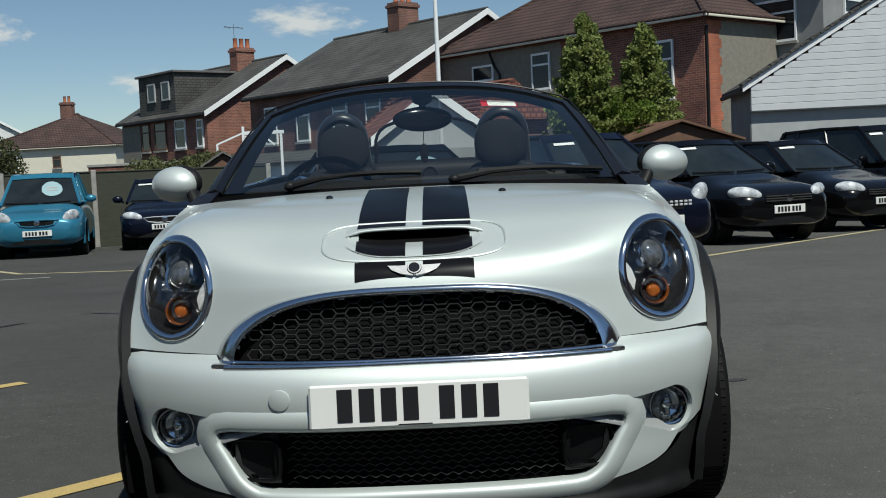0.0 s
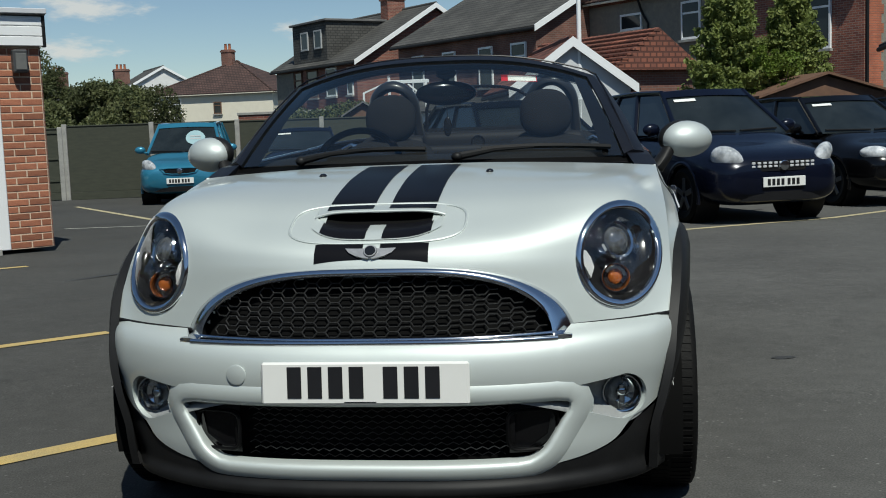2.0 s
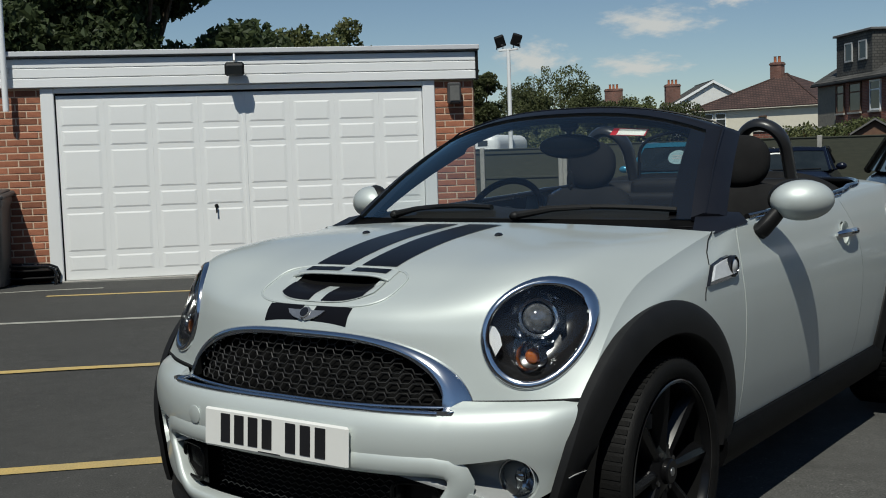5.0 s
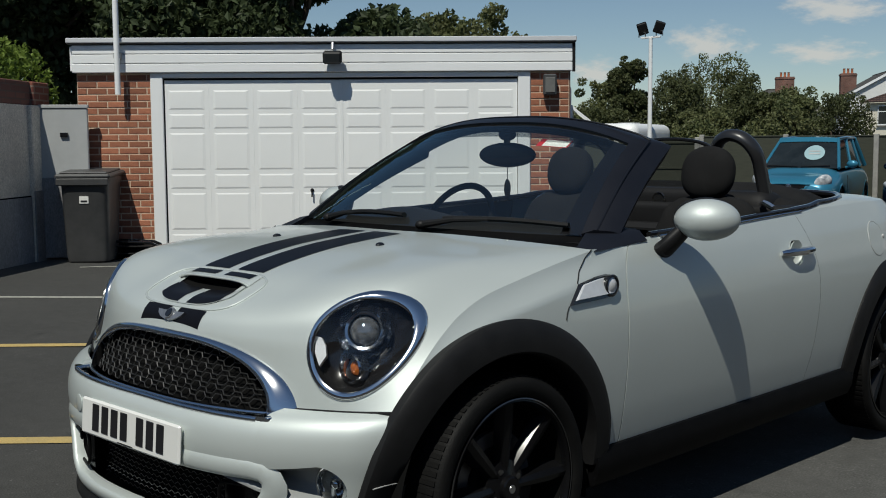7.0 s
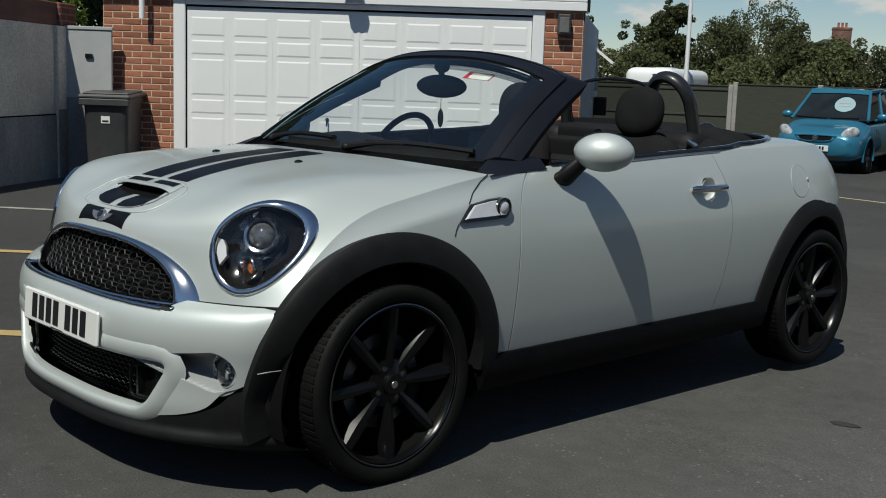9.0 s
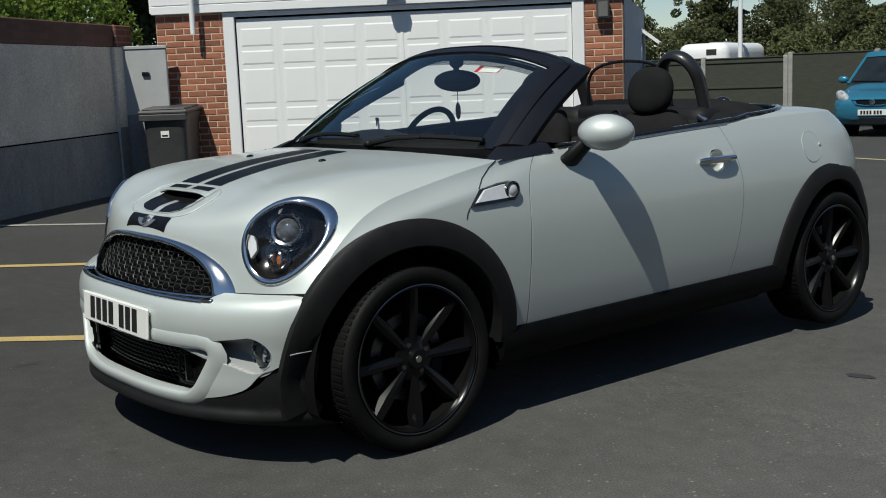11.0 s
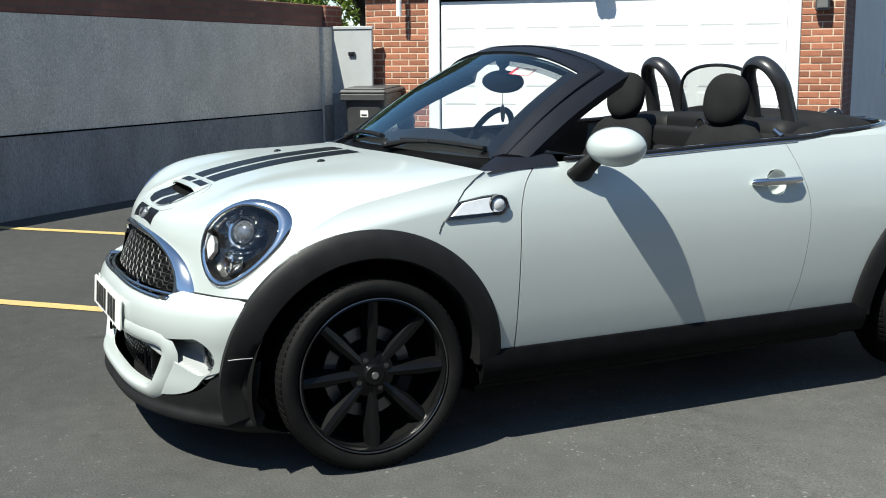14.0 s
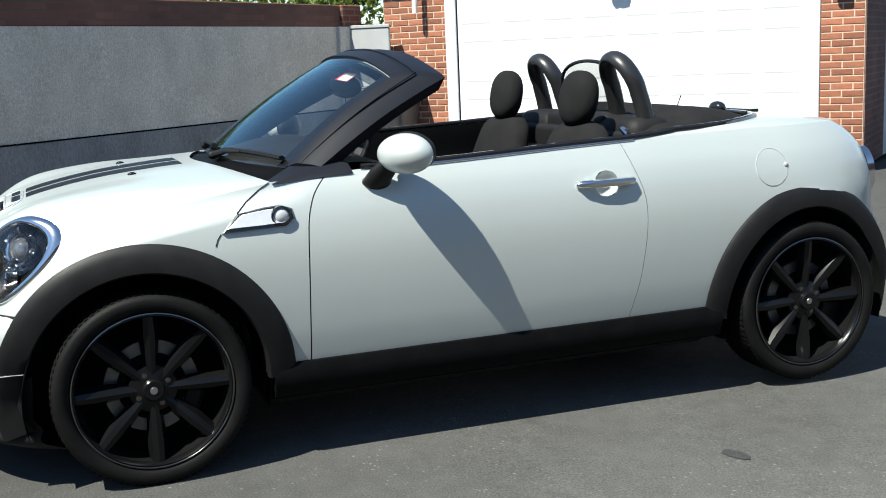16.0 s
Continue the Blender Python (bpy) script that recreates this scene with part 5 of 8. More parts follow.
# ---- clouds far off ----
def cloud_material():
    m = bpy.data.materials.new("cloud_white")
    m.use_nodes = True
    nt = m.node_tree
    nt.nodes.remove(nt.nodes["Principled BSDF"])
    tc = nt.nodes.new("ShaderNodeTexCoord")
    n = nt.nodes.new("ShaderNodeTexNoise")
    n.inputs["Scale"].default_value, n.inputs["Detail"].default_value, n.inputs["Roughness"].default_value = 1.7, 9, 0.6
    nt.links.new(tc.outputs["Object"], n.inputs[0])
    g = nt.nodes.new("ShaderNodeTexGradient")
    g.gradient_type = "SPHERICAL"
    nt.links.new(tc.outputs["Object"], g.inputs[0])
    a = nt.nodes.new("ShaderNodeMath")
    a.operation = "MULTIPLY_ADD"
    a.inputs[1].default_value = 2.2
    nt.links.new(n.outputs[0], a.inputs[0])
    nt.links.new(g.outputs[0], a.inputs[2])
    r = nt.nodes.new("ShaderNodeMapRange")
    r.interpolation_type = "SMOOTHSTEP"
    r.inputs[1].default_value, r.inputs[2].default_value, r.inputs[4].default_value = 1.30, 2.05, 0.85
    nt.links.new(a.outputs[0], r.inputs[0])
    e = nt.nodes.new("ShaderNodeEmission")
    e.inputs[0].default_value, e.inputs[1].default_value = (1.0, 0.97, 0.93, 1), 0.75
    t = nt.nodes.new("ShaderNodeBsdfTransparent")
    mix = nt.nodes.new("ShaderNodeMixShader")
    nt.links.new(r.outputs[0], mix.inputs[0])
    nt.links.new(t.outputs[0], mix.inputs[1])
    nt.links.new(e.outputs[0], mix.inputs[2])
    nt.links.new(mix.outputs[0], nt.nodes["Material Output"].inputs[0])
    return m


CLOUD = cloud_material()


def cloud(azim, elev, w, h):
    """A cloud bank at 1800 m, azimuth in degrees from +y towards -x."""
    a, e = radians(azim), radians(elev)
    d = Vector((-math.sin(a) * math.cos(e), math.cos(a) * math.cos(e), math.sin(e)))
    ob = part("cloud", Shape().add([(-1, -1, 0), (1, -1, 0), (1, 1, 0), (-1, 1, 0)], [(0, 1, 2, 3)]), CLOUD, weld=False, smooth=0)
    q = (-d).to_track_quat("Z", "Y").to_matrix().to_4x4()
    c = d * 1800
    k = 1800 * math.tan(radians(1))
    ob.matrix_basis = Matrix.Translation(c) @ q @ Matrix.Diagonal((w * k, h * k, 1, 1))
    tagged(ob, "soft white summer cloud in a blue sky", "cloud", group="clouds", kind="structure")


for az, el, w, h in ((31.3, 4.9, 2.6, 1.3), (26.0, 4.3, 3.0, 0.9), (36.8, 3.6, 2.4, 1.0), (25.2, 6.4, 3.6, 1.2), (6.6, 7.9, 3.4, 1.2), (21.5, 7.6, 2.2, 1.1), (14.2, 5.0, 2.6, 0.8), (-12, 16, 6, 2), (52, 15, 6, 2.2)):
    cloud(az, el, w, h)


# ---- white roadster ----
from mathutils.bvhtree import BVHTree

ORIGIN = (0.0, 4.45, 0.0)
CAR = thing("roadster", ORIGIN, "white two-seat roadster, black bonnet stripes, roof folded down", "car")
FRONT_AXLE, REAR_AXLE, HUB_Z = 3.27, 5.757, 0.308
SIDE = [(0.28, 0.785), (0.36, 0.803), (0.45, 0.818), (0.58, 0.829), (0.70, 0.829), (0.80, 0.815), (0.88, 0.792), (0.94, 0.764), (0.98, 0.742), (1.03, 0.71)]
BELT = [(3.6, 0.934), (3.9, 0.944), (4.3, 0.953), (4.75, 0.970), (5.2, 0.984), (5.6, 0.992), (6.1, 0.975)]


def mini(name, shape, mat, parent=None, label="", smooth=35, weld=True):
    return part(name, shape, mat, parent or CAR, label, smooth, ORIGIN, weld)


def side_x(y, z):
    return curve_at(SIDE, z) - 0.11 * max(0.0, 3.6 - y) ** 2 - 0.14 * max(0.0, y - 5.35) ** 2


def sheet(surface, quad, nu, nv, holes=(), lip=0.012):
    """A panel on a surface(a, b), its corners by quad(u, v) -> (a, b); holes are signed distances, inside negative. The rim is folded inwards by lip."""
    ab = [[quad(i / nu, j / nv) for i in range(nu + 1)] for j in range(nv + 1)]
    flat = [p for row in ab for p in row]

    def depth(p):
        return min((h(*p) for h in holes), default=1.0)
    ins = [depth(p) < 0 for p in flat]
    faces = []
    for j in range(nv):
        for i in range(nu):
            a = j * (nu + 1) + i
            q = (a, a + 1, a + nu + 2, a + nu + 1)
            if sum(ins[k] for k in q) < 4:
                faces.append(q)
    used = {k for f in faces for k in f}
    for k in used:
        if ins[k]:
            a, b = flat[k]
            for _ in range(6):
                d, e = depth((a, b)), 1e-4
                ga, gb = (depth((a + e, b)) - d) / e, (depth((a, b + e)) - d) / e
                g = ga * ga + gb * gb
                if g < 1e-6:
                    break
                a, b = a - d * ga / g, b - d * gb / g
            flat[k] = (a, b)
    idx = {k: n for n, k in enumerate(sorted(used))}
    pts = [Vector(surface(*flat[k])) for k in sorted(used)]
    fs = [tuple(idx[k] for k in f) for f in faces]
    s = Shape().add(pts, fs)
    if lip:
        bm = bmesh.new()
        vs = [bm.verts.new(p) for p in pts]
        for f in fs:
            try:
                bm.faces.new([vs[i] for i in f])
            except ValueError:
                pass
        bm.normal_update()
        rim = [e for e in bm.edges if len(e.link_faces) == 1]
        ref = {v: v.normal.copy() for e in rim for v in e.verts}
        n0 = len(s.v)
        order = {v: n0 + i for i, v in enumerate(ref)}
        centre = Vector((0, 4.45, 0.45))
        back = []
        for v, nrm in ref.items():
            d = nrm if nrm.dot(centre - v.co) > 0 else -nrm
            back.append(v.co + d * lip)
        s.v += [tuple(p) for p in back]
        own = {v: i for i, v in enumerate(vs)}
        for e in rim:
            a, b = e.verts
            s.f.append((own[a], own[b], order[b], order[a]))
        bm.free()
    return s


def disc(cy, cz, r):
    return lambda a, b: math.hypot(a - cy, b - cz) - r


# bonnet: four lengthwise ribs of (y, z), from the bumper line to the scuttle
RIB_X = (0.0, 0.32, 0.63, 0.765)
RIBS = (
    [(2.705, 0.555), (2.715, 0.66), (2.727, 0.735), (2.762, 0.782), (2.86, 0.832), (2.98, 0.881), (3.19, 0.924), (3.40, 0.947), (3.555, 0.957)],
    [(2.735, 0.56), (2.745, 0.66), (2.757, 0.738), (2.79, 0.79), (2.88, 0.837), (3.00, 0.884), (3.20, 0.922), (3.43, 0.944), (3.60, 0.952)],
    [(2.835, 0.57), (2.855, 0.65), (2.88, 0.735), (2.908, 0.804), (2.957, 0.857), (3.05, 0.892), (3.24, 0.916), (3.48, 0.926), (3.665, 0.936)],
    [(2.905, 0.577), (2.95, 0.64), (3.01, 0.705), (3.07, 0.757), (3.135, 0.80), (3.23, 0.838), (3.38, 0.87), (3.54, 0.90), (3.70, 0.925)],
)
RV = len(RIBS[0]) - 1


def bonnet_at(x, v):
    """Point of the bonnet at x and at v from 0 (bumper) to 1 (scuttle)."""
    rows = [spline(r, v * RV) for r in RIBS]
    xs = [-a for a in RIB_X[:0:-1]] + list(RIB_X)
    ys = [r[0] for r in rows[:0:-1]] + [r[0] for r in rows]
    zs = [r[1] for r in rows[:0:-1]] + [r[1] for r in rows]
    return Vector((x, curve_at(list(zip(xs, ys)), x), curve_at(list(zip(xs, zs)), x)))


def bonnet_y(x, y):
    """Point of the bonnet straight above x, y."""
    lo, hi = 0.0, 1.0
    for _ in range(26):
        mid = (lo + hi) / 2
        if bonnet_at(x, mid).y < y:
            lo = mid
        else:
            hi = mid
    return bonnet_at(x, (lo + hi) / 2)


HL_X, HL_Z, HL_AX, HL_AZ = 0.629, 0.730, 0.106, 0.126


def in_lamp(p, k=1.0):
    return ((abs(p.x) - HL_X) / (HL_AX * k)) ** 2 + ((p.z - HL_Z) / (HL_AZ * k)) ** 2 < 1 and p.y < 3.2


GR_W, GR_Z, GR_H = 0.460, 0.554, 0.152


def grille_arch(f, grow=0.0, rise=0.0):
    """Upper edge of the grille: f from -1 to 1 along the arch; grow and rise widen it for the surround."""
    a = math.pi / 2 * f
    x = math.copysign(abs(math.sin(a)) ** (2 / 3.0), f)
    z = max(0.0, math.cos(a))
    return ((GR_W + grow) * x, GR_Z + (GR_H + rise) * z)


def grille_edge(a):
    """Outline of the upper grille in x, z: flat below, a low arch above; a from 0 to 1 round it."""
    if a < 0.35:
        return (GR_W * (2 * a / 0.35 - 1), GR_Z)
    return grille_arch(1 - 2 * (a - 0.35) / 0.65)


GRILLE_RING = [grille_edge(i / 96) for i in range(96)]


def in_ring(x, z, ring):
    c = False
    for (x0, z0), (x1, z1) in zip(ring, ring[1:] + ring[:1]):
        if (z0 > z) != (z1 > z) and x < (x1 - x0) * (z - z0) / (z1 - z0) + x0:
            c = not c
    return c


def face_y(x, z):
    """The bonnet's front face at x, z."""
    lo, hi = 0.0, 0.45
    for _ in range(24):
        mid = (lo + hi) / 2
        if bonnet_at(x, mid).z < z:
            lo = mid
        else:
            hi = mid
    return bonnet_at(x, lo).y


def scoop_front(x):
    """Front edge of the sunk floor before the scoop."""
    return 2.774 + 0.040 * (x / 0.16) ** 4


def build_bonnet():
    nx, nv = 96, 84
    s = Shape()
    pts = [[bonnet_at(-0.765 + 1.53 * i / nx, (j / nv) ** 1.15) for i in range(nx + 1)] for j in range(nv + 1)]
    s.v = [tuple(p) for row in pts for p in row]
    for j in range(nv):
        for i in range(nx):
            a = j * (nx + 1) + i
            q = (a, a + 1, a + nx + 2, a + nx + 1)
            c = sum((Vector(s.v[k]) for k in q), Vector()) / 4
            if c.y < 2.85 and in_ring(c.x, c.z, GRILLE_RING):
                continue
            if abs(c.x) < 0.15 and scoop_front(c.x) + 0.008 < c.y < 2.902:
                continue
            s.f.append(q)
    # the wings' side faces, cut round the wheel
    for sg in (1, -1):
        def quad(u, v):
            p = bonnet_at(0.765, u ** 0.8)
            z = p.z + (0.56 - p.z) * v
            y = p.y - 0.56 * (p.z - z) * min(1.0, max(0.0, (u - 0.62) / 0.38)) ** 1.5
            return (y, z)

        def surf(y, z):
            top = bonnet_y(0.765, min(max(y, 2.906), 3.70))
            d = max(0.0, top.z - z)
            x = 0.765 + (side_x(y, z) - 0.765) * min(1.0, d / 0.07)
            return (sg * x, y, z)
        w = sheet(surf, quad, 70, 26, (disc(FRONT_AXLE, HUB_Z, 0.44),), 0)
        s.add(w.v, w.f)
    tree_ = BVHTree.FromPolygons([Vector(v) for v in s.v], s.f)
    s.f = [f for f in s.f if not in_lamp(sum((Vector(s.v[k]) for k in f), Vector()) / len(f), 0.965)]
    return mini("bonnet", s, PAINT, None, "pearl white clamshell bonnet", 28), tree_


BONNET, BONNET_SKIN = build_bonnet()


def on_bonnet(x0, x1, y0, y1, lift, nx=6, ny=40):
    """A strip laid on the bonnet."""
    def fn(u, v):
        p = bonnet_y(x0 + (x1 - x0) * u, y0 + (y1 - y0) * v)
        return (p.x, p.y, p.z + lift)
    return Shape().grid(fn, nx, ny)


for sg in (1, -1):
    for y0, y1 in ((2.731, 2.763), (2.957, 3.50)):
        mini("stripe", on_bonnet(sg * 0.022, sg * 0.148, y0, y1, 0.0018), STRIPE, BONNET, "black bonnet stripe")


def build_scoop():
    """Intake: a straight hooded lip over a sunk floor, its rear painted black as the slot's shade."""
    def hood_fn(u, v):
        x = (2 * u - 1) * 0.176
        e = max(0.0, 1 - abs(2 * u - 1) ** 6)
        y = 2.884 + 0.058 * v
        return (x, y, bonnet_y(x, y).z + 0.002 + 0.012 * e * (1 - v) ** 1.25)

    def floor_fn(x, v, lift=0.003):
        f = max(0.0, 1 - (x / 0.172) ** 4)
        y = scoop_front(x) + (2.908 - scoop_front(x)) * v
        return (x, y, bonnet_y(x, y).z + lift - 0.026 * f * max(0.0, (v - 0.22) / 0.78) ** 1.15)
    hood = mini("bonnet_scoop", Shape().grid(hood_fn, 36, 8), PAINT, None, "white hooded bonnet air scoop", 50)
    mini("scoop_floor", Shape().grid(lambda u, v: floor_fn((2 * u - 1) * 0.172, 0.68 * v), 36, 10), PAINT, hood, "sunk white floor of the scoop", 60)
    # the floor runs on under the hood, with its shade painted in
    mini("intake_slot", Shape().grid(lambda u, v: floor_fn((2 * u - 1) * 0.172, 0.68 + 0.32 * v), 36, 6), SHADE_BLACK, hood, "dark intake slot", 60)
    lip = [Vector(hood_fn(i / 36, 0.0)) for i in range(37)]
    mini("scoop_lip", Shape().tube(lip, 0.004, 8), PAINT, hood, "rounded lip of the scoop", 60)
    for sg in (1, -1):
        mini("stripe", Shape().grid(lambda u, v: floor_fn(sg * (0.022 + 0.126 * u), 0.02 + 0.66 * v, 0.0048), 8, 12), STRIPE, hood)

        def st2(u, v, sg=sg):
            p = hood_fn(0.5 + sg * (0.022 + 0.126 * u) / 0.352, 0.40 + 0.50 * v)
            return (p[0], p[1], p[2] + 0.0018)
        mini("stripe", Shape().grid(st2, 6, 6), STRIPE, hood)
    ring = []
    for i in range(60):
        a = 2 * math.pi * i / 60
        c, q = math.cos(a), math.sin(a)
        x = 0.234 * math.copysign(abs(c) ** 0.5, c)
        y = 2.855 + 0.091 * math.copysign(abs(q) ** 0.6, q)
        p = bonnet_y(x, y)
        ring.append((x, y, p.z + 0.001))
    mini("seam_ring", Shape().tube(ring, 0.0035, 6, closed=True), PAINT, hood)


build_scoop()
# winged badge and washer jets
BADGE_SILVER = material("badge_silver", (0.50, 0.50, 0.50), (0.36, 0.36, 0.37), scale=60, rough=0.3, metal=0.8)
bp = bonnet_y(0, 2.739)
BADGE = mini("badge", Shape().lathe([(0.0, 0.006), (0.0165, 0.006), (0.0185, 0.003), (0.0185, -0.004)], 24, Matrix.Translation(bp) @ pose(0, 0, 0.006, 52)), BADGE_SILVER, BONNET, "winged silver badge")
mini("badge_disc", Shape().lathe([(0.0, 0.0075), (0.0135, 0.0075), (0.0145, 0.004)], 20, Matrix.Translation(bp) @ pose(0, 0, 0.006, 52)), GLOSS_BLACK, BADGE)
for sg in (1, -1):
    w = [(0.010, 0.008), (0.038, 0.008), (0.066, 0.009), (0.056, -0.004), (0.036, -0.015), (0.004, -0.022)]
    wing = Matrix.Translation(bp) @ pose(0, 0, 0.007, 52)
    vs = [wing @ Vector((sg * a, b, h)) for h in (0.002, -0.004) for a, b in w]
    mini("badge_wing", Shape().add(vs, [tuple(range(6)), tuple(range(6, 12))[::-1]] + [(q, (q + 1) % 6, 6 + (q + 1) % 6, 6 + q) for q in range(6)]), BADGE_SILVER, BADGE, "silver badge wing", 0)
    j = bonnet_y(sg * 0.256, 3.312)
    mini("washer_jet", Shape().ball(j, (0.012, 0.016, 0.009), 12, 8), GLOSS_BLACK, BONNET)


# shut line between bonnet and bumper
for sg in (1, -1):
    seam = [bonnet_at(sg * (0.49 + 0.275 * i / 14), 0.0) + Vector((0, -0.002, -0.003)) for i in range(15)]
    mini("shut_line", Shape().tube(seam, 0.005, 6), DARK_INTERIOR, BONNET, "dark shut line")

# upper grille
def grille_y(x, z):
    """The grille leans forward to meet the bumper's top edge."""
    f = min(1.0, max(0.0, (z - 0.552) / 0.150))
    lean = (1 - f) * (1 - 0.55 * min(1.0, abs(x) / 0.5) ** 2)
    back = face_y(x, z)
    return back + lean * (bumper_y(x, 0.55) + 0.012 - back)


def grille():
    n = 72
    vs = []
    for i in range(n + 1):
        f = 2 * i / n - 1
        wide = 0.040 + 0.012 * abs(f) ** 6
        (xi, zi), (xo, zo) = grille_arch(f), grille_arch(f, wide, 0.020)
        yi, yo = grille_y(xi, zi), min(face_y(xo, max(zo, 0.56)), grille_y(xo, zo) + 0.03)
        for k, d in ((-0.10, 0.034), (-0.08, 0.0), (0.18, -0.010), (0.5, -0.013), (0.82, -0.009), (1.0, -0.003), (1.03, 0.012)):
            vs.append((xi + (xo - xi) * k, yi + (yo - yi) * k + d, zi + (zo - zi) * k))
    m = 7
    fs = [(i * m + j, i * m + j + 1, (i + 1) * m + j + 1, (i + 1) * m + j) for i in range(n) for j in range(m - 1)]
    fs += [tuple(range(m)), tuple(n * m + j for j in range(m))]
    sur = mini("grille_surround", Shape().add(vs, fs), CHROME, None, "chrome grille surround", 60)
    mini("grille_sill", Shape().tube([(x, grille_y(x, GR_Z) - 0.002, GR_Z) for x in (-GR_W + 2 * GR_W * k / 40 for k in range(41))], 0.006, 8), CHROME, sur, "thin chrome lower edge", 60)
    for sg in (1, -1):
        def foot(u, v):
            a, k = 2 * math.pi * u, min(3, int(v * 3 + 0.5))
            c, q, r = math.cos(a), math.sin(a), (0.0, 0.92, 1.0, 1.0)[k]
            x = 0.481 + 0.026 * r * math.copysign(abs(c) ** 0.5, c)
            return (sg * x, bumper_y(x, 0.55) + (-0.004, -0.004, 0.0, 0.06)[k], 0.5495 + 0.0085 * r * math.copysign(abs(q) ** 0.5, q))
        mini("grille_foot", Shape().grid(foot, 28, 3), CHROME, sur, "chrome end of the lower edge", 50)

    # near-black sheet in place of the shade behind the mesh
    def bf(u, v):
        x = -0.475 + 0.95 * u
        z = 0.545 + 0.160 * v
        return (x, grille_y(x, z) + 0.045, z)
    mini("grille_backing", Shape().grid(bf, 24, 4), SHADE_BLACK, sur, "dark grille backing")
    # honeycomb bars
    h = Shape()
    cw, ch = 0.062, 0.0235
    for r in range(9):
        z = 0.546 + r * ch
        off = 0.5 * cw if r % 2 else 0.0
        k = -9
        while k < 10:
            x = k * cw + off
            pts = [(x - cw * 0.33, z), (x - cw * 0.17, z + ch * 0.5), (x + cw * 0.17, z + ch * 0.5), (x + cw * 0.33, z), (x + cw * 0.67, z)]
            low = [(x - cw * 0.33, z), (x - cw * 0.17, z - ch * 0.5), (x + cw * 0.17, z - ch * 0.5), (x + cw * 0.33, z)]
            for chain in (pts, low):
                if all(in_ring(a, b, GRILLE_RING) for a, b in chain):
                    h.tube([(a, grille_y(a, b) + 0.022, b) for a, b in chain], 0.0021, 4)
            k += 1
    mini("grille_mesh", h, GRILLE_GREY, sur, "black honeycomb mesh", 0, False)


GRILLE_GREY = material("grey_grille_mesh", (0.034, 0.034, 0.034), (0.022, 0.022, 0.022), scale=20, rough=0.32)
SATIN_BLACK = material("satin_black_mesh", (0.035, 0.035, 0.036), (0.05, 0.05, 0.05), scale=20, rough=0.3, coat=0.5)


# front bumper
BUMP_D = [(0.15, 0.06), (0.20, 0.015), (0.26, 0.0), (0.33, 0.004), (0.40, 0.004), (0.46, -0.004), (0.50, 0.0), (0.53, 0.013), (0.55, 0.034), (0.563, 0.062), (0.572, 0.10)]
BUMP_W = [(0.15, 0.70), (0.25, 0.735), (0.35, 0.758), (0.45, 0.777), (0.575, 0.79)]


def bumper_y(x, z):
    a = abs(x) / curve_at(BUMP_W, z) * 0.785
    return 2.606 + 0.255 * (a / 0.78) ** 2.9 + 5.0 * max(0.0, a - 0.70) ** 2 + curve_at(BUMP_D, z) * (1 - 0.35 * min(1, a / 0.78))


grille()
WHITE_LOW = [(0.0, 0.212), (0.34, 0.212), (0.44, 0.220), (0.52, 0.236), (0.60, 0.252), (0.665, 0.280), (0.70, 0.325), (0.74, 0.345), (0.80, 0.395)]


def taper_hole(x, z):
    """Recess that widens from a slot beside the number plate to the fog lamp."""
    ax, az, ar, bx, bz, br = 0.33, 0.420, 0.006, 0.628, 0.386, 0.060
    x = abs(x)
    t = ((x - ax) * (bx - ax) + (z - az) * (bz - az)) / ((bx - ax) ** 2 + (bz - az) ** 2)
    t = min(1.0, max(0.0, t))
    return math.hypot(x - ax - t * (bx - ax), z - az - t * (bz - az)) - (ar + (br - ar) * t ** 1.6)


def low_grille(x, z):
    """Lower intake: a rounded trapezium."""
    x, zz = abs(x), z
    hw = 0.425 + 0.095 * min(1, max(0, (zz - 0.245) / 0.15))
    dx, dz = x - (hw - 0.045), abs(zz - 0.322) - (0.082 - 0.045)
    return math.hypot(max(dx, 0), max(dz, 0)) + min(max(dx, dz), 0) - 0.045


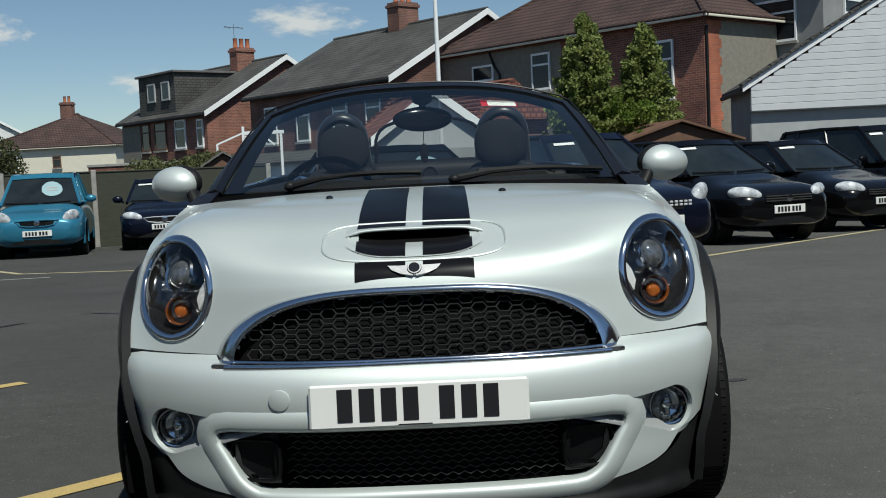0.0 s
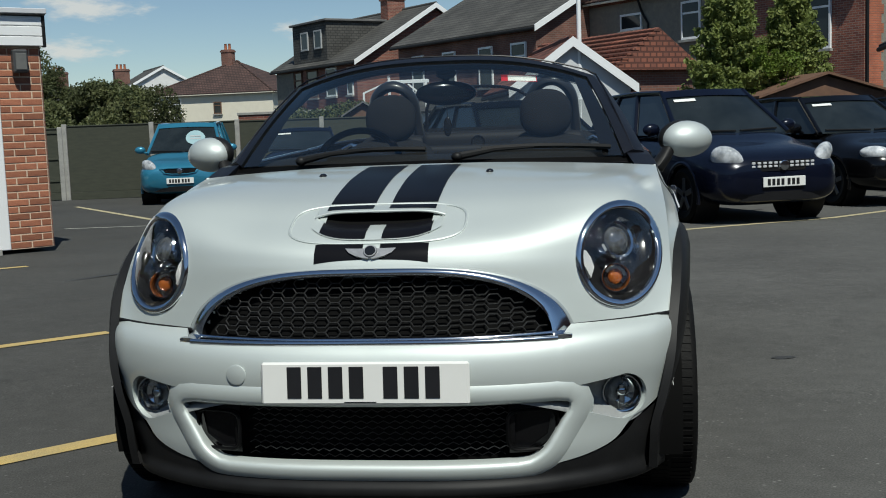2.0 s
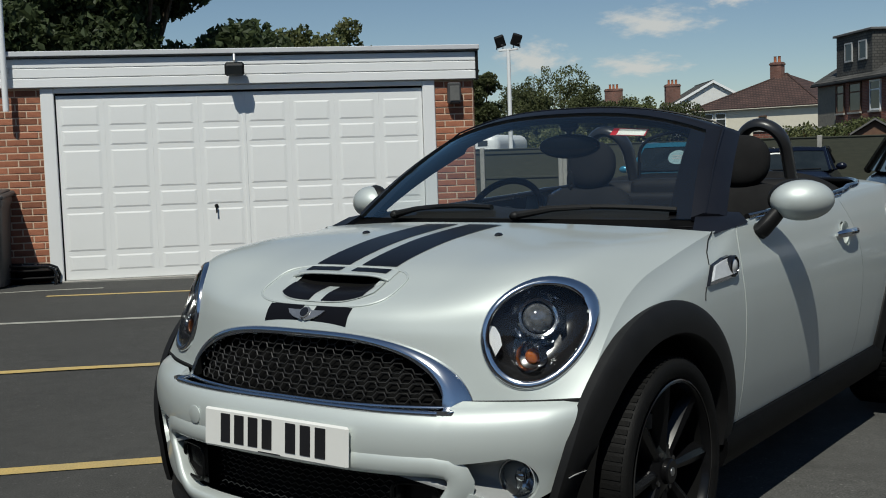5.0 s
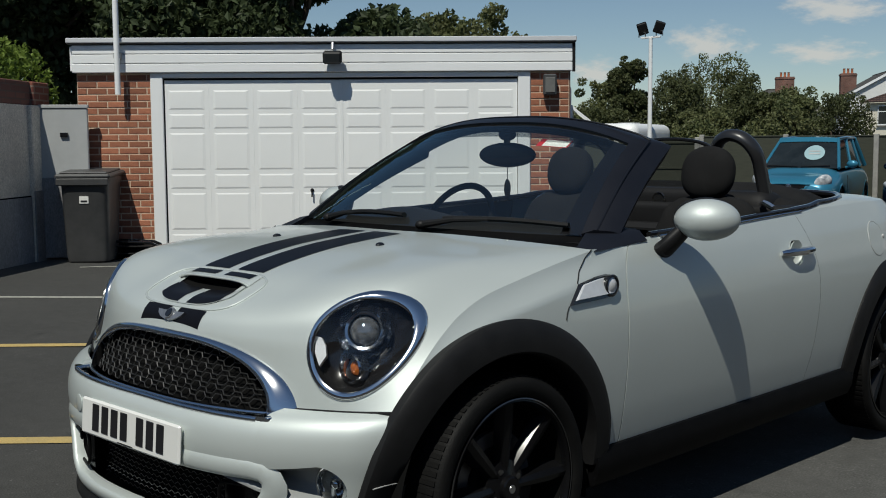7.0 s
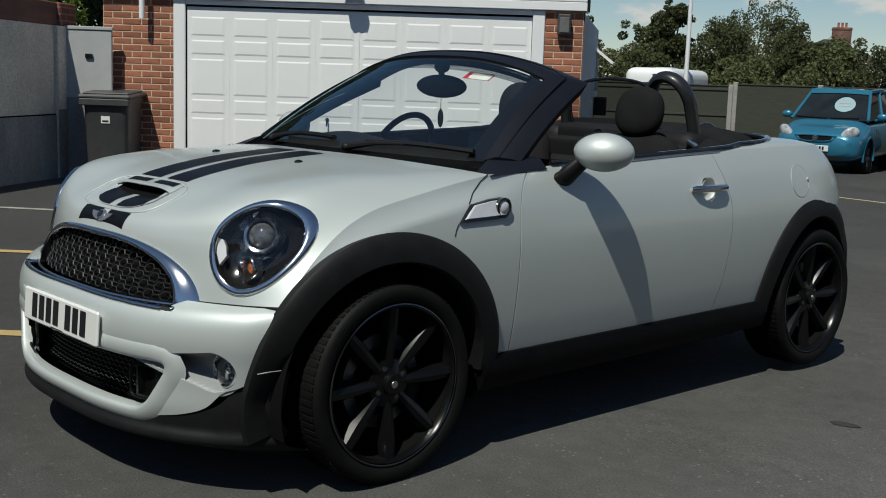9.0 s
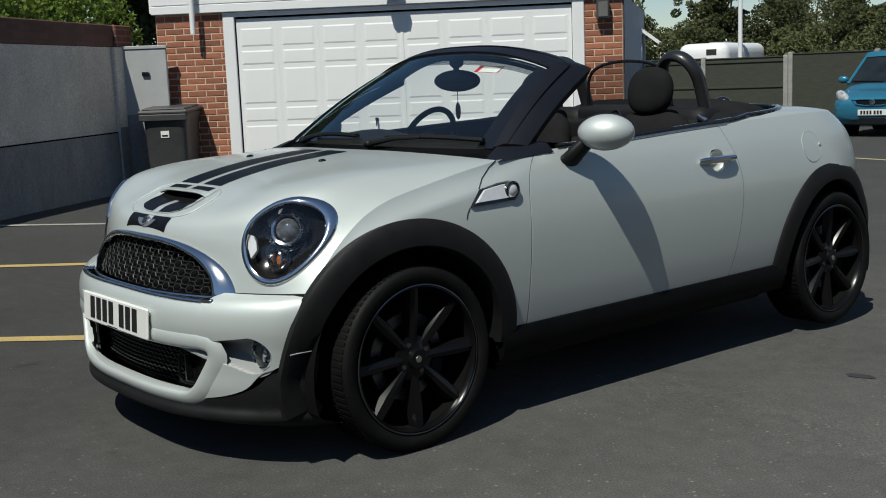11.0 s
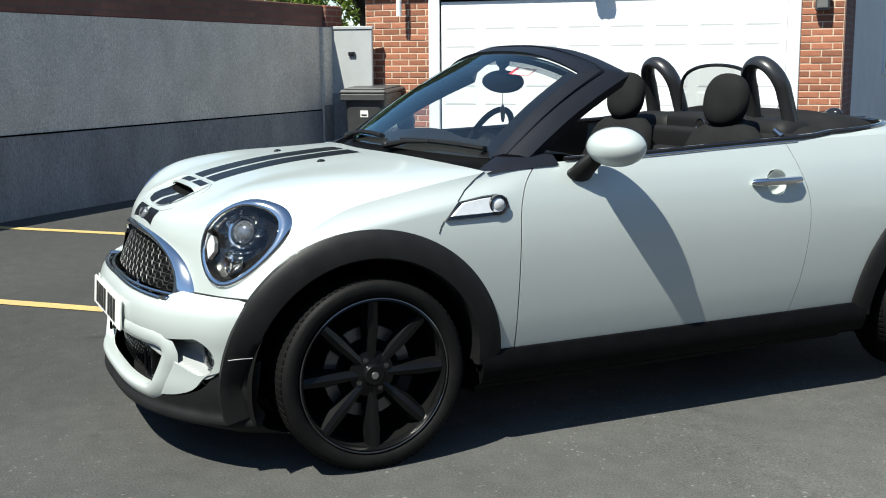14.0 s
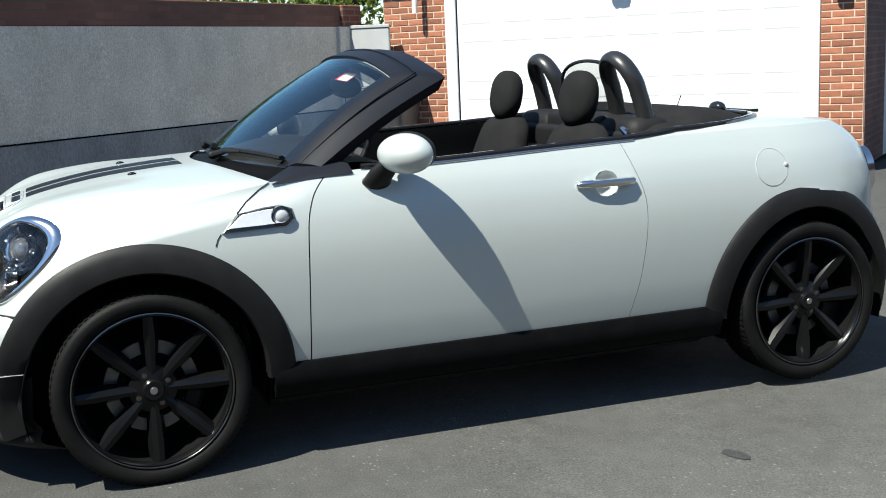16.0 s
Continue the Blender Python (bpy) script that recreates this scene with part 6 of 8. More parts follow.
def build_bumper():
    def quad(u, v):
        z0 = curve_at(WHITE_LOW, abs(2 * u - 1) * 0.79)
        top = 0.572 - 0.024 * min(1.0, max(0.0, (0.512 - abs(2 * u - 1) * 0.79) / 0.02))
        z = z0 + (top - z0) * v
        return ((2 * u - 1) * 0.974 * curve_at(BUMP_W, z), z)
    s = sheet(lambda x, z: (x, bumper_y(x, z), z), quad, 150, 44, (taper_hole, low_grille), 0.014)
    bump = mini("front_bumper", s, PAINT, None, "pearl white front bumper", 45)
    # slim chrome strip under the grille, turned up at its ends
    strip = []
    for i in range(61):
        x = -0.470 + 0.94 * i / 60
        z = 0.549
        strip.append((x, bumper_y(x, 0.55) - 0.001, z))
    mini("grille_strip", Shape().tube(strip, 0.0075, 8), CHROME, bump, "slim chrome strip under the grille", 60)
    # framed cooling ducts at both ends of the lower intake
    for sg in (1, -1):
        ring = []
        for k in range(28):
            a = 2 * math.pi * k / 28
            c, q = math.cos(a), math.sin(a)
            x = 0.405 + 0.062 * math.copysign(abs(c) ** 0.45, c)
            z = 0.322 + 0.050 * math.copysign(abs(q) ** 0.45, q)
            ring.append((sg * x, bumper_y(x, z) + 0.022, z))
        mini("duct_frame", Shape().tube(ring, 0.005, 6, closed=True), SILL_BLACK, bump, "black cooling duct frame", 60)
    # raised lip round the lower intake
    n = 110
    path = []
    for i in range(n):
        a = 2 * math.pi * i / n
        d = Vector((math.cos(a) * 5.2, math.sin(a)))
        d.normalize()
        lo, hi = 0.0, 0.8
        for _ in range(30):
            mid = (lo + hi) / 2
            if low_grille(d.x * mid, 0.322 + d.y * mid) < 0:
                lo = mid
            else:
                hi = mid
        path.append((d.x * lo, 0.322 + d.y * lo))
    ring = Shape()
    vs = []
    prof = [(-0.011, 0.035), (-0.010, 0.004), (-0.005, -0.006), (0.006, -0.010), (0.022, -0.0085), (0.038, -0.003), (0.050, 0.006)]
    for i, (x, z) in enumerate(path):
        a, b = Vector(path[i - 1]), Vector(path[(i + 1) % n])
        t = (b - a).normalized()
        o = Vector((t.y, -t.x))
        if o.dot(Vector((x, z - 0.322))) < 0:
            o = -o
        for p, q in prof:
            xx, zz = x + o.x * p, z + o.y * p
            vs.append((xx, bumper_y(xx, max(0.2, zz)) + q, zz))
    m = len(prof)
    ring.add(vs, [(i * m + j, i * m + j + 1, ((i + 1) % n) * m + j + 1, ((i + 1) % n) * m + j) for i in range(n) for j in range(m - 1)])
    mini("intake_lip", ring, PAINT, bump, "white lip round the lower intake", 60)
    # sheet painted near-black as the shade inside the lower intake
    mini("lower_intake_backing", Shape().grid(lambda u, v: (-0.52 + 1.04 * u, 2.70 + 0.08 * (2 * u - 1) ** 2, 0.225 + 0.20 * v), 20, 3), SHADE_BLACK, bump)
    mesh = Shape()
    for r in range(11):
        z = 0.25 + 0.0145 * r
        for k in range(-11, 12):
            x = k * 0.029 + (0.0145 if r % 2 else 0)
            mesh.tube([(x - 0.0145, 2.672 + 0.08 * (x / 0.5) ** 2, z), (x, 2.672 + 0.08 * (x / 0.5) ** 2, z + 0.0072), (x + 0.0145, 2.672 + 0.08 * (x / 0.5) ** 2, z)], 0.0016, 3, caps=False)
    mini("lower_mesh", mesh, GLOSS_BLACK, bump, "fine black mesh", 0, False)
    for sg in (1, -1):
        duct = Shape()
        o = [(0.345, 0.262), (0.40, 0.262), (0.455, 0.30), (0.468, 0.375), (0.455, 0.386), (0.345, 0.386)]
        i_ = [(0.36, 0.276), (0.396, 0.276), (0.44, 0.308), (0.451, 0.368), (0.445, 0.372), (0.36, 0.372)]
        k = len(o)
        vs = [(sg * x, 2.645 + 0.05 * (x / 0.45) ** 2, z) for x, z in o] + [(sg * x, 2.640 + 0.05 * (x / 0.45) ** 2, z) for x, z in i_] + [(sg * x, 2.695, z) for x, z in i_]
        fs = [(a, (a + 1) % k, k + (a + 1) % k, k + a) for a in range(k)] + [(k + a, k + (a + 1) % k, 2 * k + (a + 1) % k, 2 * k + a) for a in range(k)] + [tuple(range(2 * k, 3 * k))]
        mini("brake_duct", duct.add(vs, fs), DUCT_BLACK, bump, "gloss black brake duct", 30)
    # recess and fog lamps
    for sg in (1, -1):
        rec = sheet(lambda x, z: (x, bumper_y(x, z) + 0.004 + 0.075 * min(1.0, max(0.0, -taper_hole(x, z) / 0.022)) ** 0.7, z),
                    lambda u, v: (sg * (0.30 + 0.42 * u), 0.315 + 0.14 * v), 54, 24, (lambda x, z: -taper_hole(x, z) + 0.012,), 0)
        # body-white recess, greyed in colour to hold its shade
        mini("lamp_recess", rec, RECESS_SHADE, bump, "grey recess round the fog lamp", 60)
        c = Vector((sg * 0.626, bumper_y(0.628, 0.386) + 0.046, 0.384))
        d = Vector((sg * 0.10, -1, 0)).normalized().to_track_quat("Z", "Y").to_matrix().to_4x4()
        mt = Matrix.Translation(c) @ d
        fog = mini("fog_lamp", Shape().lathe([(0.052, -0.03), (0.052, 0.0), (0.049, 0.005), (0.046, 0.004), (0.044, -0.006)], 28, mt), REFLECTOR, bump, "round clear fog lamp")
        mini("reflector", Shape().lathe([(0.045, -0.004), (0.036, -0.024), (0.014, -0.034), (0.0, -0.034)], 24, mt), REFLECTOR, fog)
        mini("bulb_shield", Shape().box((-0.008, -0.03, -0.03), (0.008, 0.02, -0.006), 0.003, mt).ball((0, 0, 0), (0.016, 0.016, 0.01), 12, 8, mt @ pose(0, 0, -0.014)), REFLECTOR, fog)
        mini("lens", Shape().lathe([(0.045, 0.0), (0.03, 0.010), (0.012, 0.014), (0.0, 0.0145)], 24, mt), LENS, fog)
    mini("tow_cover", Shape().lathe([(0.026, 0.0), (0.026, 0.003), (0.024, 0.004), (0.0, 0.004)], 24, Matrix.Translation((-0.333, bumper_y(-0.333, 0.455), 0.475)) @ pose(0, 0, 0, 90, 0, -8)), PAINT, bump, "round tow-eye cover")
    # black valance with splitter
    VD = [(0.125, 0.10), (0.15, 0.03), (0.165, -0.008), (0.185, -0.014), (0.205, -0.004), (0.25, 0.004), (0.40, 0.012)]
    def vq(u, v):
        z1 = curve_at(WHITE_LOW, abs(2 * u - 1) * 0.79) + 0.004
        z = 0.135 + (z1 - 0.135) * v
        return ((2 * u - 1) * (curve_at(BUMP_W, max(z, 0.25)) + 0.004), z)
    def vs_(x, z):
        return (x, bumper_y(x, max(0.21, z)) + curve_at(VD, z), z)
    mini("front_valance", sheet(vs_, vq, 110, 20, (), 0), BLACK_PLASTIC, None, "matt black front valance and splitter", 50)
    def under(u, v):
        x, y, z = vs_(*vq(u, 0.0))
        return (x * (1 - 0.1 * v), y + (3.02 - y) * v, z + 0.01 * v)
    mini("undertray", Shape().grid(under, 60, 4), BLACK_PLASTIC, None, "black undertray")
    # number plate, lettering as plain bars
    tilt = pose(0, 2.598, 0.458, -4)
    pl = mini("number_plate", Shape().box((-0.26, -0.006, -0.053), (0.26, 0.006, 0.053), 0.006, tilt), WHITE_PLATE, bump, "white number plate with black bars")
    x = -0.193
    for i in range(7):
        mini("plate_bar", Shape().box((x, -0.0085, -0.036), (x + 0.036, -0.0062, 0.042), 0.002, tilt), PLATE_BLACK, pl)
        x += 0.052 if i != 3 else 0.085
    mini("maker_line", Shape().box((-0.05, -0.0075, -0.0475), (0.03, -0.0061, -0.0445), 0.0, tilt), PLATE_BLACK, pl, smooth=0)


# grey for the shaded fog lamp recess, which is body white
RECESS_SHADE = material("grey_recess_paint", (0.30, 0.31, 0.31), (0.25, 0.26, 0.26), scale=6, rough=0.5)
DUCT_BLACK = material("duct_black", (0.004, 0.004, 0.0045), (0.006, 0.006, 0.0065), rough=0.22, spec=0.3)
GREY_TRIM = material("grey_recess_plastic", (0.50, 0.50, 0.49), (0.43, 0.43, 0.42), scale=8, rough=0.4)
build_bumper()


# headlamps
def headlamp(sg):
    # the ring is an upright oval from the front, laid on the wing's skin
    def skin(a, k):
        x, z = sg * (HL_X + HL_AX * k * math.cos(a)), HL_Z + HL_AZ * k * math.sin(a)
        q = BONNET_SKIN.ray_cast(Vector((x, 2.4, z)), Vector((0, 1, 0)), 1.0)[0]
        return q if q else Vector((x, 2.95, z))
    rim = [skin(2 * math.pi * i / 48, 1.0) for i in range(48)]
    mid = sum(rim, Vector()) / 48
    up = (rim[12] - rim[36]).normalized()
    out = (rim[0] - rim[24]) - up * (rim[0] - rim[24]).dot(up)
    half_out, half_up = out.length / 2, (rim[12] - rim[36]).length / 2
    out.normalize()
    nrm = out.cross(up).normalized()
    nrm = nrm if nrm.y < 0 else -nrm
    base = mid

    def ell(k, h, a):
        i_ = int(round(a / (2 * math.pi) * 48)) % 48
        if k > 0.95:
            return skin(a, k) + nrm * h
        f = k / 0.95
        q = mid + (skin(a, 0.95) - mid) * f
        return q + nrm * (h + 0.010 * (1 - f * f))
    n = 48

    def rings(rows):
        vs = [ell(k, h, 2 * math.pi * i / n) for k, h in rows for i in range(n)]
        fs = [(r * n + i, r * n + (i + 1) % n, (r + 1) * n + (i + 1) % n, (r + 1) * n + i) for r in range(len(rows) - 1) for i in range(n)]
        return Shape().add(vs, fs)
    lamp = mini("headlamp", rings([(1.085, -0.010), (1.07, 0.003), (1.04, 0.008), (1.0, 0.009), (0.951, 0.008), (0.91, 0.005), (0.90, -0.010)]), CHROME, None, "oval headlamp with chrome ring and black inside", 60)
    mini("housing", rings([(0.915, -0.002), (0.88, -0.016), (0.80, -0.030), (0.4, -0.042), (0.0, -0.042)]), GLOSS_BLACK, lamp, "gloss black lamp housing", 50)
    lens = mini("lens", rings([(0.912, 0.002), (0.86, 0.007), (0.70, 0.012), (0.45, 0.016), (0.2, 0.018), (0.0, 0.018)]), HEAD_LENS, lamp, "clear domed lens", 60)
    lens.visible_shadow = False

    def place(p, q, h):
        m = nrm.to_track_quat("Z", "Y").to_matrix().to_4x4()
        return Matrix.Translation(base + out * p + up * q + nrm * h) @ m
    pm = place(-0.004, 0.038, -0.024)
    pr = mini("projector", Shape().lathe([(0.052, -0.02), (0.054, 0.018), (0.050, 0.024), (0.043, 0.022), (0.040, 0.008)], 28, pm), REFLECTOR, lamp, "bright projector surround")
    mini("projector_lens", Shape().ball((0, 0, 0), (0.039, 0.039, 0.026), 20, 12, pm @ pose(0, 0, 0.010)), DARK_LENS, pr)
    bowl = Shape()
    k = 18
    vs = [pm @ Vector((r * math.cos(2 * math.pi * (i + o) / k), r * math.sin(2 * math.pi * (i + o) / k), h + 0.006 * ((i * 7) % 3 - 1))) for r, h, o in ((0.053, -0.012, 0.0), (0.064, 0.004, 0.5), (0.072, 0.016, 0.0)) for i in range(k)]
    fs = [(q * k + i, q * k + (i + 1) % k, (q + 1) * k + (i + 1) % k, (q + 1) * k + i) for q in range(2) for i in range(k) if (i * 5) % 7 < 5]
    mini("facet_bowl", bowl.add(vs, fs), REFLECTOR, pr, "faceted bright bowl", 0)
    ahead = Vector((0.06 * sg, -1, 0.05)).normalized().to_track_quat("Z", "Y").to_matrix().to_4x4()
    im = Matrix.Translation(base + out * -0.006 + up * -0.062 + nrm * -0.012) @ ahead
    ind = mini("indicator", Shape().lathe([(0.039, -0.022), (0.039, 0.008), (0.036, 0.012), (0.033, 0.006), (0.028, -0.018), (0.0, -0.022)], 24, im), REFLECTOR, lamp)
    mini("amber_bulb", Shape().ball((0, 0, 0), (0.020, 0.020, 0.012), 16, 10, im @ pose(0, 0, -0.014)), AMBER, ind, "amber indicator")
    wedge = [(-0.92, -0.06), (-0.80, -0.06), (-0.68, -0.18), (-0.60, -0.36), (-0.68, -0.58), (-0.84, -0.36)]
    vs = [base + out * (half_out * a) + up * (half_up * b) + nrm * -0.004 for a, b in wedge]
    vs += [v - nrm * 0.02 for v in vs]
    k = len(wedge)
    mini("side_reflector", Shape().add(vs, [tuple(range(k))] + [(i, (i + 1) % k, k + (i + 1) % k, k + i) for i in range(k)]), LAMP_WHITE, lamp, smooth=0)


LAMP_WHITE = material("bright_lamp_reflector", (0.8, 0.81, 0.82), (0.7, 0.71, 0.72), scale=30, rough=0.3, metal=0.35)
DARK_LENS = material("dark_lens_glass", (0.10, 0.105, 0.11), (0.30, 0.31, 0.32), scale=60, rough=0.05, coat=1.0, metal=0.6)
headlamp(1)
headlamp(-1)

# side scuttle panel, door, rear quarter
Y_A = [(0.33, 3.60), (0.55, 3.545), (0.69, 3.557), (0.80, 3.613), (0.94, 3.698), (0.96, 3.71)]
Y_D = [(0.33, 3.787), (0.55, 3.790), (0.784, 3.802), (0.87, 3.826), (0.92, 3.862), (0.96, 3.91)]
Y_R = [(0.33, 4.972), (0.5, 5.015), (0.752, 5.038), (0.92, 4.99), (1.0, 4.96)]
for sg in (1, -1):
    def surf(y, z, sg=sg):
        return (sg * side_x(y, z), y, z)

    def surf_scuttle(y, z, sg=sg):
        a, b = curve_at(Y_A, z), curve_at(Y_D, z)
        f = min(1.0, max(0.0, (y - a) / (b - a)))
        d = max(0.0, bonnet_y(0.765, min(max(y, 2.906), 3.70)).z - z)
        wing = 0.765 + (side_x(y, z) - 0.765) * min(1.0, d / 0.07)
        return (sg * (wing + (side_x(y, z) - wing) * f * f * (3 - 2 * f)), y, z)

    def q_scuttle(u, v):
        z = 0.336 + (0.927 - 0.336) * v
        a, b = curve_at(Y_A, z) + 0.004, curve_at(Y_D, z) - 0.003
        return (a + (b - a) * u, z)
    sc = mini("side_scuttle", sheet(surf_scuttle, q_scuttle, 14, 40, (disc(FRONT_AXLE, HUB_Z, 0.44),)), PAINT, None, "white panel with chrome side repeater")

    for run in (((3.690, 0.926), (3.655, 0.905), (3.610, 0.872), (3.576, 0.840)), ((3.519, 0.781), (3.507, 0.764), (3.500, 0.745))):
        gap = [surf_scuttle(y, z) for y, z in run]
        mini("shut_line", Shape().tube([(x + sg * 0.0008, y, z) for x, y, z in gap], 0.0018, 6), DARK_INTERIOR, sc, "dark shut line")

    def q_door(u, v):
        a, b = curve_at(Y_D, 0.336 + 0.6 * v), curve_at(Y_R, 0.336 + 0.64 * v)
        y = a + (b - a) * u
        z = 0.336 + (curve_at(BELT, y) - 0.336) * v
        return (curve_at(Y_D, z) + 0.002 + (curve_at(Y_R, z) - curve_at(Y_D, z) - 0.0032) * u, z)
    door = mini("door", sheet(surf, q_door, 60, 48, (disc(4.885, 0.832, 0.047),), 0.008), PAINT, None, "pearl white car door")
    # repeater: chrome wedge with a round clear lamp
    wd = [(3.520, 0.782), (3.575, 0.838), (3.66, 0.852), (3.715, 0.856), (3.752, 0.842), (3.757, 0.812), (3.73, 0.79), (3.66, 0.786)]
    k = len(wd)
    cy, cz = sum(a for a, _ in wd) / k, sum(b for _, b in wd) / k
    vs = [(sg * (side_x(a, b) + 0.001), a, b) for a, b in wd] + [(sg * (side_x(a, b) + 0.009), cy + (a - cy) * 0.95, cz + (b - cz) * 0.92) for a, b in wd]
    rep = mini("repeater_bezel", Shape().add(vs, [tuple(range(k, 2 * k))] + [(i, (i + 1) % k, k + (i + 1) % k, k + i) for i in range(k)]), GLOSS_BLACK, sc, "black edged repeater bezel", 30)
    vs = [(sg * (side_x(a, b) + 0.0125), cy + (a - cy) * 0.82, cz + (b - cz) * 0.66 + 0.003) for a, b in wd] + [(sg * (side_x(a, b) + 0.008), cy + (a - cy) * 0.88, cz + (b - cz) * 0.74 + 0.003) for a, b in wd]
    mini("repeater_plate", Shape().add(vs, [tuple(range(k))] + [(i, (i + 1) % k, k + (i + 1) % k, k + i) for i in range(k)]), LAMP_WHITE, rep, "bright chrome plate", 30)
    rm = Matrix.Translation((sg * (side_x(3.71, 0.823) + 0.012), 3.712, 0.823)) @ pose(0, 0, 0, 0, 90 * sg, 0)
    mini("repeater_ring", Shape().lathe([(0.033, -0.008), (0.033, 0.006), (0.028, 0.009), (0.026, 0.003)], 24, rm), GLOSS_BLACK, rep)
    mini("repeater_lamp", Shape().lathe([(0.027, 0.0), (0.018, 0.008), (0.0, 0.011)], 20, rm), LAMP_WHITE, rep, "round clear repeater lamp")
    # handle with its bowl
    hx = side_x(4.875, 0.835)
    bowl = Shape().lathe([(0.0475, 0.0), (0.0455, -0.004), (0.038, -0.014), (0.02, -0.021), (0.0, -0.023)], 28, Matrix.Translation((sg * hx, 4.885, 0.832)) @ pose(0, 0, 0, 0, 90 * sg, 0))
    mini("handle_bowl", bowl, PAINT, door, "round recessed handle bowl", 60)
    bar = [(sg * (side_x(y, 0.838) + o), y, 0.838) for y, o in ((4.765, 0.006), (4.78, 0.016), (4.83, 0.023), (4.89, 0.025), (4.95, 0.022), (4.985, 0.014), (4.992, 0.005))]
    mini("door_handle", Shape().tube(bar, [0.008, 0.013, 0.015, 0.015, 0.015, 0.013, 0.009], 10), CHROME, door, "chrome bar handle")
    # waist trim
    trim = [(sg * (side_x(y, curve_at(BELT, y)) - 0.004), y, curve_at(BELT, y) + 0.006) for y in (4.0 + 1.03 * i / 40 for i in range(41))]
    mini("waist_seal", Shape().tube(trim, 0.010, 8), GLOSS_BLACK, door, "dark waist seal")
    trim = [(sg * (side_x(y, curve_at(BELT, y)) + 0.003), y, curve_at(BELT, y) - 0.004) for y in (4.05 + 0.98 * i / 40 for i in range(41))]
    mini("waist_trim", Shape().tube(trim, 0.0055, 8), CHROME, door, "chrome waist strip")


REAR_Y = [(0.28, 6.24), (0.36, 6.31), (0.45, 6.34), (0.55, 6.335), (0.61, 6.295), (0.75, 6.285), (0.88, 6.24), (0.95, 6.17), (1.0, 6.08)]


def rear_at(s, z):
    """Outline of the tail at height z; s from 0 (behind the door) to 1 (middle of the tail)."""
    y0, ys = curve_at(Y_R, z) + 0.0005, 5.60
    hw = curve_at(SIDE, z) - 0.004
    if s < 0.3:
        y = y0 + (ys - y0) * s / 0.3
        return (hw + 0.004 * (1 - s / 0.3), y)
    a = (s - 0.3) / 0.7 * math.pi / 2
    return (hw * max(0.0, math.cos(a)) ** (2 / 4.6), ys + (curve_at(REAR_Y, z) - ys) * math.sin(a) ** (2 / 2.5))


def tail_top(s):
    return 0.976 + 0.012 * min(1, s / 0.3) if s < 0.3 else 0.988 - 0.006 * (s - 0.3)


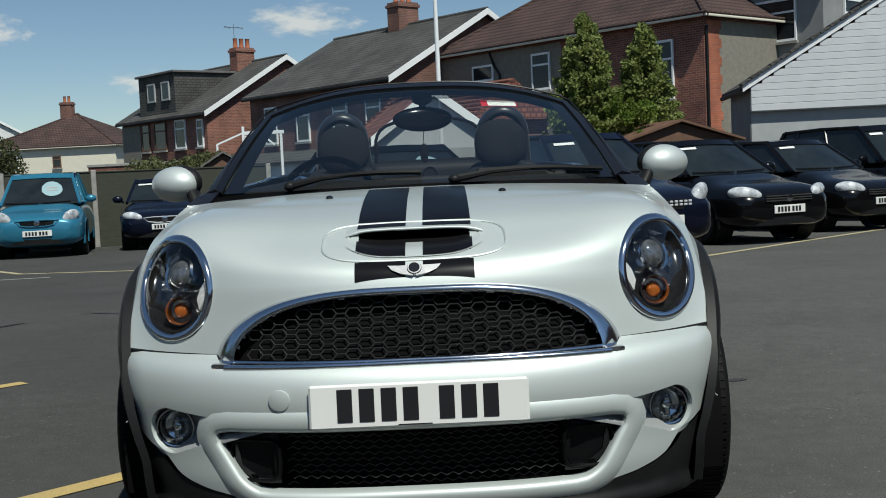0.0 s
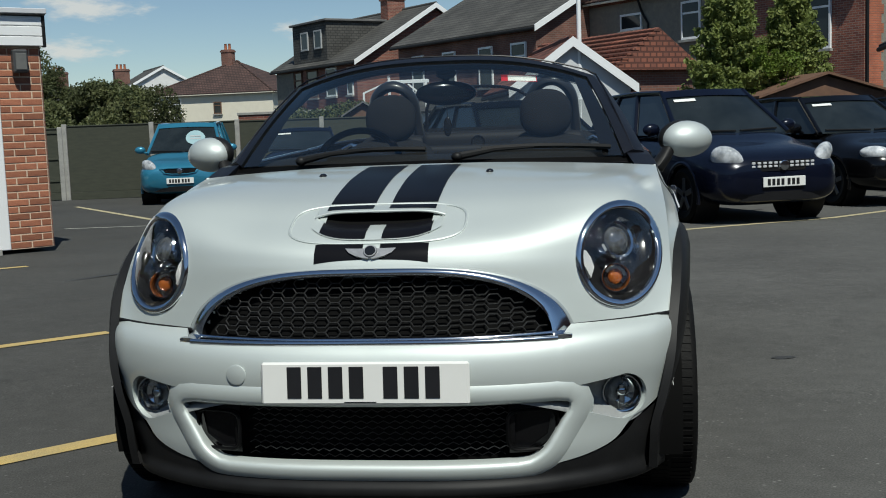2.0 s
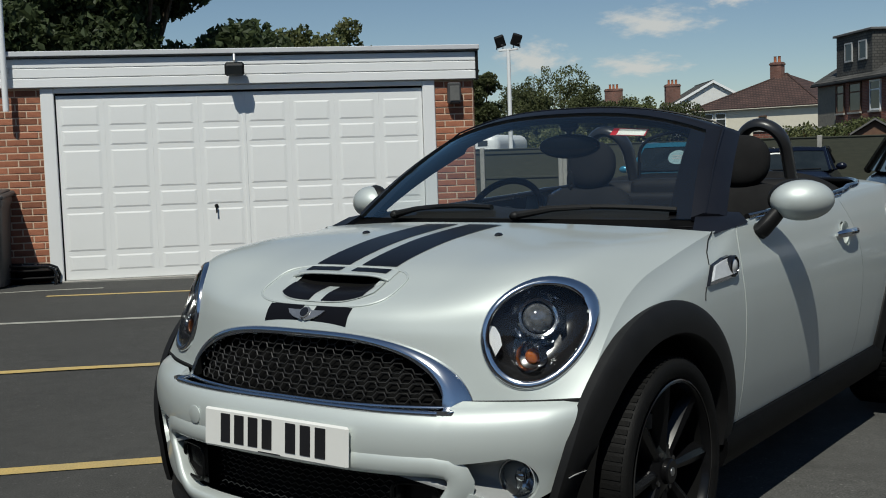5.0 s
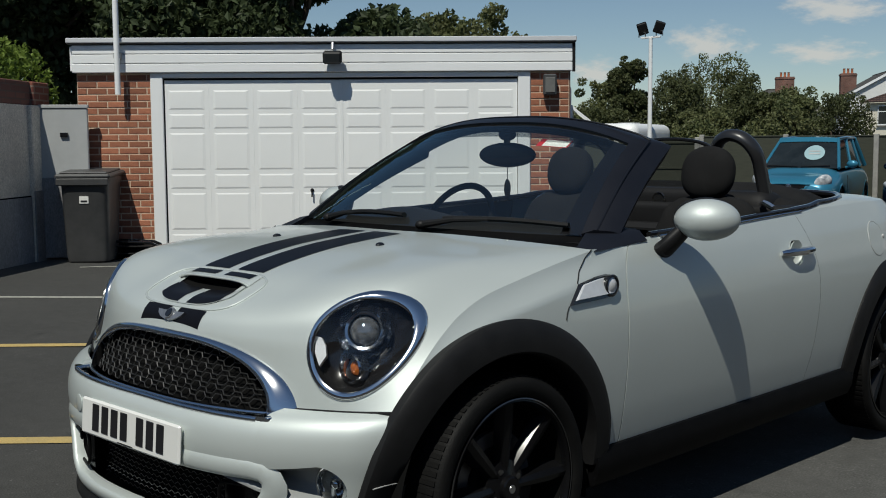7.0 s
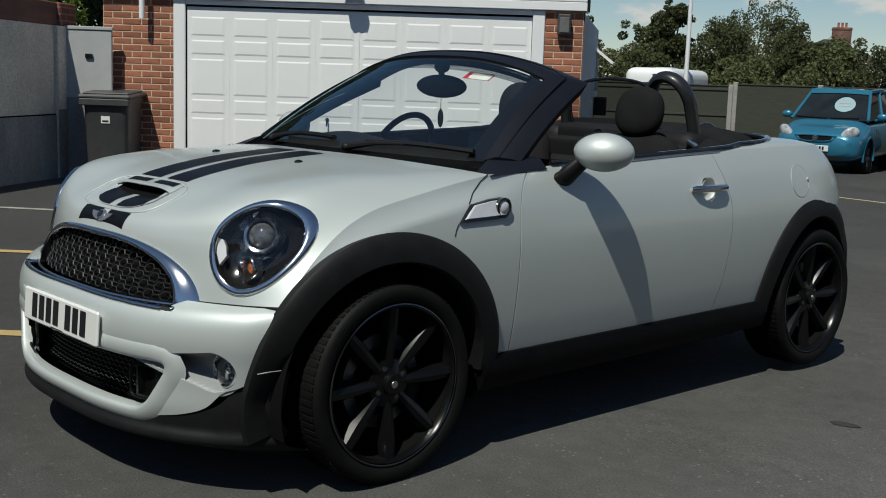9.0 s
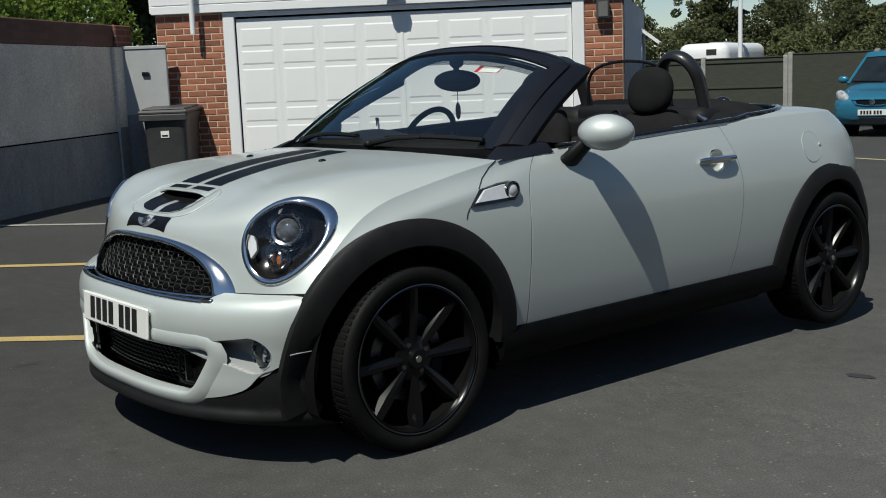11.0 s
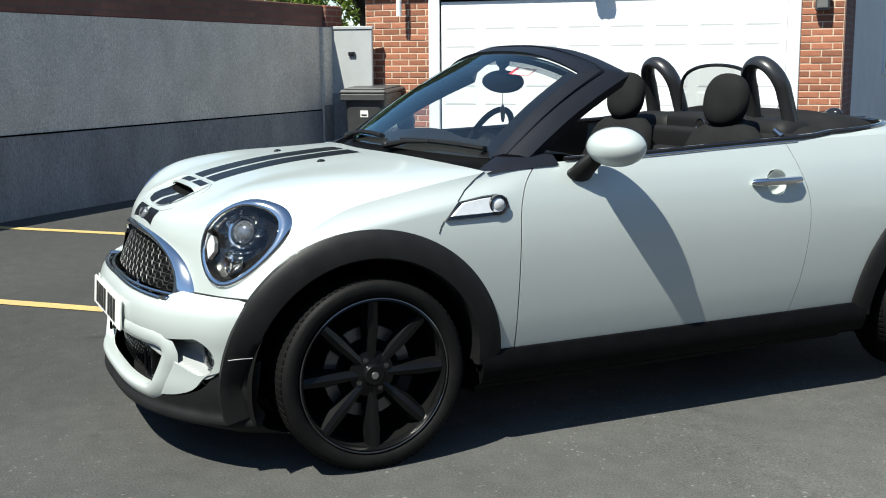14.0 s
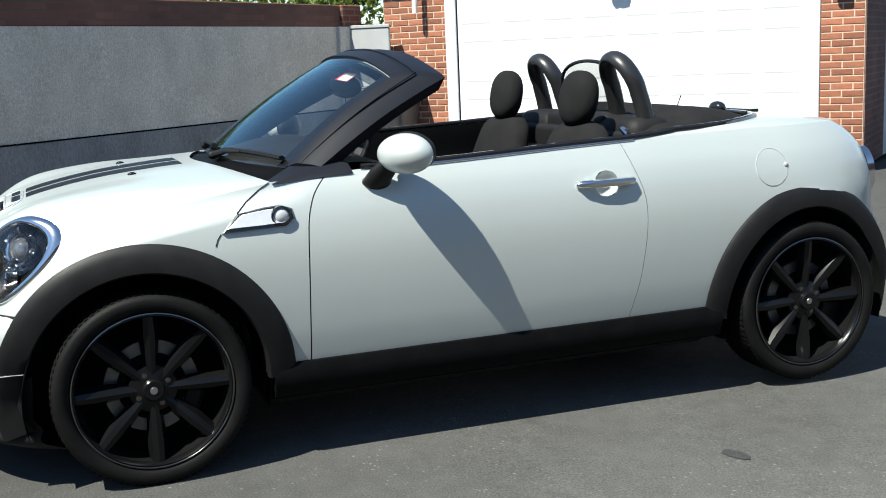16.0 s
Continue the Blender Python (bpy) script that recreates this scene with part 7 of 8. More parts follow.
def build_tail():
    for sg in (1, -1):
        nu, nv = 84, 40
        s = Shape()
        grid = []
        for j in range(nv + 1):
            for i in range(nu + 1):
                a = i / nu
                z = 0.336 + (tail_top(a) - 0.336) * j / nv
                x, y = rear_at(a, z)
                grid.append(Vector((sg * x, y, z)))
        R = 0.432

        def dist(p):
            return math.hypot(p.y - REAR_AXLE, p.z - HUB_Z) - R if abs(p.x) > 0.6 else 1
        ins = [dist(p) < 0 for p in grid]
        for k, p in enumerate(grid):
            if ins[k] and dist(p) > -0.03:
                d = Vector((0, p.y - REAR_AXLE, p.z - HUB_Z)).normalized()
                p += d * -dist(p)
        s.v = [tuple(p) for p in grid]
        for j in range(nv):
            for i in range(nu):
                q = [j * (nu + 1) + i, j * (nu + 1) + i + 1, (j + 1) * (nu + 1) + i + 1, (j + 1) * (nu + 1) + i]
                if sum(ins[k] for k in q) < 3:
                    s.f.append(tuple(q))
        qt = mini("rear_quarter", s, PAINT, None, "pearl white rear quarter and tail", 45)
        if sg > 0:
            def skin(y, z):
                lo, hi = 0.0, 0.75
                for _ in range(24):
                    mid = (lo + hi) / 2
                    if rear_at(mid, z)[1] < y:
                        lo = mid
                    else:
                        hi = mid
                return rear_at(lo, z)[0]
            def flap(u, v):
                a, r = 2 * math.pi * u, 0.068 * v
                y, z = 5.588 + r * math.cos(a), 0.84 + r * math.sin(a)
                return (skin(y, z) + 0.0015, y, z)
            mini("fuel_flap", Shape().grid(flap, 40, 6), PAINT, qt, "round white fuel flap", 60)
            seam = [(skin(5.588 + 0.0695 * math.cos(a), 0.84 + 0.0695 * math.sin(a)) + 0.0005, 5.588 + 0.0695 * math.cos(a), 0.84 + 0.0695 * math.sin(a)) for a in (2 * math.pi * k / 48 for k in range(48))]
            mini("flap_seam", Shape().tube(seam, 0.0013, 5, closed=True), GREY_TRIM, qt)
            mini("flap_catch", Shape().ball((skin(5.652, 0.845) + 0.002, 5.652, 0.845), (0.005, 0.01, 0.01), 10, 6), GREY_TRIM, qt)
        # tail lamp
        lm = Matrix.Translation((sg * 0.52, 6.25, 0.76)) @ Vector((sg * 0.06, 1, 0.1)).normalized().to_track_quat("Z", "Y").to_matrix().to_4x4()
        tl = mini("tail_lamp", Shape().lathe([(0.088, -0.02), (0.088, 0.012), (0.078, 0.018), (0.07, 0.012)], 28, lm @ Matrix.Diagonal((0.8, 1.15, 1, 1))), CHROME, qt, "red tail lamp in a chrome ring")
        mini("red_lens", Shape().lathe([(0.075, 0.008), (0.05, 0.02), (0.0, 0.026)], 24, lm @ Matrix.Diagonal((0.8, 1.15, 1, 1))), RED, tl)
    # rear deck round the cockpit
    def deck(u, v):
        side = 1 if u < 0.5 else -1
        s = 2 * u if u < 0.5 else 2 - 2 * u
        zt = tail_top(s)
        xo, yo = rear_at(s, zt)
        if s < 0.3:
            y0 = curve_at(Y_R, zt) + 0.0005
            xi, yi = 0.738 - 0.020 * (s / 0.3) ** 2, y0 + (5.22 - y0) * s / 0.3
        else:
            a = (s - 0.3) / 0.7 * math.pi / 2
            xi, yi = 0.718 * max(0.0, math.cos(a)) ** (2 / 2.7), 5.22 + 0.60 * math.sin(a) ** (2 / 2.4)
        crown = 0.028 * math.sin(math.pi * min(1.0, v * 1.1) * 0.5) * min(1.0, max(0.0, s - 0.2) * 2.5)
        z = zt + crown * (1 - 0.15 * v) + 0.004 * v
        return (side * (xo + (xi - xo) * v), yo + (yi - yo) * v, z)
    d = mini("boot_lid", Shape().grid(deck, 120, 14), PAINT, None, "white rear deck behind the seats", 50)
    rim = [deck(i / 120, 1.0) for i in range(121)]
    mini("deck_seal", Shape().tube([(x, y, z + 0.002) for x, y, z in rim], 0.012, 8), GLOSS_BLACK, d, "dark cockpit rim seal")
    strip = [Vector(deck(i / 120, 0.955)) + Vector((0, 0, 0.004)) for i in range(6, 115)]
    mini("rim_strip", Shape().tube(strip, 0.006, 8), SATIN, d, "thin bright rim strip")
    mini("brake_lamp", Shape().box((-0.14, 5.96, 1.000), (0.14, 6.01, 1.016), 0.004), GLOSS_BLACK, d, "dark high brake lamp")
    # rear bumper lower part and plate
    def rb(u, v):
        s = 0.45 + 0.55 * (1 - abs(2 * u - 1))
        z = 0.19 + 0.15 * v
        x, y = rear_at(s, max(0.3, z))
        return (math.copysign(x, 2 * u - 1), y - 0.05 * (1 - v) ** 2 + 0.004, z)
    mini("rear_valance", Shape().grid(rb, 60, 6), BLACK_PLASTIC, None, "black rear valance")
    for x in (-0.08, 0.08):
        mini("exhaust_tip", Shape().lathe([(0.036, 0), (0.04, 0.0), (0.04, 0.12), (0.034, 0.12)], 20, pose(x, 6.33, 0.24, 90)), CHROME, None)
    pl = mini("rear_plate", Shape().box((-0.26, 6.336, 0.44), (0.26, 6.346, 0.55), 0.004), YELLOW, None, "yellow rear number plate")
    x = -0.2
    for i in range(7):
        mini("plate_bar", Shape().box((x, 6.3462, 0.455), (x + 0.036, 6.348, 0.535)), PLATE_BLACK, pl, smooth=0)
        x += 0.056


build_tail()


# wheel arches, sills, wheel housings
def arch(cy, r0, r1, a0, a1):
    n = 56
    prof = [(r0, -0.09), (r0, 0.012), (r0 + 0.006, 0.02), (r0 + 0.03, 0.022), (r1 - 0.03, 0.019), (r1 - 0.008, 0.012), (r1, 0.004), (r1, -0.02)]
    for sg in (1, -1):
        vs = []
        for i in range(n + 1):
            a = radians(a0 + (a1 - a0) * i / n)
            for r, o in prof:
                y, z = cy + r * math.cos(a), HUB_Z + r * math.sin(a)
                x = side_x(min(max(y, 2.87), 6.12), max(z, 0.3)) if z > 0.3 else side_x(min(max(y, 2.87), 6.12), 0.3) - 0.05 * (0.3 - z)
                k = 1 - 0.65 * min(1.0, max(0.0, (math.degrees(a) - 140) / 40)) if cy < 4 else 1.0
                x -= 0.014 * min(1.0, max(0.0, (math.degrees(a) - 158) / 22)) if cy < 4 else 0.0
                vs.append((sg * (x + (o * k if o > 0 else o)), y, z))
        m = len(prof)
        fs = [(i * m + j, i * m + j + 1, (i + 1) * m + j + 1, (i + 1) * m + j) for i in range(n) for j in range(m - 1)]
        fs += [tuple(range(m)), tuple(n * m + j for j in range(m))]
        mini("wheel_arch", Shape().add(vs, fs), BLACK_PLASTIC, None, "matt black plastic wheel arch", 40)
        # housing coloured near-black, so its shade does not depend on the light
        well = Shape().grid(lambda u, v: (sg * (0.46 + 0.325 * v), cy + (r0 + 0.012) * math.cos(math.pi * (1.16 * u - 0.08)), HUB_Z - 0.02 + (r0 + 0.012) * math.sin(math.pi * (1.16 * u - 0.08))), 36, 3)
        mini("wheel_well", well, SHADE_BLACK, None, "dark wheel housing", 60)


for sg in (1, -1):
    line = [(sg * (side_x(max(y, 2.87), 0.40) + 0.0055), y, 0.398) for y in (2.825, 2.85, 2.875, 2.90)]
    mini("flare_seam", Shape().tube(line, 0.0016, 6), GREY_TRIM, None, "thin pale seam across the flare")
arch(FRONT_AXLE, 0.372, 0.464, -2, 196)
arch(REAR_AXLE, 0.365, 0.458, -14, 184)
for sg in (1, -1):
    sec = [(0.74, 0.20), (0.80, 0.225), (0.818, 0.265), (0.820, 0.30), (0.806, 0.334), (0.76, 0.34), (0.70, 0.30)]
    ys = [3.66 + 1.70 * i / 12 for i in range(13)]
    vs = [(sg * x, y, z) for y in ys for x, z in sec]
    m = len(sec)
    fs = [(i * m + j, i * m + (j + 1) % m, (i + 1) * m + (j + 1) % m, (i + 1) * m + j) for i in range(12) for j in range(m)] + [tuple(range(m)), tuple(12 * m + j for j in range(m))]
    mini("sill", Shape().add(vs, fs), SILL_BLACK, None, "matt black sill cover", 30)
for a, b in (((-0.70, 3.64, 0.17), (0.70, 5.36, 0.30)), ((-0.46, 2.88, 0.165), (0.46, 3.635, 0.70)), ((-0.46, 5.365, 0.2), (0.46, 6.15, 0.80))):
    mini("underbody", Shape().box(a, b, 0.03), DARK_INTERIOR, None, "dark floor pan")


RIM_EDGE = material("dark_satin_rim", (0.15, 0.15, 0.15), (0.12, 0.12, 0.12), rough=0.16, metal=0.9)


def wheel(x, y, sg):
    """A road wheel, built about its hub; sg: side that faces out."""
    mt = Matrix.Translation((x, y, HUB_Z)) @ pose(0, 0, 0, 0, 90 * sg, 0)
    t = Shape().lathe([(0.247, 0.075), (0.254, 0.092), (0.270, 0.100), (0.290, 0.101), (0.301, 0.095), (0.3075, 0.082), (0.3085, 0.0), (0.3075, -0.082), (0.298, -0.1), (0.25, -0.1)], 64, mt)
    tyre_ob = mini("wheel", t, RUBBER, None, "black alloy road wheel with low-profile tyre", 60)
    tread = Shape()
    for i in range(84):
        a = 2 * math.pi * i / 84
        for k, w in ((-0.055, 0.03), (0.0, 0.022), (0.058, 0.028)):
            tread.box((0.3065, -0.0065, k - w), (0.3095, 0.0065, k + w), 0.0, mt @ pose(0, 0, 0, 0, 0, math.degrees(a + k * 0.6)))
    mini("tread", tread, RUBBER, tyre_ob, "tread blocks", 0, False)
    rim = mini("rim", Shape().lathe([(0.249, 0.076), (0.247, 0.092), (0.241, 0.094), (0.236, 0.086), (0.233, 0.07)], 64, mt), ALLOY, tyre_ob, "gloss black alloy rim", 50)
    # barrel painted near-black for the shade behind the spokes
    mini("rim_barrel", Shape().lathe([(0.233, 0.07), (0.230, 0.05), (0.224, 0.0), (0.224, -0.08)], 64, mt), SHADE_BLACK, rim, smooth=50)
    mini("rim_edge", Shape().lathe([(0.2505, 0.090), (0.2505, 0.0945), (0.247, 0.0960), (0.2455, 0.0945)], 64, mt), RIM_EDGE, tyre_ob, "thin rim edge", 60)
    mini("hub", Shape().lathe([(0.0, 0.086), (0.03, 0.086), (0.034, 0.082), (0.036, 0.07), (0.075, 0.058), (0.082, 0.03), (0.082, -0.02)], 32, mt), ALLOY, rim)
    mini("hub_badge", Shape().lathe([(0.0, 0.0880), (0.011, 0.0880), (0.012, 0.086)], 20, mt), SATIN, rim, "small silver hub badge")
    for i in range(8):
        a = 2 * math.pi * i / 8
        r = pose(0, 0, 0, 0, 0, math.degrees(a))
        sp = [(0.04, 0.020, 0.064), (0.10, 0.026, 0.070), (0.17, 0.032, 0.076), (0.238, 0.027, 0.082)]
        vs = []
        for rr, w, h in sp:
            vs += [mt @ r @ Vector((rr, -w, h - 0.03)), mt @ r @ Vector((rr, -w * 0.55, h - 0.004)), mt @ r @ Vector((rr, 0, h + 0.002)), mt @ r @ Vector((rr, w * 0.55, h - 0.004)), mt @ r @ Vector((rr, w, h - 0.03))]
        fs = [(5 * i2 + j, 5 * i2 + j + 1, 5 * i2 + j + 6, 5 * i2 + j + 5) for i2 in range(3) for j in range(4)]
        mini("spoke", Shape().add(vs, fs), ALLOY, rim, smooth=40)
    for i in range(4):
        a = 2 * math.pi * (i + 0.3) / 4
        mini("wheel_bolt", Shape().lathe([(0.009, 0.05), (0.009, 0.064), (0.0, 0.066)], 8, mt @ pose(0.052 * math.cos(a), 0.052 * math.sin(a), 0.004)), RIM_EDGE, rim)
    mini("brake_disc", Shape().lathe([(0.108, 0.018), (0.148, 0.018), (0.148, 0.0), (0.108, 0.0)], 40, mt), DISC_STEEL, tyre_ob, "grey brake disc")
    # bell, and the plate behind the wheel, carry painted shade as well
    mini("disc_bell", Shape().lathe([(0.0, 0.026), (0.106, 0.026), (0.109, 0.0)], 32, mt), SHADE_BLACK, tyre_ob, "black disc bell")
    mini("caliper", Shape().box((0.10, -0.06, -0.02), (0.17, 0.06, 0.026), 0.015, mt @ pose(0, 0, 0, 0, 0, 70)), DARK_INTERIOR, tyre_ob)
    mini("wheel_back", Shape().lathe([(0.224, -0.03), (0.16, -0.035), (0.0, -0.035)], 32, mt), SHADE_BLACK, tyre_ob)


for sg in (1, -1):
    wheel(sg * 0.731, FRONT_AXLE + 0.006, sg)
    wheel(sg * 0.730, REAR_AXLE, sg)


# windscreen and its frame
def screen_at(u, v):
    """u from -1 to 1 across, v from 0 (base) to 1 (top)."""
    a = abs(u)
    base = Vector((0.665 * u, 3.625 + 0.150 * a ** 2.2, 0.968 - 0.011 * a * a))
    top = Vector((0.545 * u, 4.155 + 0.035 * a * a, 1.312 - 0.080 * a ** 2.6))
    p = base.lerp(top, v)
    bulge = 0.022 * math.sin(math.pi * v) * (1 - 0.3 * a)
    return p + Vector((0, -0.5, 0.85)) * bulge


def build_screen():
    # A-pillars and header as one swept black frame
    s = Shape()
    ring = []
    n = 20
    for i in range(n + 1):
        v = i / n
        ring.append((-1.0, v))
    for i in range(1, 40):
        ring.append((-1 + 2 * i / 40, 1.0))
    for i in range(n, -1, -1):
        ring.append((1.0, i / n))
    vs = []
    m = 6
    for u, v in ring:
        p = screen_at(u, v)
        a = abs(u)
        # how far the frame reaches outwards and rearwards from the glass edge
        up = v if a > 0.999 else 1.0
        side = Vector((math.copysign(1, u) if a > 0.999 else u ** 3, 0, 0))
        if a > 0.999:
            out = side * (0.075 - 0.025 * v) + Vector((0, 0.095 + 0.085 * v, 0.004 - 0.008 * v))
            th = Vector((0, 0.03, -0.045))
        else:
            k = a ** 4
            out = side * 0.052 * k + Vector((0, 0.17 + 0.015 * k, 0.020 * (1 - k) - 0.004 * k))
            th = Vector((0, 0.0, -0.035))
        nrm = Vector((0, -0.5, 0.85)) * 0.012
        vs += [p - nrm * 0.3, p + nrm * 0.6, p + out * 0.35 + nrm * 1.2 + Vector((0, 0, 0.004)), p + out * 0.8 + nrm * 0.9, p + out, p + out * 0.72 + th]
    k = len(ring)
    fs = [(i * m + j, i * m + (j + 1) % m, (i + 1) * m + (j + 1) % m, (i + 1) * m + j) for i in range(k - 1) for j in range(m)]
    fs += [tuple(range(m)), tuple((k - 1) * m + j for j in range(m))]
    fr = mini("windscreen_frame", s.add(vs, fs), FRAME_NAVY, None, "black windscreen frame", 40)
    seam = []
    for u, v in ring:
        p = screen_at(u, v)
        reach = Vector((math.copysign(0.032, u), 0.045 + 0.040 * v, 0.0)) if abs(u) > 0.999 else Vector((0.026 * u ** 5, 0.08, 0.010))
        seam.append(p + reach + Vector((0, -0.009, 0.0165)))
    mini("frame_seam", Shape().tube(seam, 0.0035, 6), FRAME_NAVY, fr, "thin raised seam")
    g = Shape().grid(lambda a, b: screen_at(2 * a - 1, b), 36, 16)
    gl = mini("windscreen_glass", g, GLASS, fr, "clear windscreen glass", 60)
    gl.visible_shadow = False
    # dark band behind the base of the glass, latches on the header
    band = Shape().grid(lambda a, b: screen_at((2 * a - 1) * 0.985, 0.86 + 0.125 * b) + Vector((0, 0.004, -0.006)), 30, 2)
    mini("sun_band", band, SMOKE, fr, "dark tinted top band")
    for nm, fn in (("side", 1), ("side", -1), ("top", 0)):
        edge = Shape().grid((lambda a, b, fn=fn: screen_at(fn * (0.90 + 0.095 * a), 0.02 + 0.97 * b) + Vector((0, 0.003, -0.005))) if fn else (lambda a, b: screen_at((2 * a - 1) * 0.985, 0.915 + 0.08 * b) + Vector((0, 0.0045, -0.0065))), 4 if fn else 30, 24 if fn else 2)
        mini("glass_border", edge, STRIPE, fr, "black border printed on the glass", 60)
    # cowl below the glass
    def cowl(u, v):
        x = (2 * u - 1) * 0.70
        b = bonnet_at(max(-0.76, min(0.76, x)), 1.0)
        t = screen_at(max(-1, min(1, x / 0.668)), 0.0)
        a = Vector((x, b.y + 0.006, b.z - 0.012))
        return a.lerp(Vector((x, t.y + 0.02, t.z - 0.004)), v) + Vector((0, 0, -0.012 * math.sin(math.pi * v)))
    mini("cowl", Shape().grid(cowl, 40, 6), SILL_BLACK, None, "black cowl under the wipers", 60)
    # pillar foot covers
    for sg in (1, -1):
        vs = [(sg * 0.70, 3.70, 0.925), (sg * 0.773, 3.70, 0.920), (sg * 0.772, 3.97, 0.936), (sg * 0.66, 3.93, 0.95), (sg * 0.675, 3.78, 0.965), (sg * 0.752, 3.80, 0.955), (sg * 0.748, 3.96, 0.968), (sg * 0.668, 3.93, 0.975)]
        mini("pillar_foot", Shape().add(vs, [(0, 1, 5, 4), (1, 2, 6, 5), (2, 3, 7, 6), (3, 0, 4, 7), (4, 5, 6, 7)]), FRAME_NAVY, fr, smooth=50)
    # wipers
    for x0, u1, nm in ((-0.42, 0.02, 0), (0.12, 0.94, 1)):
        piv = Vector((x0, 3.615 + 0.155 * (abs(x0) / 0.668) ** 2.2, 0.975))
        tip = screen_at(u1, 0.06) + Vector((0, -0.010, 0.010))
        mid = screen_at((x0 / 0.668 + u1) / 2, 0.055) + Vector((0, -0.016, 0.014))
        arm = mini("wiper", Shape().tube([piv, piv.lerp(mid, 0.5) + Vector((0, 0, 0.008)), mid], [0.014, 0.009, 0.006], 8), BLACK_PLASTIC, None, "black wiper arm and blade")
        b0 = screen_at(x0 / 0.668 + 0.12, 0.05) + Vector((0, -0.010, 0.010))
        blade = [b0.lerp(tip, t) + Vector((0, -0.012 * math.sin(math.pi * t), 0.008 * math.sin(math.pi * t))) for t in (i / 14 for i in range(15))]
        mini("blade", Shape().tube(blade, 0.008, 6, flat=((0, 0.3, 1), 0.014, 0.009)), BLACK_PLASTIC, arm)
        mini("pivot_cap", Shape().ball(piv, (0.02, 0.02, 0.016), 12, 8), BLACK_PLASTIC, arm)
    # inside mirror, hanging freshener and paper pass
    rv = Vector((0.02, 4.165, 1.198))
    mir = mini("rear_view_mirror", Shape().ball((0, 0, 0), (0.116, 0.03, 0.046), 24, 12, Matrix.Translation(rv) @ pose(0, 0, 0, 8, 0, 16)).tube([rv + Vector((0, 0.0, 0.03)), rv + Vector((0, -0.005, 0.085))], 0.013, 8).ball(rv + Vector((0, 0.0, 0.075)), (0.04, 0.022, 0.024), 16, 10), GLOSS_BLACK, fr, "dark rear-view mirror")
    mini("hanging_cord", Shape().tube([rv + Vector((0, 0, -0.03)), rv + Vector((0, 0, -0.09))], 0.0015, 5), DARK_INTERIOR, mir)
    mini("air_freshener", Shape().ball((0, 0, 0), (0.016, 0.006, 0.037), 14, 10, Matrix.Translation(rv + Vector((0, 0, -0.125)))), GLOSS_BLACK, mir, "dark teardrop air freshener")
    c = screen_at(0.53, 0.85) + Vector((0, 0.01, -0.014))
    d = (screen_at(0.50, 0.95) - screen_at(0.50, 0.8)).normalized()
    o = Vector((0.065, 0.004, -0.004))
    def card(k, h0, h1, dy):
        return [tuple(c + o * a + d * b + Vector((0, dy, 0))) for a, b in ((-k, h0), (k, h0), (k, h1), (-k, h1))]
    mini("windscreen_pass", Shape().add(card(1.0, -0.026, 0.026, 0), [(0, 1, 2, 3)]).add(card(1.0, -0.026, 0.026, 0.002), [(0, 1, 2, 3)]), RED, fr, "red and white paper pass", 0)
    mini("pass_panel", Shape().add([tuple(c + o * a + d * b + Vector((0, -0.002, 0.0))) for a, b in ((-0.62, -0.022), (0.95, -0.022), (0.95, 0.022), (-0.62, 0.022))], [(0, 1, 2, 3)]), WHITE_PLATE, fr, smooth=0)


FRAME_NAVY = material("dark_navy_frame", (0.0075, 0.0085, 0.013), (0.0105, 0.0115, 0.016), scale=6, rough=0.42, spec=0.28)
build_screen()


# door mirrors
def widened(shape, y0, k):
    shape.v = [(x, y0 + (y - y0) * k, z) for x, y, z in shape.v]
    return shape


for sg in (1, -1):
    c = Vector((sg * 0.895, 4.115, 0.998))
    d = Vector((sg * 0.70, 0.50, 0)).normalized()
    rot = Matrix(((d.x, -d.y * 1, 0, 0), (d.y, d.x, 0, 0), (0, 0, 1, 0), (0, 0, 0, 1)))
    vs, fs = [], []
    n, k = 30, 18
    for j in range(k + 1):
        a = math.pi * j / k
        for i in range(n):
            b = 2 * math.pi * i / n
            x, y, z = math.sin(a) * math.cos(b), math.sin(a) * math.sin(b), math.cos(a)
            y = y * 0.078 if (y < 0) == (sg > 0) else y * 0.035
            vs.append(c + rot @ Vector((0.103 * x, y, 0.066 * z)))
    for j in range(k):
        for i in range(n):
            q, w = j * n + i, j * n + (i + 1) % n
            fs.append((q, q + n, w + n, w))
    cap = mini("door_mirror", Shape().add(vs, fs), PAINT, None, "white rounded door mirror on black stalk", 60)
    bk = Vector((0, 1, 0)) if sg > 0 else Vector((0, -1, 0))
    vs = []
    for i in range(28):
        b = 2 * math.pi * i / 28
        vs.append(c + rot @ (Vector((0.092 * math.cos(b), 0, 0.058 * math.sin(b))) + bk * 0.036))
    mini("mirror_glass", Shape().add(vs, [tuple(range(28))]), CHROME, cap, "mirror glass", 0)
    mini("mirror_housing", Shape().ball((0, 0, 0), (0.102, 0.05, 0.066), 28, 16, Matrix.Translation(c + Vector((-sg * 0.013, 0.012, 0.004))) @ rot), BLACK_PLASTIC, cap, "black housing behind the white cap", 60)
    foot = [Vector((sg * 0.762, 4.045, 0.897)), Vector((sg * 0.790, 4.050, 0.906)), Vector((sg * 0.816, 4.06, 0.940)), Vector((sg * 0.840, 4.08, 0.980))]
    mini("mirror_stalk", widened(Shape().tube(foot, [0.024, 0.027, 0.025, 0.022], 16), 4.06, 1.75).ball((sg * 0.776, 4.048, 0.900), (0.027, 0.05, 0.030), 16, 10), BLACK_PLASTIC, cap, "black mirror stalk")


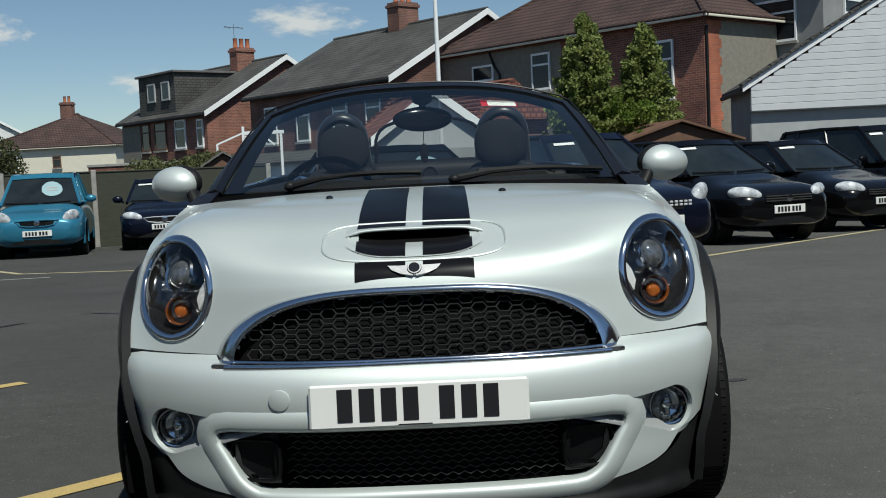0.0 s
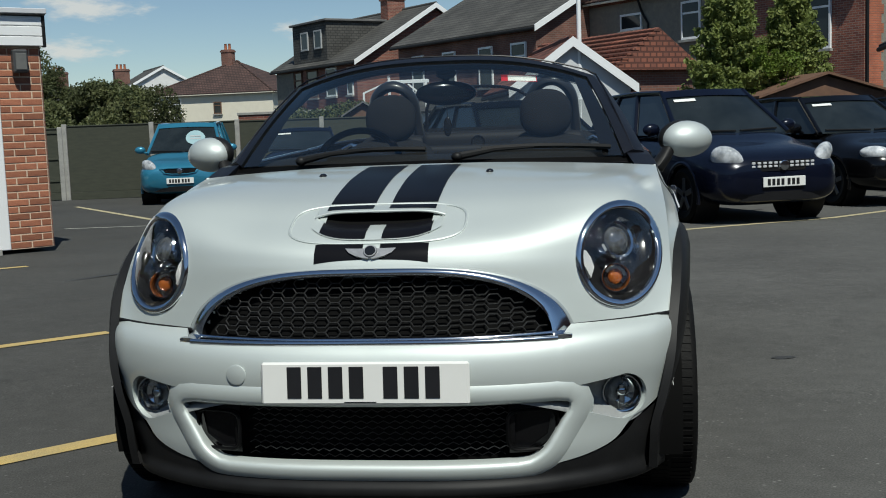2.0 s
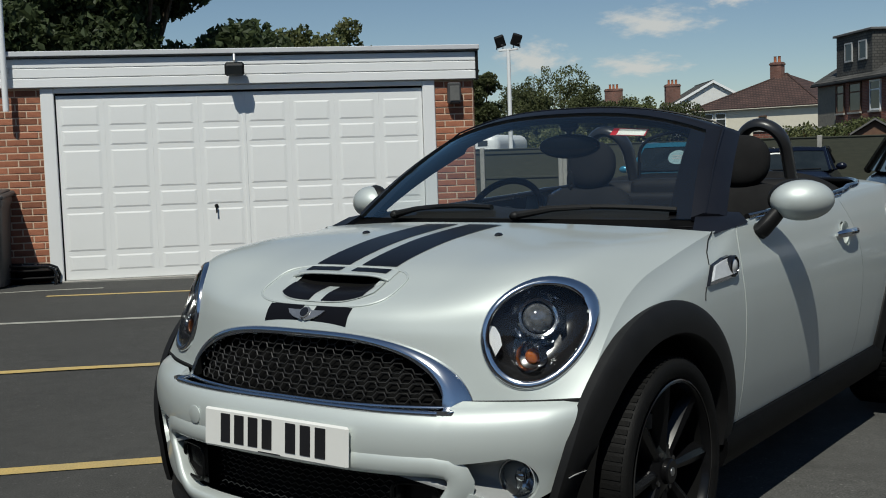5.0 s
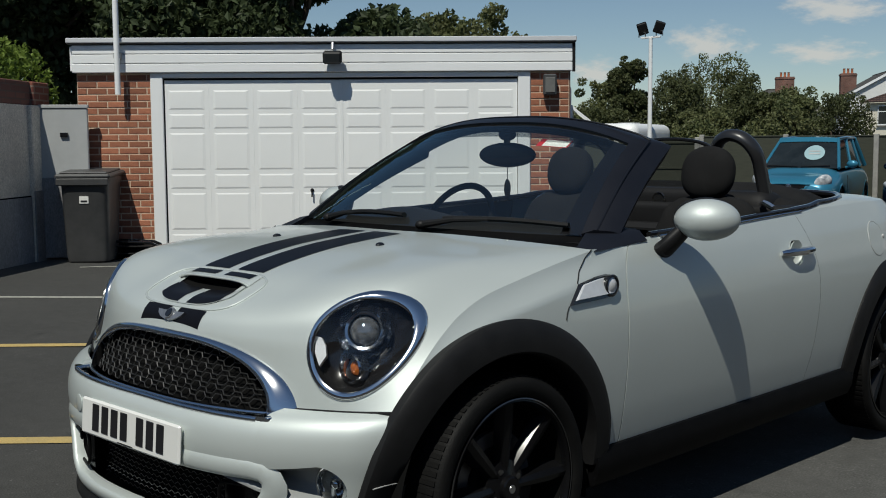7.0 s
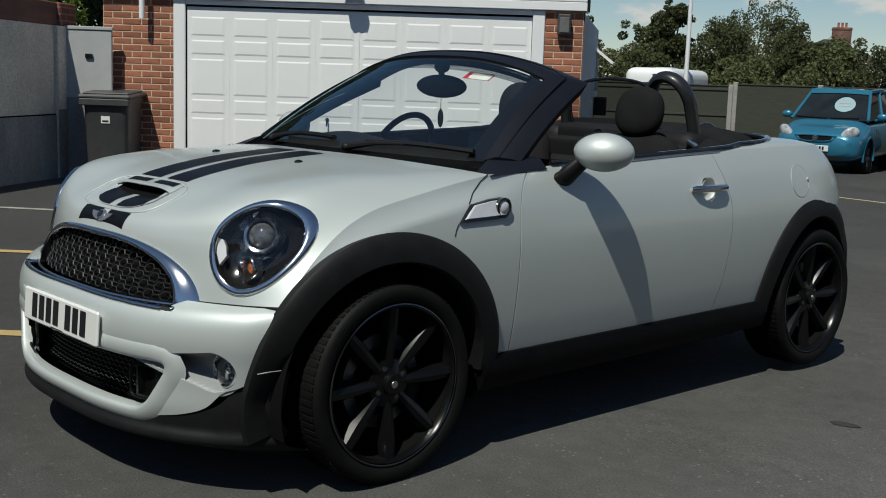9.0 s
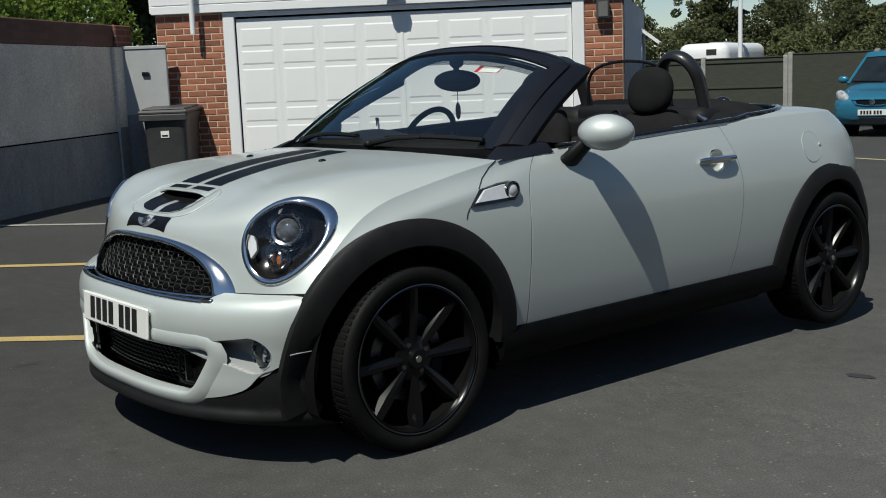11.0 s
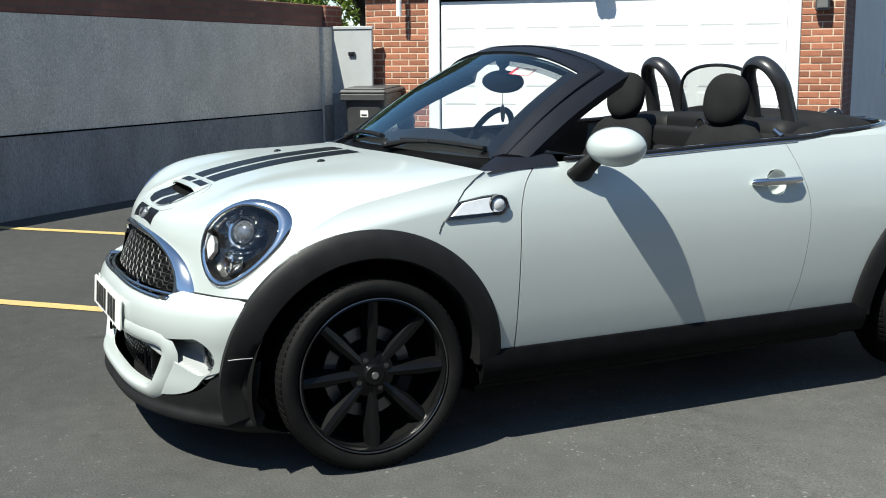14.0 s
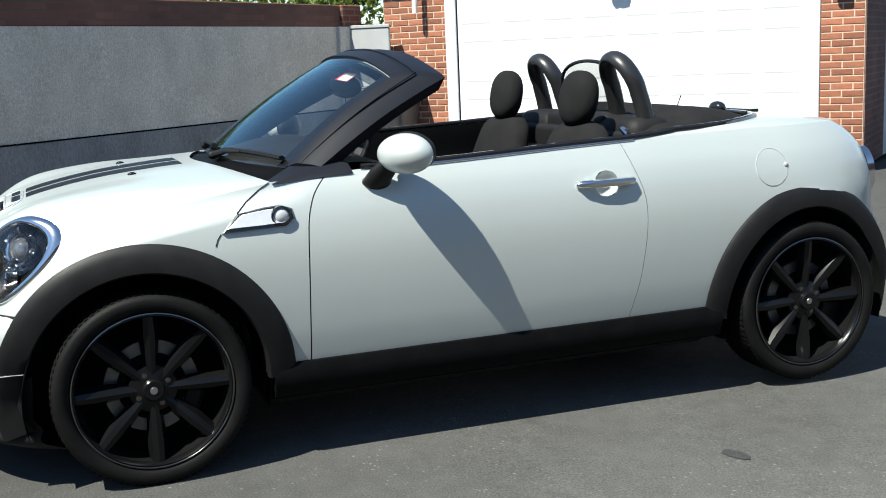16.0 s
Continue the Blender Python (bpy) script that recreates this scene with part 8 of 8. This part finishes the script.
# cockpit
def cockpit():
    mini("cockpit_tub", Shape().box((-0.70, 3.95, 0.30), (0.70, 5.05, 0.36), 0.01).box((-0.60, 5.02, 0.30), (0.60, 5.12, 0.90), 0.02), DARK_INTERIOR, None, "dark cockpit floor and bulkhead")
    def dash(u, v):
        x = (2 * u - 1) * 0.69
        prof = [(3.70, 0.945), (3.86, 0.972), (4.00, 0.975), (4.10, 0.955), (4.15, 0.90), (4.12, 0.78), (4.05, 0.62)]
        y, z = spline(prof, v * (len(prof) - 1))
        return (x, y + 0.06 * (abs(x) / 0.69) ** 3 * (1 - v), z + 0.028 * math.exp(-((x + 0.36) / 0.16) ** 2) * math.sin(math.pi * min(1, v * 1.3)) - 0.012 * (abs(x) / 0.69) ** 4)
    mini("dashboard", Shape().grid(dash, 40, 18), DARK_INTERIOR, None, "dark dashboard", 50)
    for sg in (1, -1):
        def inner(u, v):
            y = 3.95 + 1.10 * u
            z = 0.40 + (curve_at(BELT, y) - 0.405) * v
            return (sg * (side_x(y, z) - 0.028 - 0.06 * (1 - v) ** 0.5 * (v < 0.999)), y, z)
        mini("door_card", Shape().grid(inner, 20, 10), DARK_INTERIOR, None, "dark inner door trim", 50)
        mini("lock_knob", Shape().tube([(sg * 0.60, 5.09, 0.98), (sg * 0.56, 5.09, 1.0), (sg * 0.535, 5.12, 0.992)], 0.012, 8), CHROME, None, "chrome belt guide")
    # steering wheel on the driver's side
    cen, tilt = Vector((-0.36, 4.29, 0.915)), 62
    m = Matrix.Translation(cen) @ pose(0, 0, 0, tilt)
    sw = mini("steering_wheel", Shape().tube([m @ Vector((0.175 * math.cos(a), 0.175 * math.sin(a), 0)) for a in (2 * math.pi * i / 40 for i in range(40))], 0.0135, 10, closed=True), DARK_INTERIOR, None, "black three-spoke steering wheel")
    mini("wheel_boss", Shape().lathe([(0.0, 0.03), (0.05, 0.025), (0.062, 0.0), (0.05, -0.03)], 20, m), DARK_INTERIOR, sw)
    for a in (0, 180, 270):
        mini("wheel_spoke", Shape().box((0.05, -0.018, -0.006), (0.17, 0.018, 0.008), 0.004, m @ pose(0, 0, 0, 0, 0, a)), SATIN, sw)
    mini("column", Shape().tube([cen, cen + Vector((0, -0.22, -0.06))], 0.04, 10), DARK_INTERIOR, sw)
    # seats
    for sx in (0.362, -0.362):
        seat = mini("seat", Shape().box((sx - 0.25, 4.36, 0.40), (sx + 0.25, 4.93, 0.56), 0.06), FABRIC, None, "black cloth bucket seat")
        def back(u, v):
            a = 2 * math.pi * u
            w = 0.245 * (1 - 0.30 * max(0, v - 0.55) ** 1.5 / 0.3) if v > 0.55 else 0.245
            t = 0.075 - 0.02 * v
            z = 0.48 + 0.56 * v
            y = 4.86 + 0.17 * v
            c, s_ = math.cos(a), math.sin(a)
            e = (1 - max(0, (v - 0.86) / 0.14) ** 2) ** 0.5 if v > 0.86 else 1
            return (sx + w * e * math.copysign(abs(c) ** 0.6, c), y + t * e * math.copysign(abs(s_) ** 0.7, s_), z)
        mini("backrest", Shape().grid(back, 32, 20), FABRIC, seat, "black cloth backrest", 60)
        for q in (-0.05, 0.05):
            mini("headrest_post", Shape().tube([(sx * 0.97 + q, 5.02, 0.98), (sx * 0.97 + q, 5.02, 1.09)], 0.007, 8), CHROME, seat)
        hm = Matrix.Translation((sx * 0.97, 5.014, 1.115)) @ pose(0, 0, 0, -10)
        vs, fs = [], []
        n, k = 28, 16
        for j in range(k + 1):
            b = math.pi * j / k
            for i in range(n):
                a = 2 * math.pi * i / n
                x, y, z = math.sin(b) * math.cos(a), math.sin(b) * math.sin(a), math.cos(b)
                vs.append(hm @ Vector((0.117 * math.copysign(abs(x) ** 0.88, x), 0.056 * math.copysign(abs(y) ** 0.8, y), 0.110 * math.copysign(abs(z) ** 0.85, z))))
        for j in range(k):
            for i in range(n):
                q, w = j * n + i, j * n + (i + 1) % n
                fs.append((q, q + n, w + n, w))
        mini("headrest", Shape().add(vs, fs), FABRIC, seat, "rounded black headrest", 60)
    # roll hoops and wind deflector
    for sx, oy in ((0.372, 0.0), (-0.372, 0.03)):
        path = []
        for i in range(25):
            a = math.pi * i / 24
            path.append((sx + 0.098 * math.cos(a), 5.205 + oy - 0.05 * math.sin(a), 1.160 + 0.108 * math.sin(a)))
        path = [(sx + 0.115, 5.255 + oy, 0.96), (sx + 0.105, 5.23 + oy, 1.07)] + path + [(sx - 0.105, 5.23 + oy, 1.07), (sx - 0.115, 5.255 + oy, 0.96)]
        hp = mini("roll_hoop", Shape().tube(path, 0.03, 14, flat=((0, 1, 0.3), 0.025, 0.036)), GLOSS_HOOP, None, "black padded roll hoop")
        mini("hoop_base", Shape().box((sx - 0.165, 5.14, 0.86), (sx + 0.165, 5.34, 1.038), 0.075), DARK_INTERIOR, hp, "dark hoop cover")
    arc = [(0.25 * math.cos(math.pi * i / 20) + 0.03, 5.225, 1.05 + 0.205 * max(0.0, math.sin(math.pi * i / 20)) ** 0.35) for i in range(21)]
    wd = mini("wind_deflector", Shape().tube(arc, 0.008, 8), GLOSS_BLACK, None, "clear wind deflector between hoops")
    mini("deflector_pane", Shape().add([(x, y, z) for x, y, z in arc], [tuple(range(21))]), TINT, wd, smooth=0)
    mini("shelf", Shape().box((-0.66, 5.12, 0.86), (0.66, 5.32, 0.985), 0.03).box((-0.24, 5.15, 0.90), (0.30, 5.30, 1.045), 0.04), DARK_INTERIOR, None, "dark rear shelf")
    mini("speaker", Shape().lathe([(0.0, 0.0), (0.026, 0.0), (0.031, 0.006), (0.034, 0.0)], 24, pose(0.03, 5.146, 0.995, 90)), RIM_EDGE, None, "round speaker ring")
    # folded soft top
    def hood(u, v):
        x = (2 * u - 1) * 0.64
        y = 5.20 + 0.57 * v
        e = 1 - abs(2 * u - 1) ** 6
        fold = 0.012 * math.sin(v * 17) * (1 - v)
        return (x * (1 - 0.18 * v * v), y, 0.968 + 0.092 * e * math.sin(math.pi * (0.15 + 0.75 * (1 - v))) + fold * e)
    mini("folded_hood", Shape().grid(hood, 40, 26), FABRIC, None, "folded black fabric roof", 60)
    mini("hood_latch", Shape().ball((0.19, 5.76, 1.035), (0.045, 0.032, 0.028), 14, 8), GLOSS_BLACK, None)


GLOSS_HOOP = material("satin_black_hoop", (0.016, 0.016, 0.017), (0.022, 0.022, 0.023), scale=10, rough=0.35, coat=0.3)
cockpit()
# aerial
mini("aerial", Shape().tube([(-0.3, 5.86, 1.0), (-0.3, 5.89, 1.07)], 0.0025, 6), GLOSS_BLACK)


# ---- parked cars ----
def parked_car(place, turn, paint, label, L=4.2, W=1.76, cowl=(1.10, 0.96), roof=(1.85, 1.46), tail=(3.45, 1.43), nose=0.62, lamp="wide", card=None, group="parked cars", bright=False, front="bars"):
    """A parked car whose nose is at the origin and points to -y."""
    t = thing("car", place, label, "car", group, turn=turn)
    hw = W / 2
    top = [(0.0, nose), (0.06, nose + 0.07), (0.25, nose + 0.15), (cowl[0] * 0.7, cowl[1] - 0.09), (cowl[0], cowl[1]), (cowl[0] + 0.4, cowl[1] + 0.005), (L - 0.5, cowl[1] + 0.03), (L - 0.12, cowl[1] - 0.05), (L, 0.70)]
    wid = [(0.0, hw * 0.70), (0.05, hw * 0.80), (0.18, hw * 0.905), (0.5, hw * 0.975), (1.0, hw), (L - 0.8, hw), (L - 0.25, hw * 0.94), (L, hw * 0.80)]
    low = [(0.0, 0.34), (0.08, 0.24), (0.3, 0.20), (L - 0.3, 0.22), (L, 0.36)]
    axles = (0.80, L - 0.78)
    R = 0.315
    ys = [0.0, 0.012, 0.035, 0.07, 0.12, 0.19, 0.28] + [0.40 + (L - 0.8) * i / 40 for i in range(41)] + [L - 0.3, L - 0.2, L - 0.1, L - 0.04, L]
    n = 40

    def sec(y):
        w, a, b = curve_at(wid, y), curve_at(low, y), curve_at(top, y)
        mid = a + (b - a) * 0.45
        pts = []
        for i in range(n + 1):
            q = -math.pi / 2 + math.pi * i / n
            c, s_ = max(0.0, math.cos(q)), math.sin(q)
            x = w * c ** (2 / 5.0)
            z = mid + (b - mid if s_ > 0 else mid - a) * math.copysign(abs(s_) ** (2 / 3.4), s_)
            pts.append(Vector((x * (1 - 0.05 * max(0, (z - 0.62) / 0.35)), y, z)))
        return pts
    s = Shape()
    rows = [sec(y) for y in ys]
    for sg in (1, -1):
        base = len(s.v)
        s.v += [(sg * p.x, p.y, p.z) for r in rows for p in r]
        for j in range(len(rows) - 1):
            for i in range(n):
                q = [j * (n + 1) + i, j * (n + 1) + i + 1, (j + 1) * (n + 1) + i + 1, (j + 1) * (n + 1) + i]
                c = sum((Vector((rows[k // (n + 1)][k % (n + 1)])) for k in q), Vector()) / 4
                if any(math.hypot(c.y - ay, c.z - R) < 0.36 for ay in axles) and c.x > 0.5:
                    continue
                s.f.append(tuple(base + k for k in (q if sg > 0 else q[::-1])))
    s.f.append(tuple(range(n + 1)))
    k2 = len(rows) * (n + 1)
    s.f.append(tuple(range(k2, k2 + n + 1))[::-1])
    part("body", s, paint, t, smooth=50)
    part("inner_shell", Shape().box((-hw * 0.72, 0.2, 0.24), (hw * 0.72, L - 0.2, nose + 0.02), 0.03), DARK_INTERIOR, t)
    # glasshouse
    b0, b1, r0, r1 = hw * 0.86, hw * 0.84, hw * 0.66, hw * 0.64
    A, B, C, D = (cowl[0], cowl[1] - 0.01), roof, tail, (L - 0.18, cowl[1] + 0.0)

    def pane(pts, name, lift=0.0):
        return part(name, Shape().add(pts, [tuple(range(len(pts)))]).add([(x * 0.985, y + 0.006, z - 0.006) for x, y, z in pts], [tuple(range(len(pts)))[::-1]]), CAR_SCREEN, t, smooth=0)
    bow = 0.10

    def ws(u, v):
        x = (2 * u - 1) * (b0 + (r0 - b0) * v)
        return (x, A[0] + (B[0] - A[0]) * v + bow * (2 * u - 1) ** 2, A[1] + (B[1] - A[1]) * v - 0.02 * (2 * u - 1) ** 2 * v)
    part("windscreen", Shape().grid(ws, 14, 8), CAR_SCREEN, t, "dark windscreen", 60)
    part("header_panel", Shape().grid(lambda u, v: tuple(a + b for a, b in zip(ws(u, 0.86 + 0.15 * v), (0, -0.012, 0.010))), 14, 2), paint, t, "painted roof edge", 60)

    def bk(u, v):
        x = (2 * u - 1) * (b1 + (r1 - b1) * v)
        return (x, D[0] + (C[0] - D[0]) * v - bow * (2 * u - 1) ** 2, D[1] + (C[1] - D[1]) * v)
    part("rear_window", Shape().grid(bk, 12, 6), WINDOW_DARK, t, smooth=60)
    for sg in (1, -1):
        f0, f1 = Vector((sg * b0, A[0] + bow, A[1])), Vector((sg * r0, B[0] + bow, B[1] - 0.02))
        k0, k1 = Vector((sg * b1, D[0] - bow, D[1])), Vector((sg * r1, C[0] - bow, C[1]))
        cuts = [0.0, 0.44, 0.80, 1.0]
        for a, b in zip(cuts, cuts[1:]):
            q = [f0.lerp(k0, a), f0.lerp(k0, b), f1.lerp(k1, b), f1.lerp(k1, a)]
            pane([tuple(p) for p in q], "side_window")
            part("pillar", Shape().tube([f0.lerp(k0, a), f1.lerp(k1, a)], 0.032, 8), paint, t)
        part("pillar", Shape().tube([k0, k1], 0.05, 8), paint, t)
        part("roof_rail", Shape().tube([f1, f1.lerp(k1, 0.5) + Vector((0, 0, 0.02)), k1], 0.035, 8), paint, t)
        # lamps, mirrors, wheels
        lx, ly = hw * 0.70, 0.10
        lz = nose + 0.055
        if lamp == "wide":
            lp = Shape().ball((0, 0, 0), (0.23, 0.085, 0.105), 20, 12, Matrix.Translation((sg * lx, ly + 0.045, lz - 0.01)) @ pose(0, 0, 0, 14, -8 * sg, 32 * sg))
        else:
            lp = Shape().ball((0, 0, 0), (0.19, 0.095, 0.155), 20, 12, Matrix.Translation((sg * lx, ly + 0.07, lz)) @ pose(0, 0, 0, 26, -26 * sg, 34 * sg))
        part("headlamp", lp, CAR_LAMP, t, "clear headlamp")
        part("fog_lamp", Shape().lathe([(0.055, -0.02), (0.055, 0.0), (0.0, 0.008)], 14, pose(sg * hw * 0.66, 0.045, 0.36, 90, 0, 12 * sg)), CAR_LAMP, t)
        part("door_mirror", Shape().ball((sg * (hw + 0.07), cowl[0] + 0.42, cowl[1] + 0.07), (0.11, 0.06, 0.075), 14, 8).tube([(sg * (hw - 0.06), cowl[0] + 0.42, cowl[1] + 0.0), (sg * (hw + 0.03), cowl[0] + 0.42, cowl[1] + 0.04)], 0.025, 8), paint, t)
        part("door_line", Shape().tube([(sg * (hw + 0.001), cowl[0] + 0.35, 0.36), (sg * (hw - 0.0), cowl[0] + 0.33, 0.85)], 0.004, 4), DARK_INTERIOR, t)
        for ay in axles:
            m = pose(sg * (hw - 0.11), ay, R, 0, 90 * sg, 0)
            wh = part("wheel", Shape().lathe([(0.20, 0.07), (0.27, 0.09), (R, 0.06), (R, -0.08), (0.2, -0.09)], 32, m), RUBBER, t)
            rm = Shape().lathe([(0.205, 0.072), (0.195, 0.06), (0.18, 0.04), (0.07, 0.055), (0.0, 0.06)], 28, m)
            part("rim", rm, DARK_INTERIOR, wh)
            for i in range(5):
                part("spoke", Shape().box((0.03, -0.03, 0.055), (0.195, 0.03, 0.072), 0.006, m @ pose(0, 0, 0, 0, 0, 72 * i)), DISC_STEEL, wh)
            lipr = [(sg * (curve_at(wid, ay + 0.365 * math.cos(a)) - 0.022), ay + 0.365 * math.cos(a), R + 0.365 * math.sin(a)) for a in (math.pi * (-0.08 + 1.16 * q / 28) for q in range(29))]
            part("arch_lip", Shape().tube(lipr, 0.026, 8), paint, t, smooth=60)
            part("wheel_well", Shape().lathe([(0.37, -0.2), (0.37, 0.085)], 28, m), DARK_INTERIOR, t, smooth=60)
    # roof
    def rf(u, v):
        x = (2 * u - 1)
        w = r0 + (r1 - r0) * v
        return (x * w, B[0] + bow * x * x + (C[0] - B[0] - 2 * bow * x * x) * v, B[1] + (C[1] - B[1]) * v + 0.035 * (1 - x * x) * math.sin(math.pi * (0.12 + 0.76 * v)) - 0.02 * x * x * (1 - v) + 0.004)
    part("roof", Shape().grid(rf, 16, 10), paint, t, smooth=60)
    # nose
    def nose_y(x):
        return -0.008 + 0.02 * abs(x / (hw * 0.47)) ** 4
    g = Shape()
    if front == "cells":
        for i in range(12):
            for k in range(2):
                x = (i - 5.5) * hw * 0.078
                g.box((x - 0.022, nose_y(x) - 0.012, nose - 0.045 + 0.038 * k), (x + 0.022, nose_y(x) + 0.004, nose - 0.020 + 0.038 * k), 0.005)
    elif front == "shield":
        ring = [(-0.46, 0.03), (-0.25, 0.045), (0.25, 0.045), (0.46, 0.03), (0.36, -0.045), (0.18, -0.068), (-0.18, -0.068), (-0.36, -0.045)]
        g.tube([(hw * a, nose_y(hw * a) - 0.008, nose - 0.015 + b) for a, b in ring], 0.010, 6, closed=True)
    else:
        for i in range(3):
            g.tube([(x, -0.016 + 0.10 * (x / hw) ** 4, nose + 0.005 - 0.032 * i) for x in (-hw * 0.44 + hw * 0.88 * k / 10 for k in range(11))], 0.009, 6)
    gr = part("grille", Shape().grid(lambda u, v: ((2 * u - 1) * hw * (0.38 + 0.09 * v), nose_y((2 * u - 1) * hw * 0.45), nose - 0.085 + 0.115 * v), 12, 3), GLOSS_BLACK, t)
    part("grille_insert", g, LAMP_WHITE if bright or front == "cells" else paint if front == "shield" else SATIN_BLACK, gr)
    part("emblem", Shape().lathe([(0.05, 0.0), (0.055, 0.008), (0.046, 0.011), (0.0, 0.008)], 18, pose(0, -0.022, nose - 0.025, 90)), CHROME, gr)
    part("lower_intake", Shape().grid(lambda u, v: ((2 * u - 1) * hw * 0.66, -0.004 + 0.10 * abs(2 * u - 1) ** 4, 0.26 + 0.10 * v), 12, 2), GLOSS_BLACK, t)
    pl = part("number_plate", Shape().box((-0.26, -0.03, 0.41), (0.26, -0.012, 0.52), 0.004), WHITE_PLATE, t, "white plate with plain dark bars")
    x = -0.21
    for i in range(7):
        part("plate_bar", Shape().box((x, -0.033, 0.43), (x + 0.036, -0.0302, 0.50)), PLATE_BLACK, pl, smooth=0)
        x += 0.056 if i != 3 else 0.075
    for sg in (1, -1):
        a, b = ws(0.5 + sg * 0.02, 0.03), ws(0.5 + sg * 0.42 - 0.03, 0.06)
        part("wiper", Shape().tube([(a[0], a[1] - 0.02, a[2] + 0.02), (b[0], b[1] - 0.02, b[2] + 0.02)], 0.012, 6), BLACK_PLASTIC, t)
    if card:
        u0, v0, ru, rv, mat = card
        pts = []
        for i in range(24):
            a = 2 * math.pi * i / 24
            p = ws(u0 + ru * math.cos(a), v0 + rv * math.sin(a))
            pts.append((p[0], p[1] - 0.012, p[2] + 0.008))
        cd = part("price_card", Shape().add(pts, [tuple(range(24))]), mat, t, "pale price card on the windscreen", 0)
        for k in (-0.25, 0.1):
            q = [ws(u0 + a * ru, v0 + (k + b) * rv) for a, b in ((-0.55, 0), (0.55, 0), (0.55, 0.16), (-0.55, 0.16))]
            part("card_print", Shape().add([(p[0], p[1] - 0.016, p[2] + 0.011) for p in q], [(0, 1, 2, 3)]), GREY_PAINT, cd, smooth=0)
    else:
        q = [ws(a, b) for a, b in ((0.08, 0.75), (0.30, 0.75), (0.30, 0.81), (0.08, 0.81))]
        part("price_card", Shape().add([(p[0], p[1] - 0.012, p[2] + 0.008) for p in q], [(0, 1, 2, 3)]), WHITE_PLATE, t, "small white windscreen label", 0)
    return t


def park(x, y, turn, *args, **kw):
    return parked_car((x, y, ground_z(y)), turn, *args, **kw)


park(-7.45, 20.75, 14.2, CAR_BLUE, "bright blue people carrier with a price card", L=4.05, W=1.70, cowl=(0.85, 0.995), roof=(1.62, 1.58), tail=(3.55, 1.57), nose=0.68, lamp="tall", card=(0.66, 0.50, 0.15, 0.24, PAPER), front="shield")
park(-5.45, 22.3, 13, CAR_NAVY, "dark navy saloon beside the blue car", L=4.5, W=1.80, cowl=(1.2, 0.95), roof=(2.0, 1.42), tail=(3.4, 1.40), nose=0.63, bright=True, front="shield")
park(0.50, 12.1, 27, CAR_BLACK, "black hatchback with an oval price card", L=4.2, W=1.76, nose=0.64, card=(0.62, 0.48, 0.15, 0.26, PAPER))
park(2.60, 12.68, 22.4, CAR_NAVY, "navy blue small family car with chrome grille", L=4.1, W=1.69, cowl=(0.98, 1.0), roof=(1.75, 1.53), tail=(3.55, 1.50), nose=0.67, lamp="tall", front="cells")
park(4.77, 15.08, 23.3, CAR_BLACK, "black hatchback with clear headlamps", L=4.2, W=1.76, nose=0.64)
park(6.95, 17.2, 26, CAR_BLACK, "black executive hatchback on the asphalt", L=4.25, W=1.77, nose=0.63)
park(9.35, 19.6, 27, CAR_BLACK, "black estate car at the row's end", L=4.4, W=1.78, cowl=(1.05, 1.06), roof=(1.8, 1.74), tail=(3.9, 1.70))
garage_bricks()
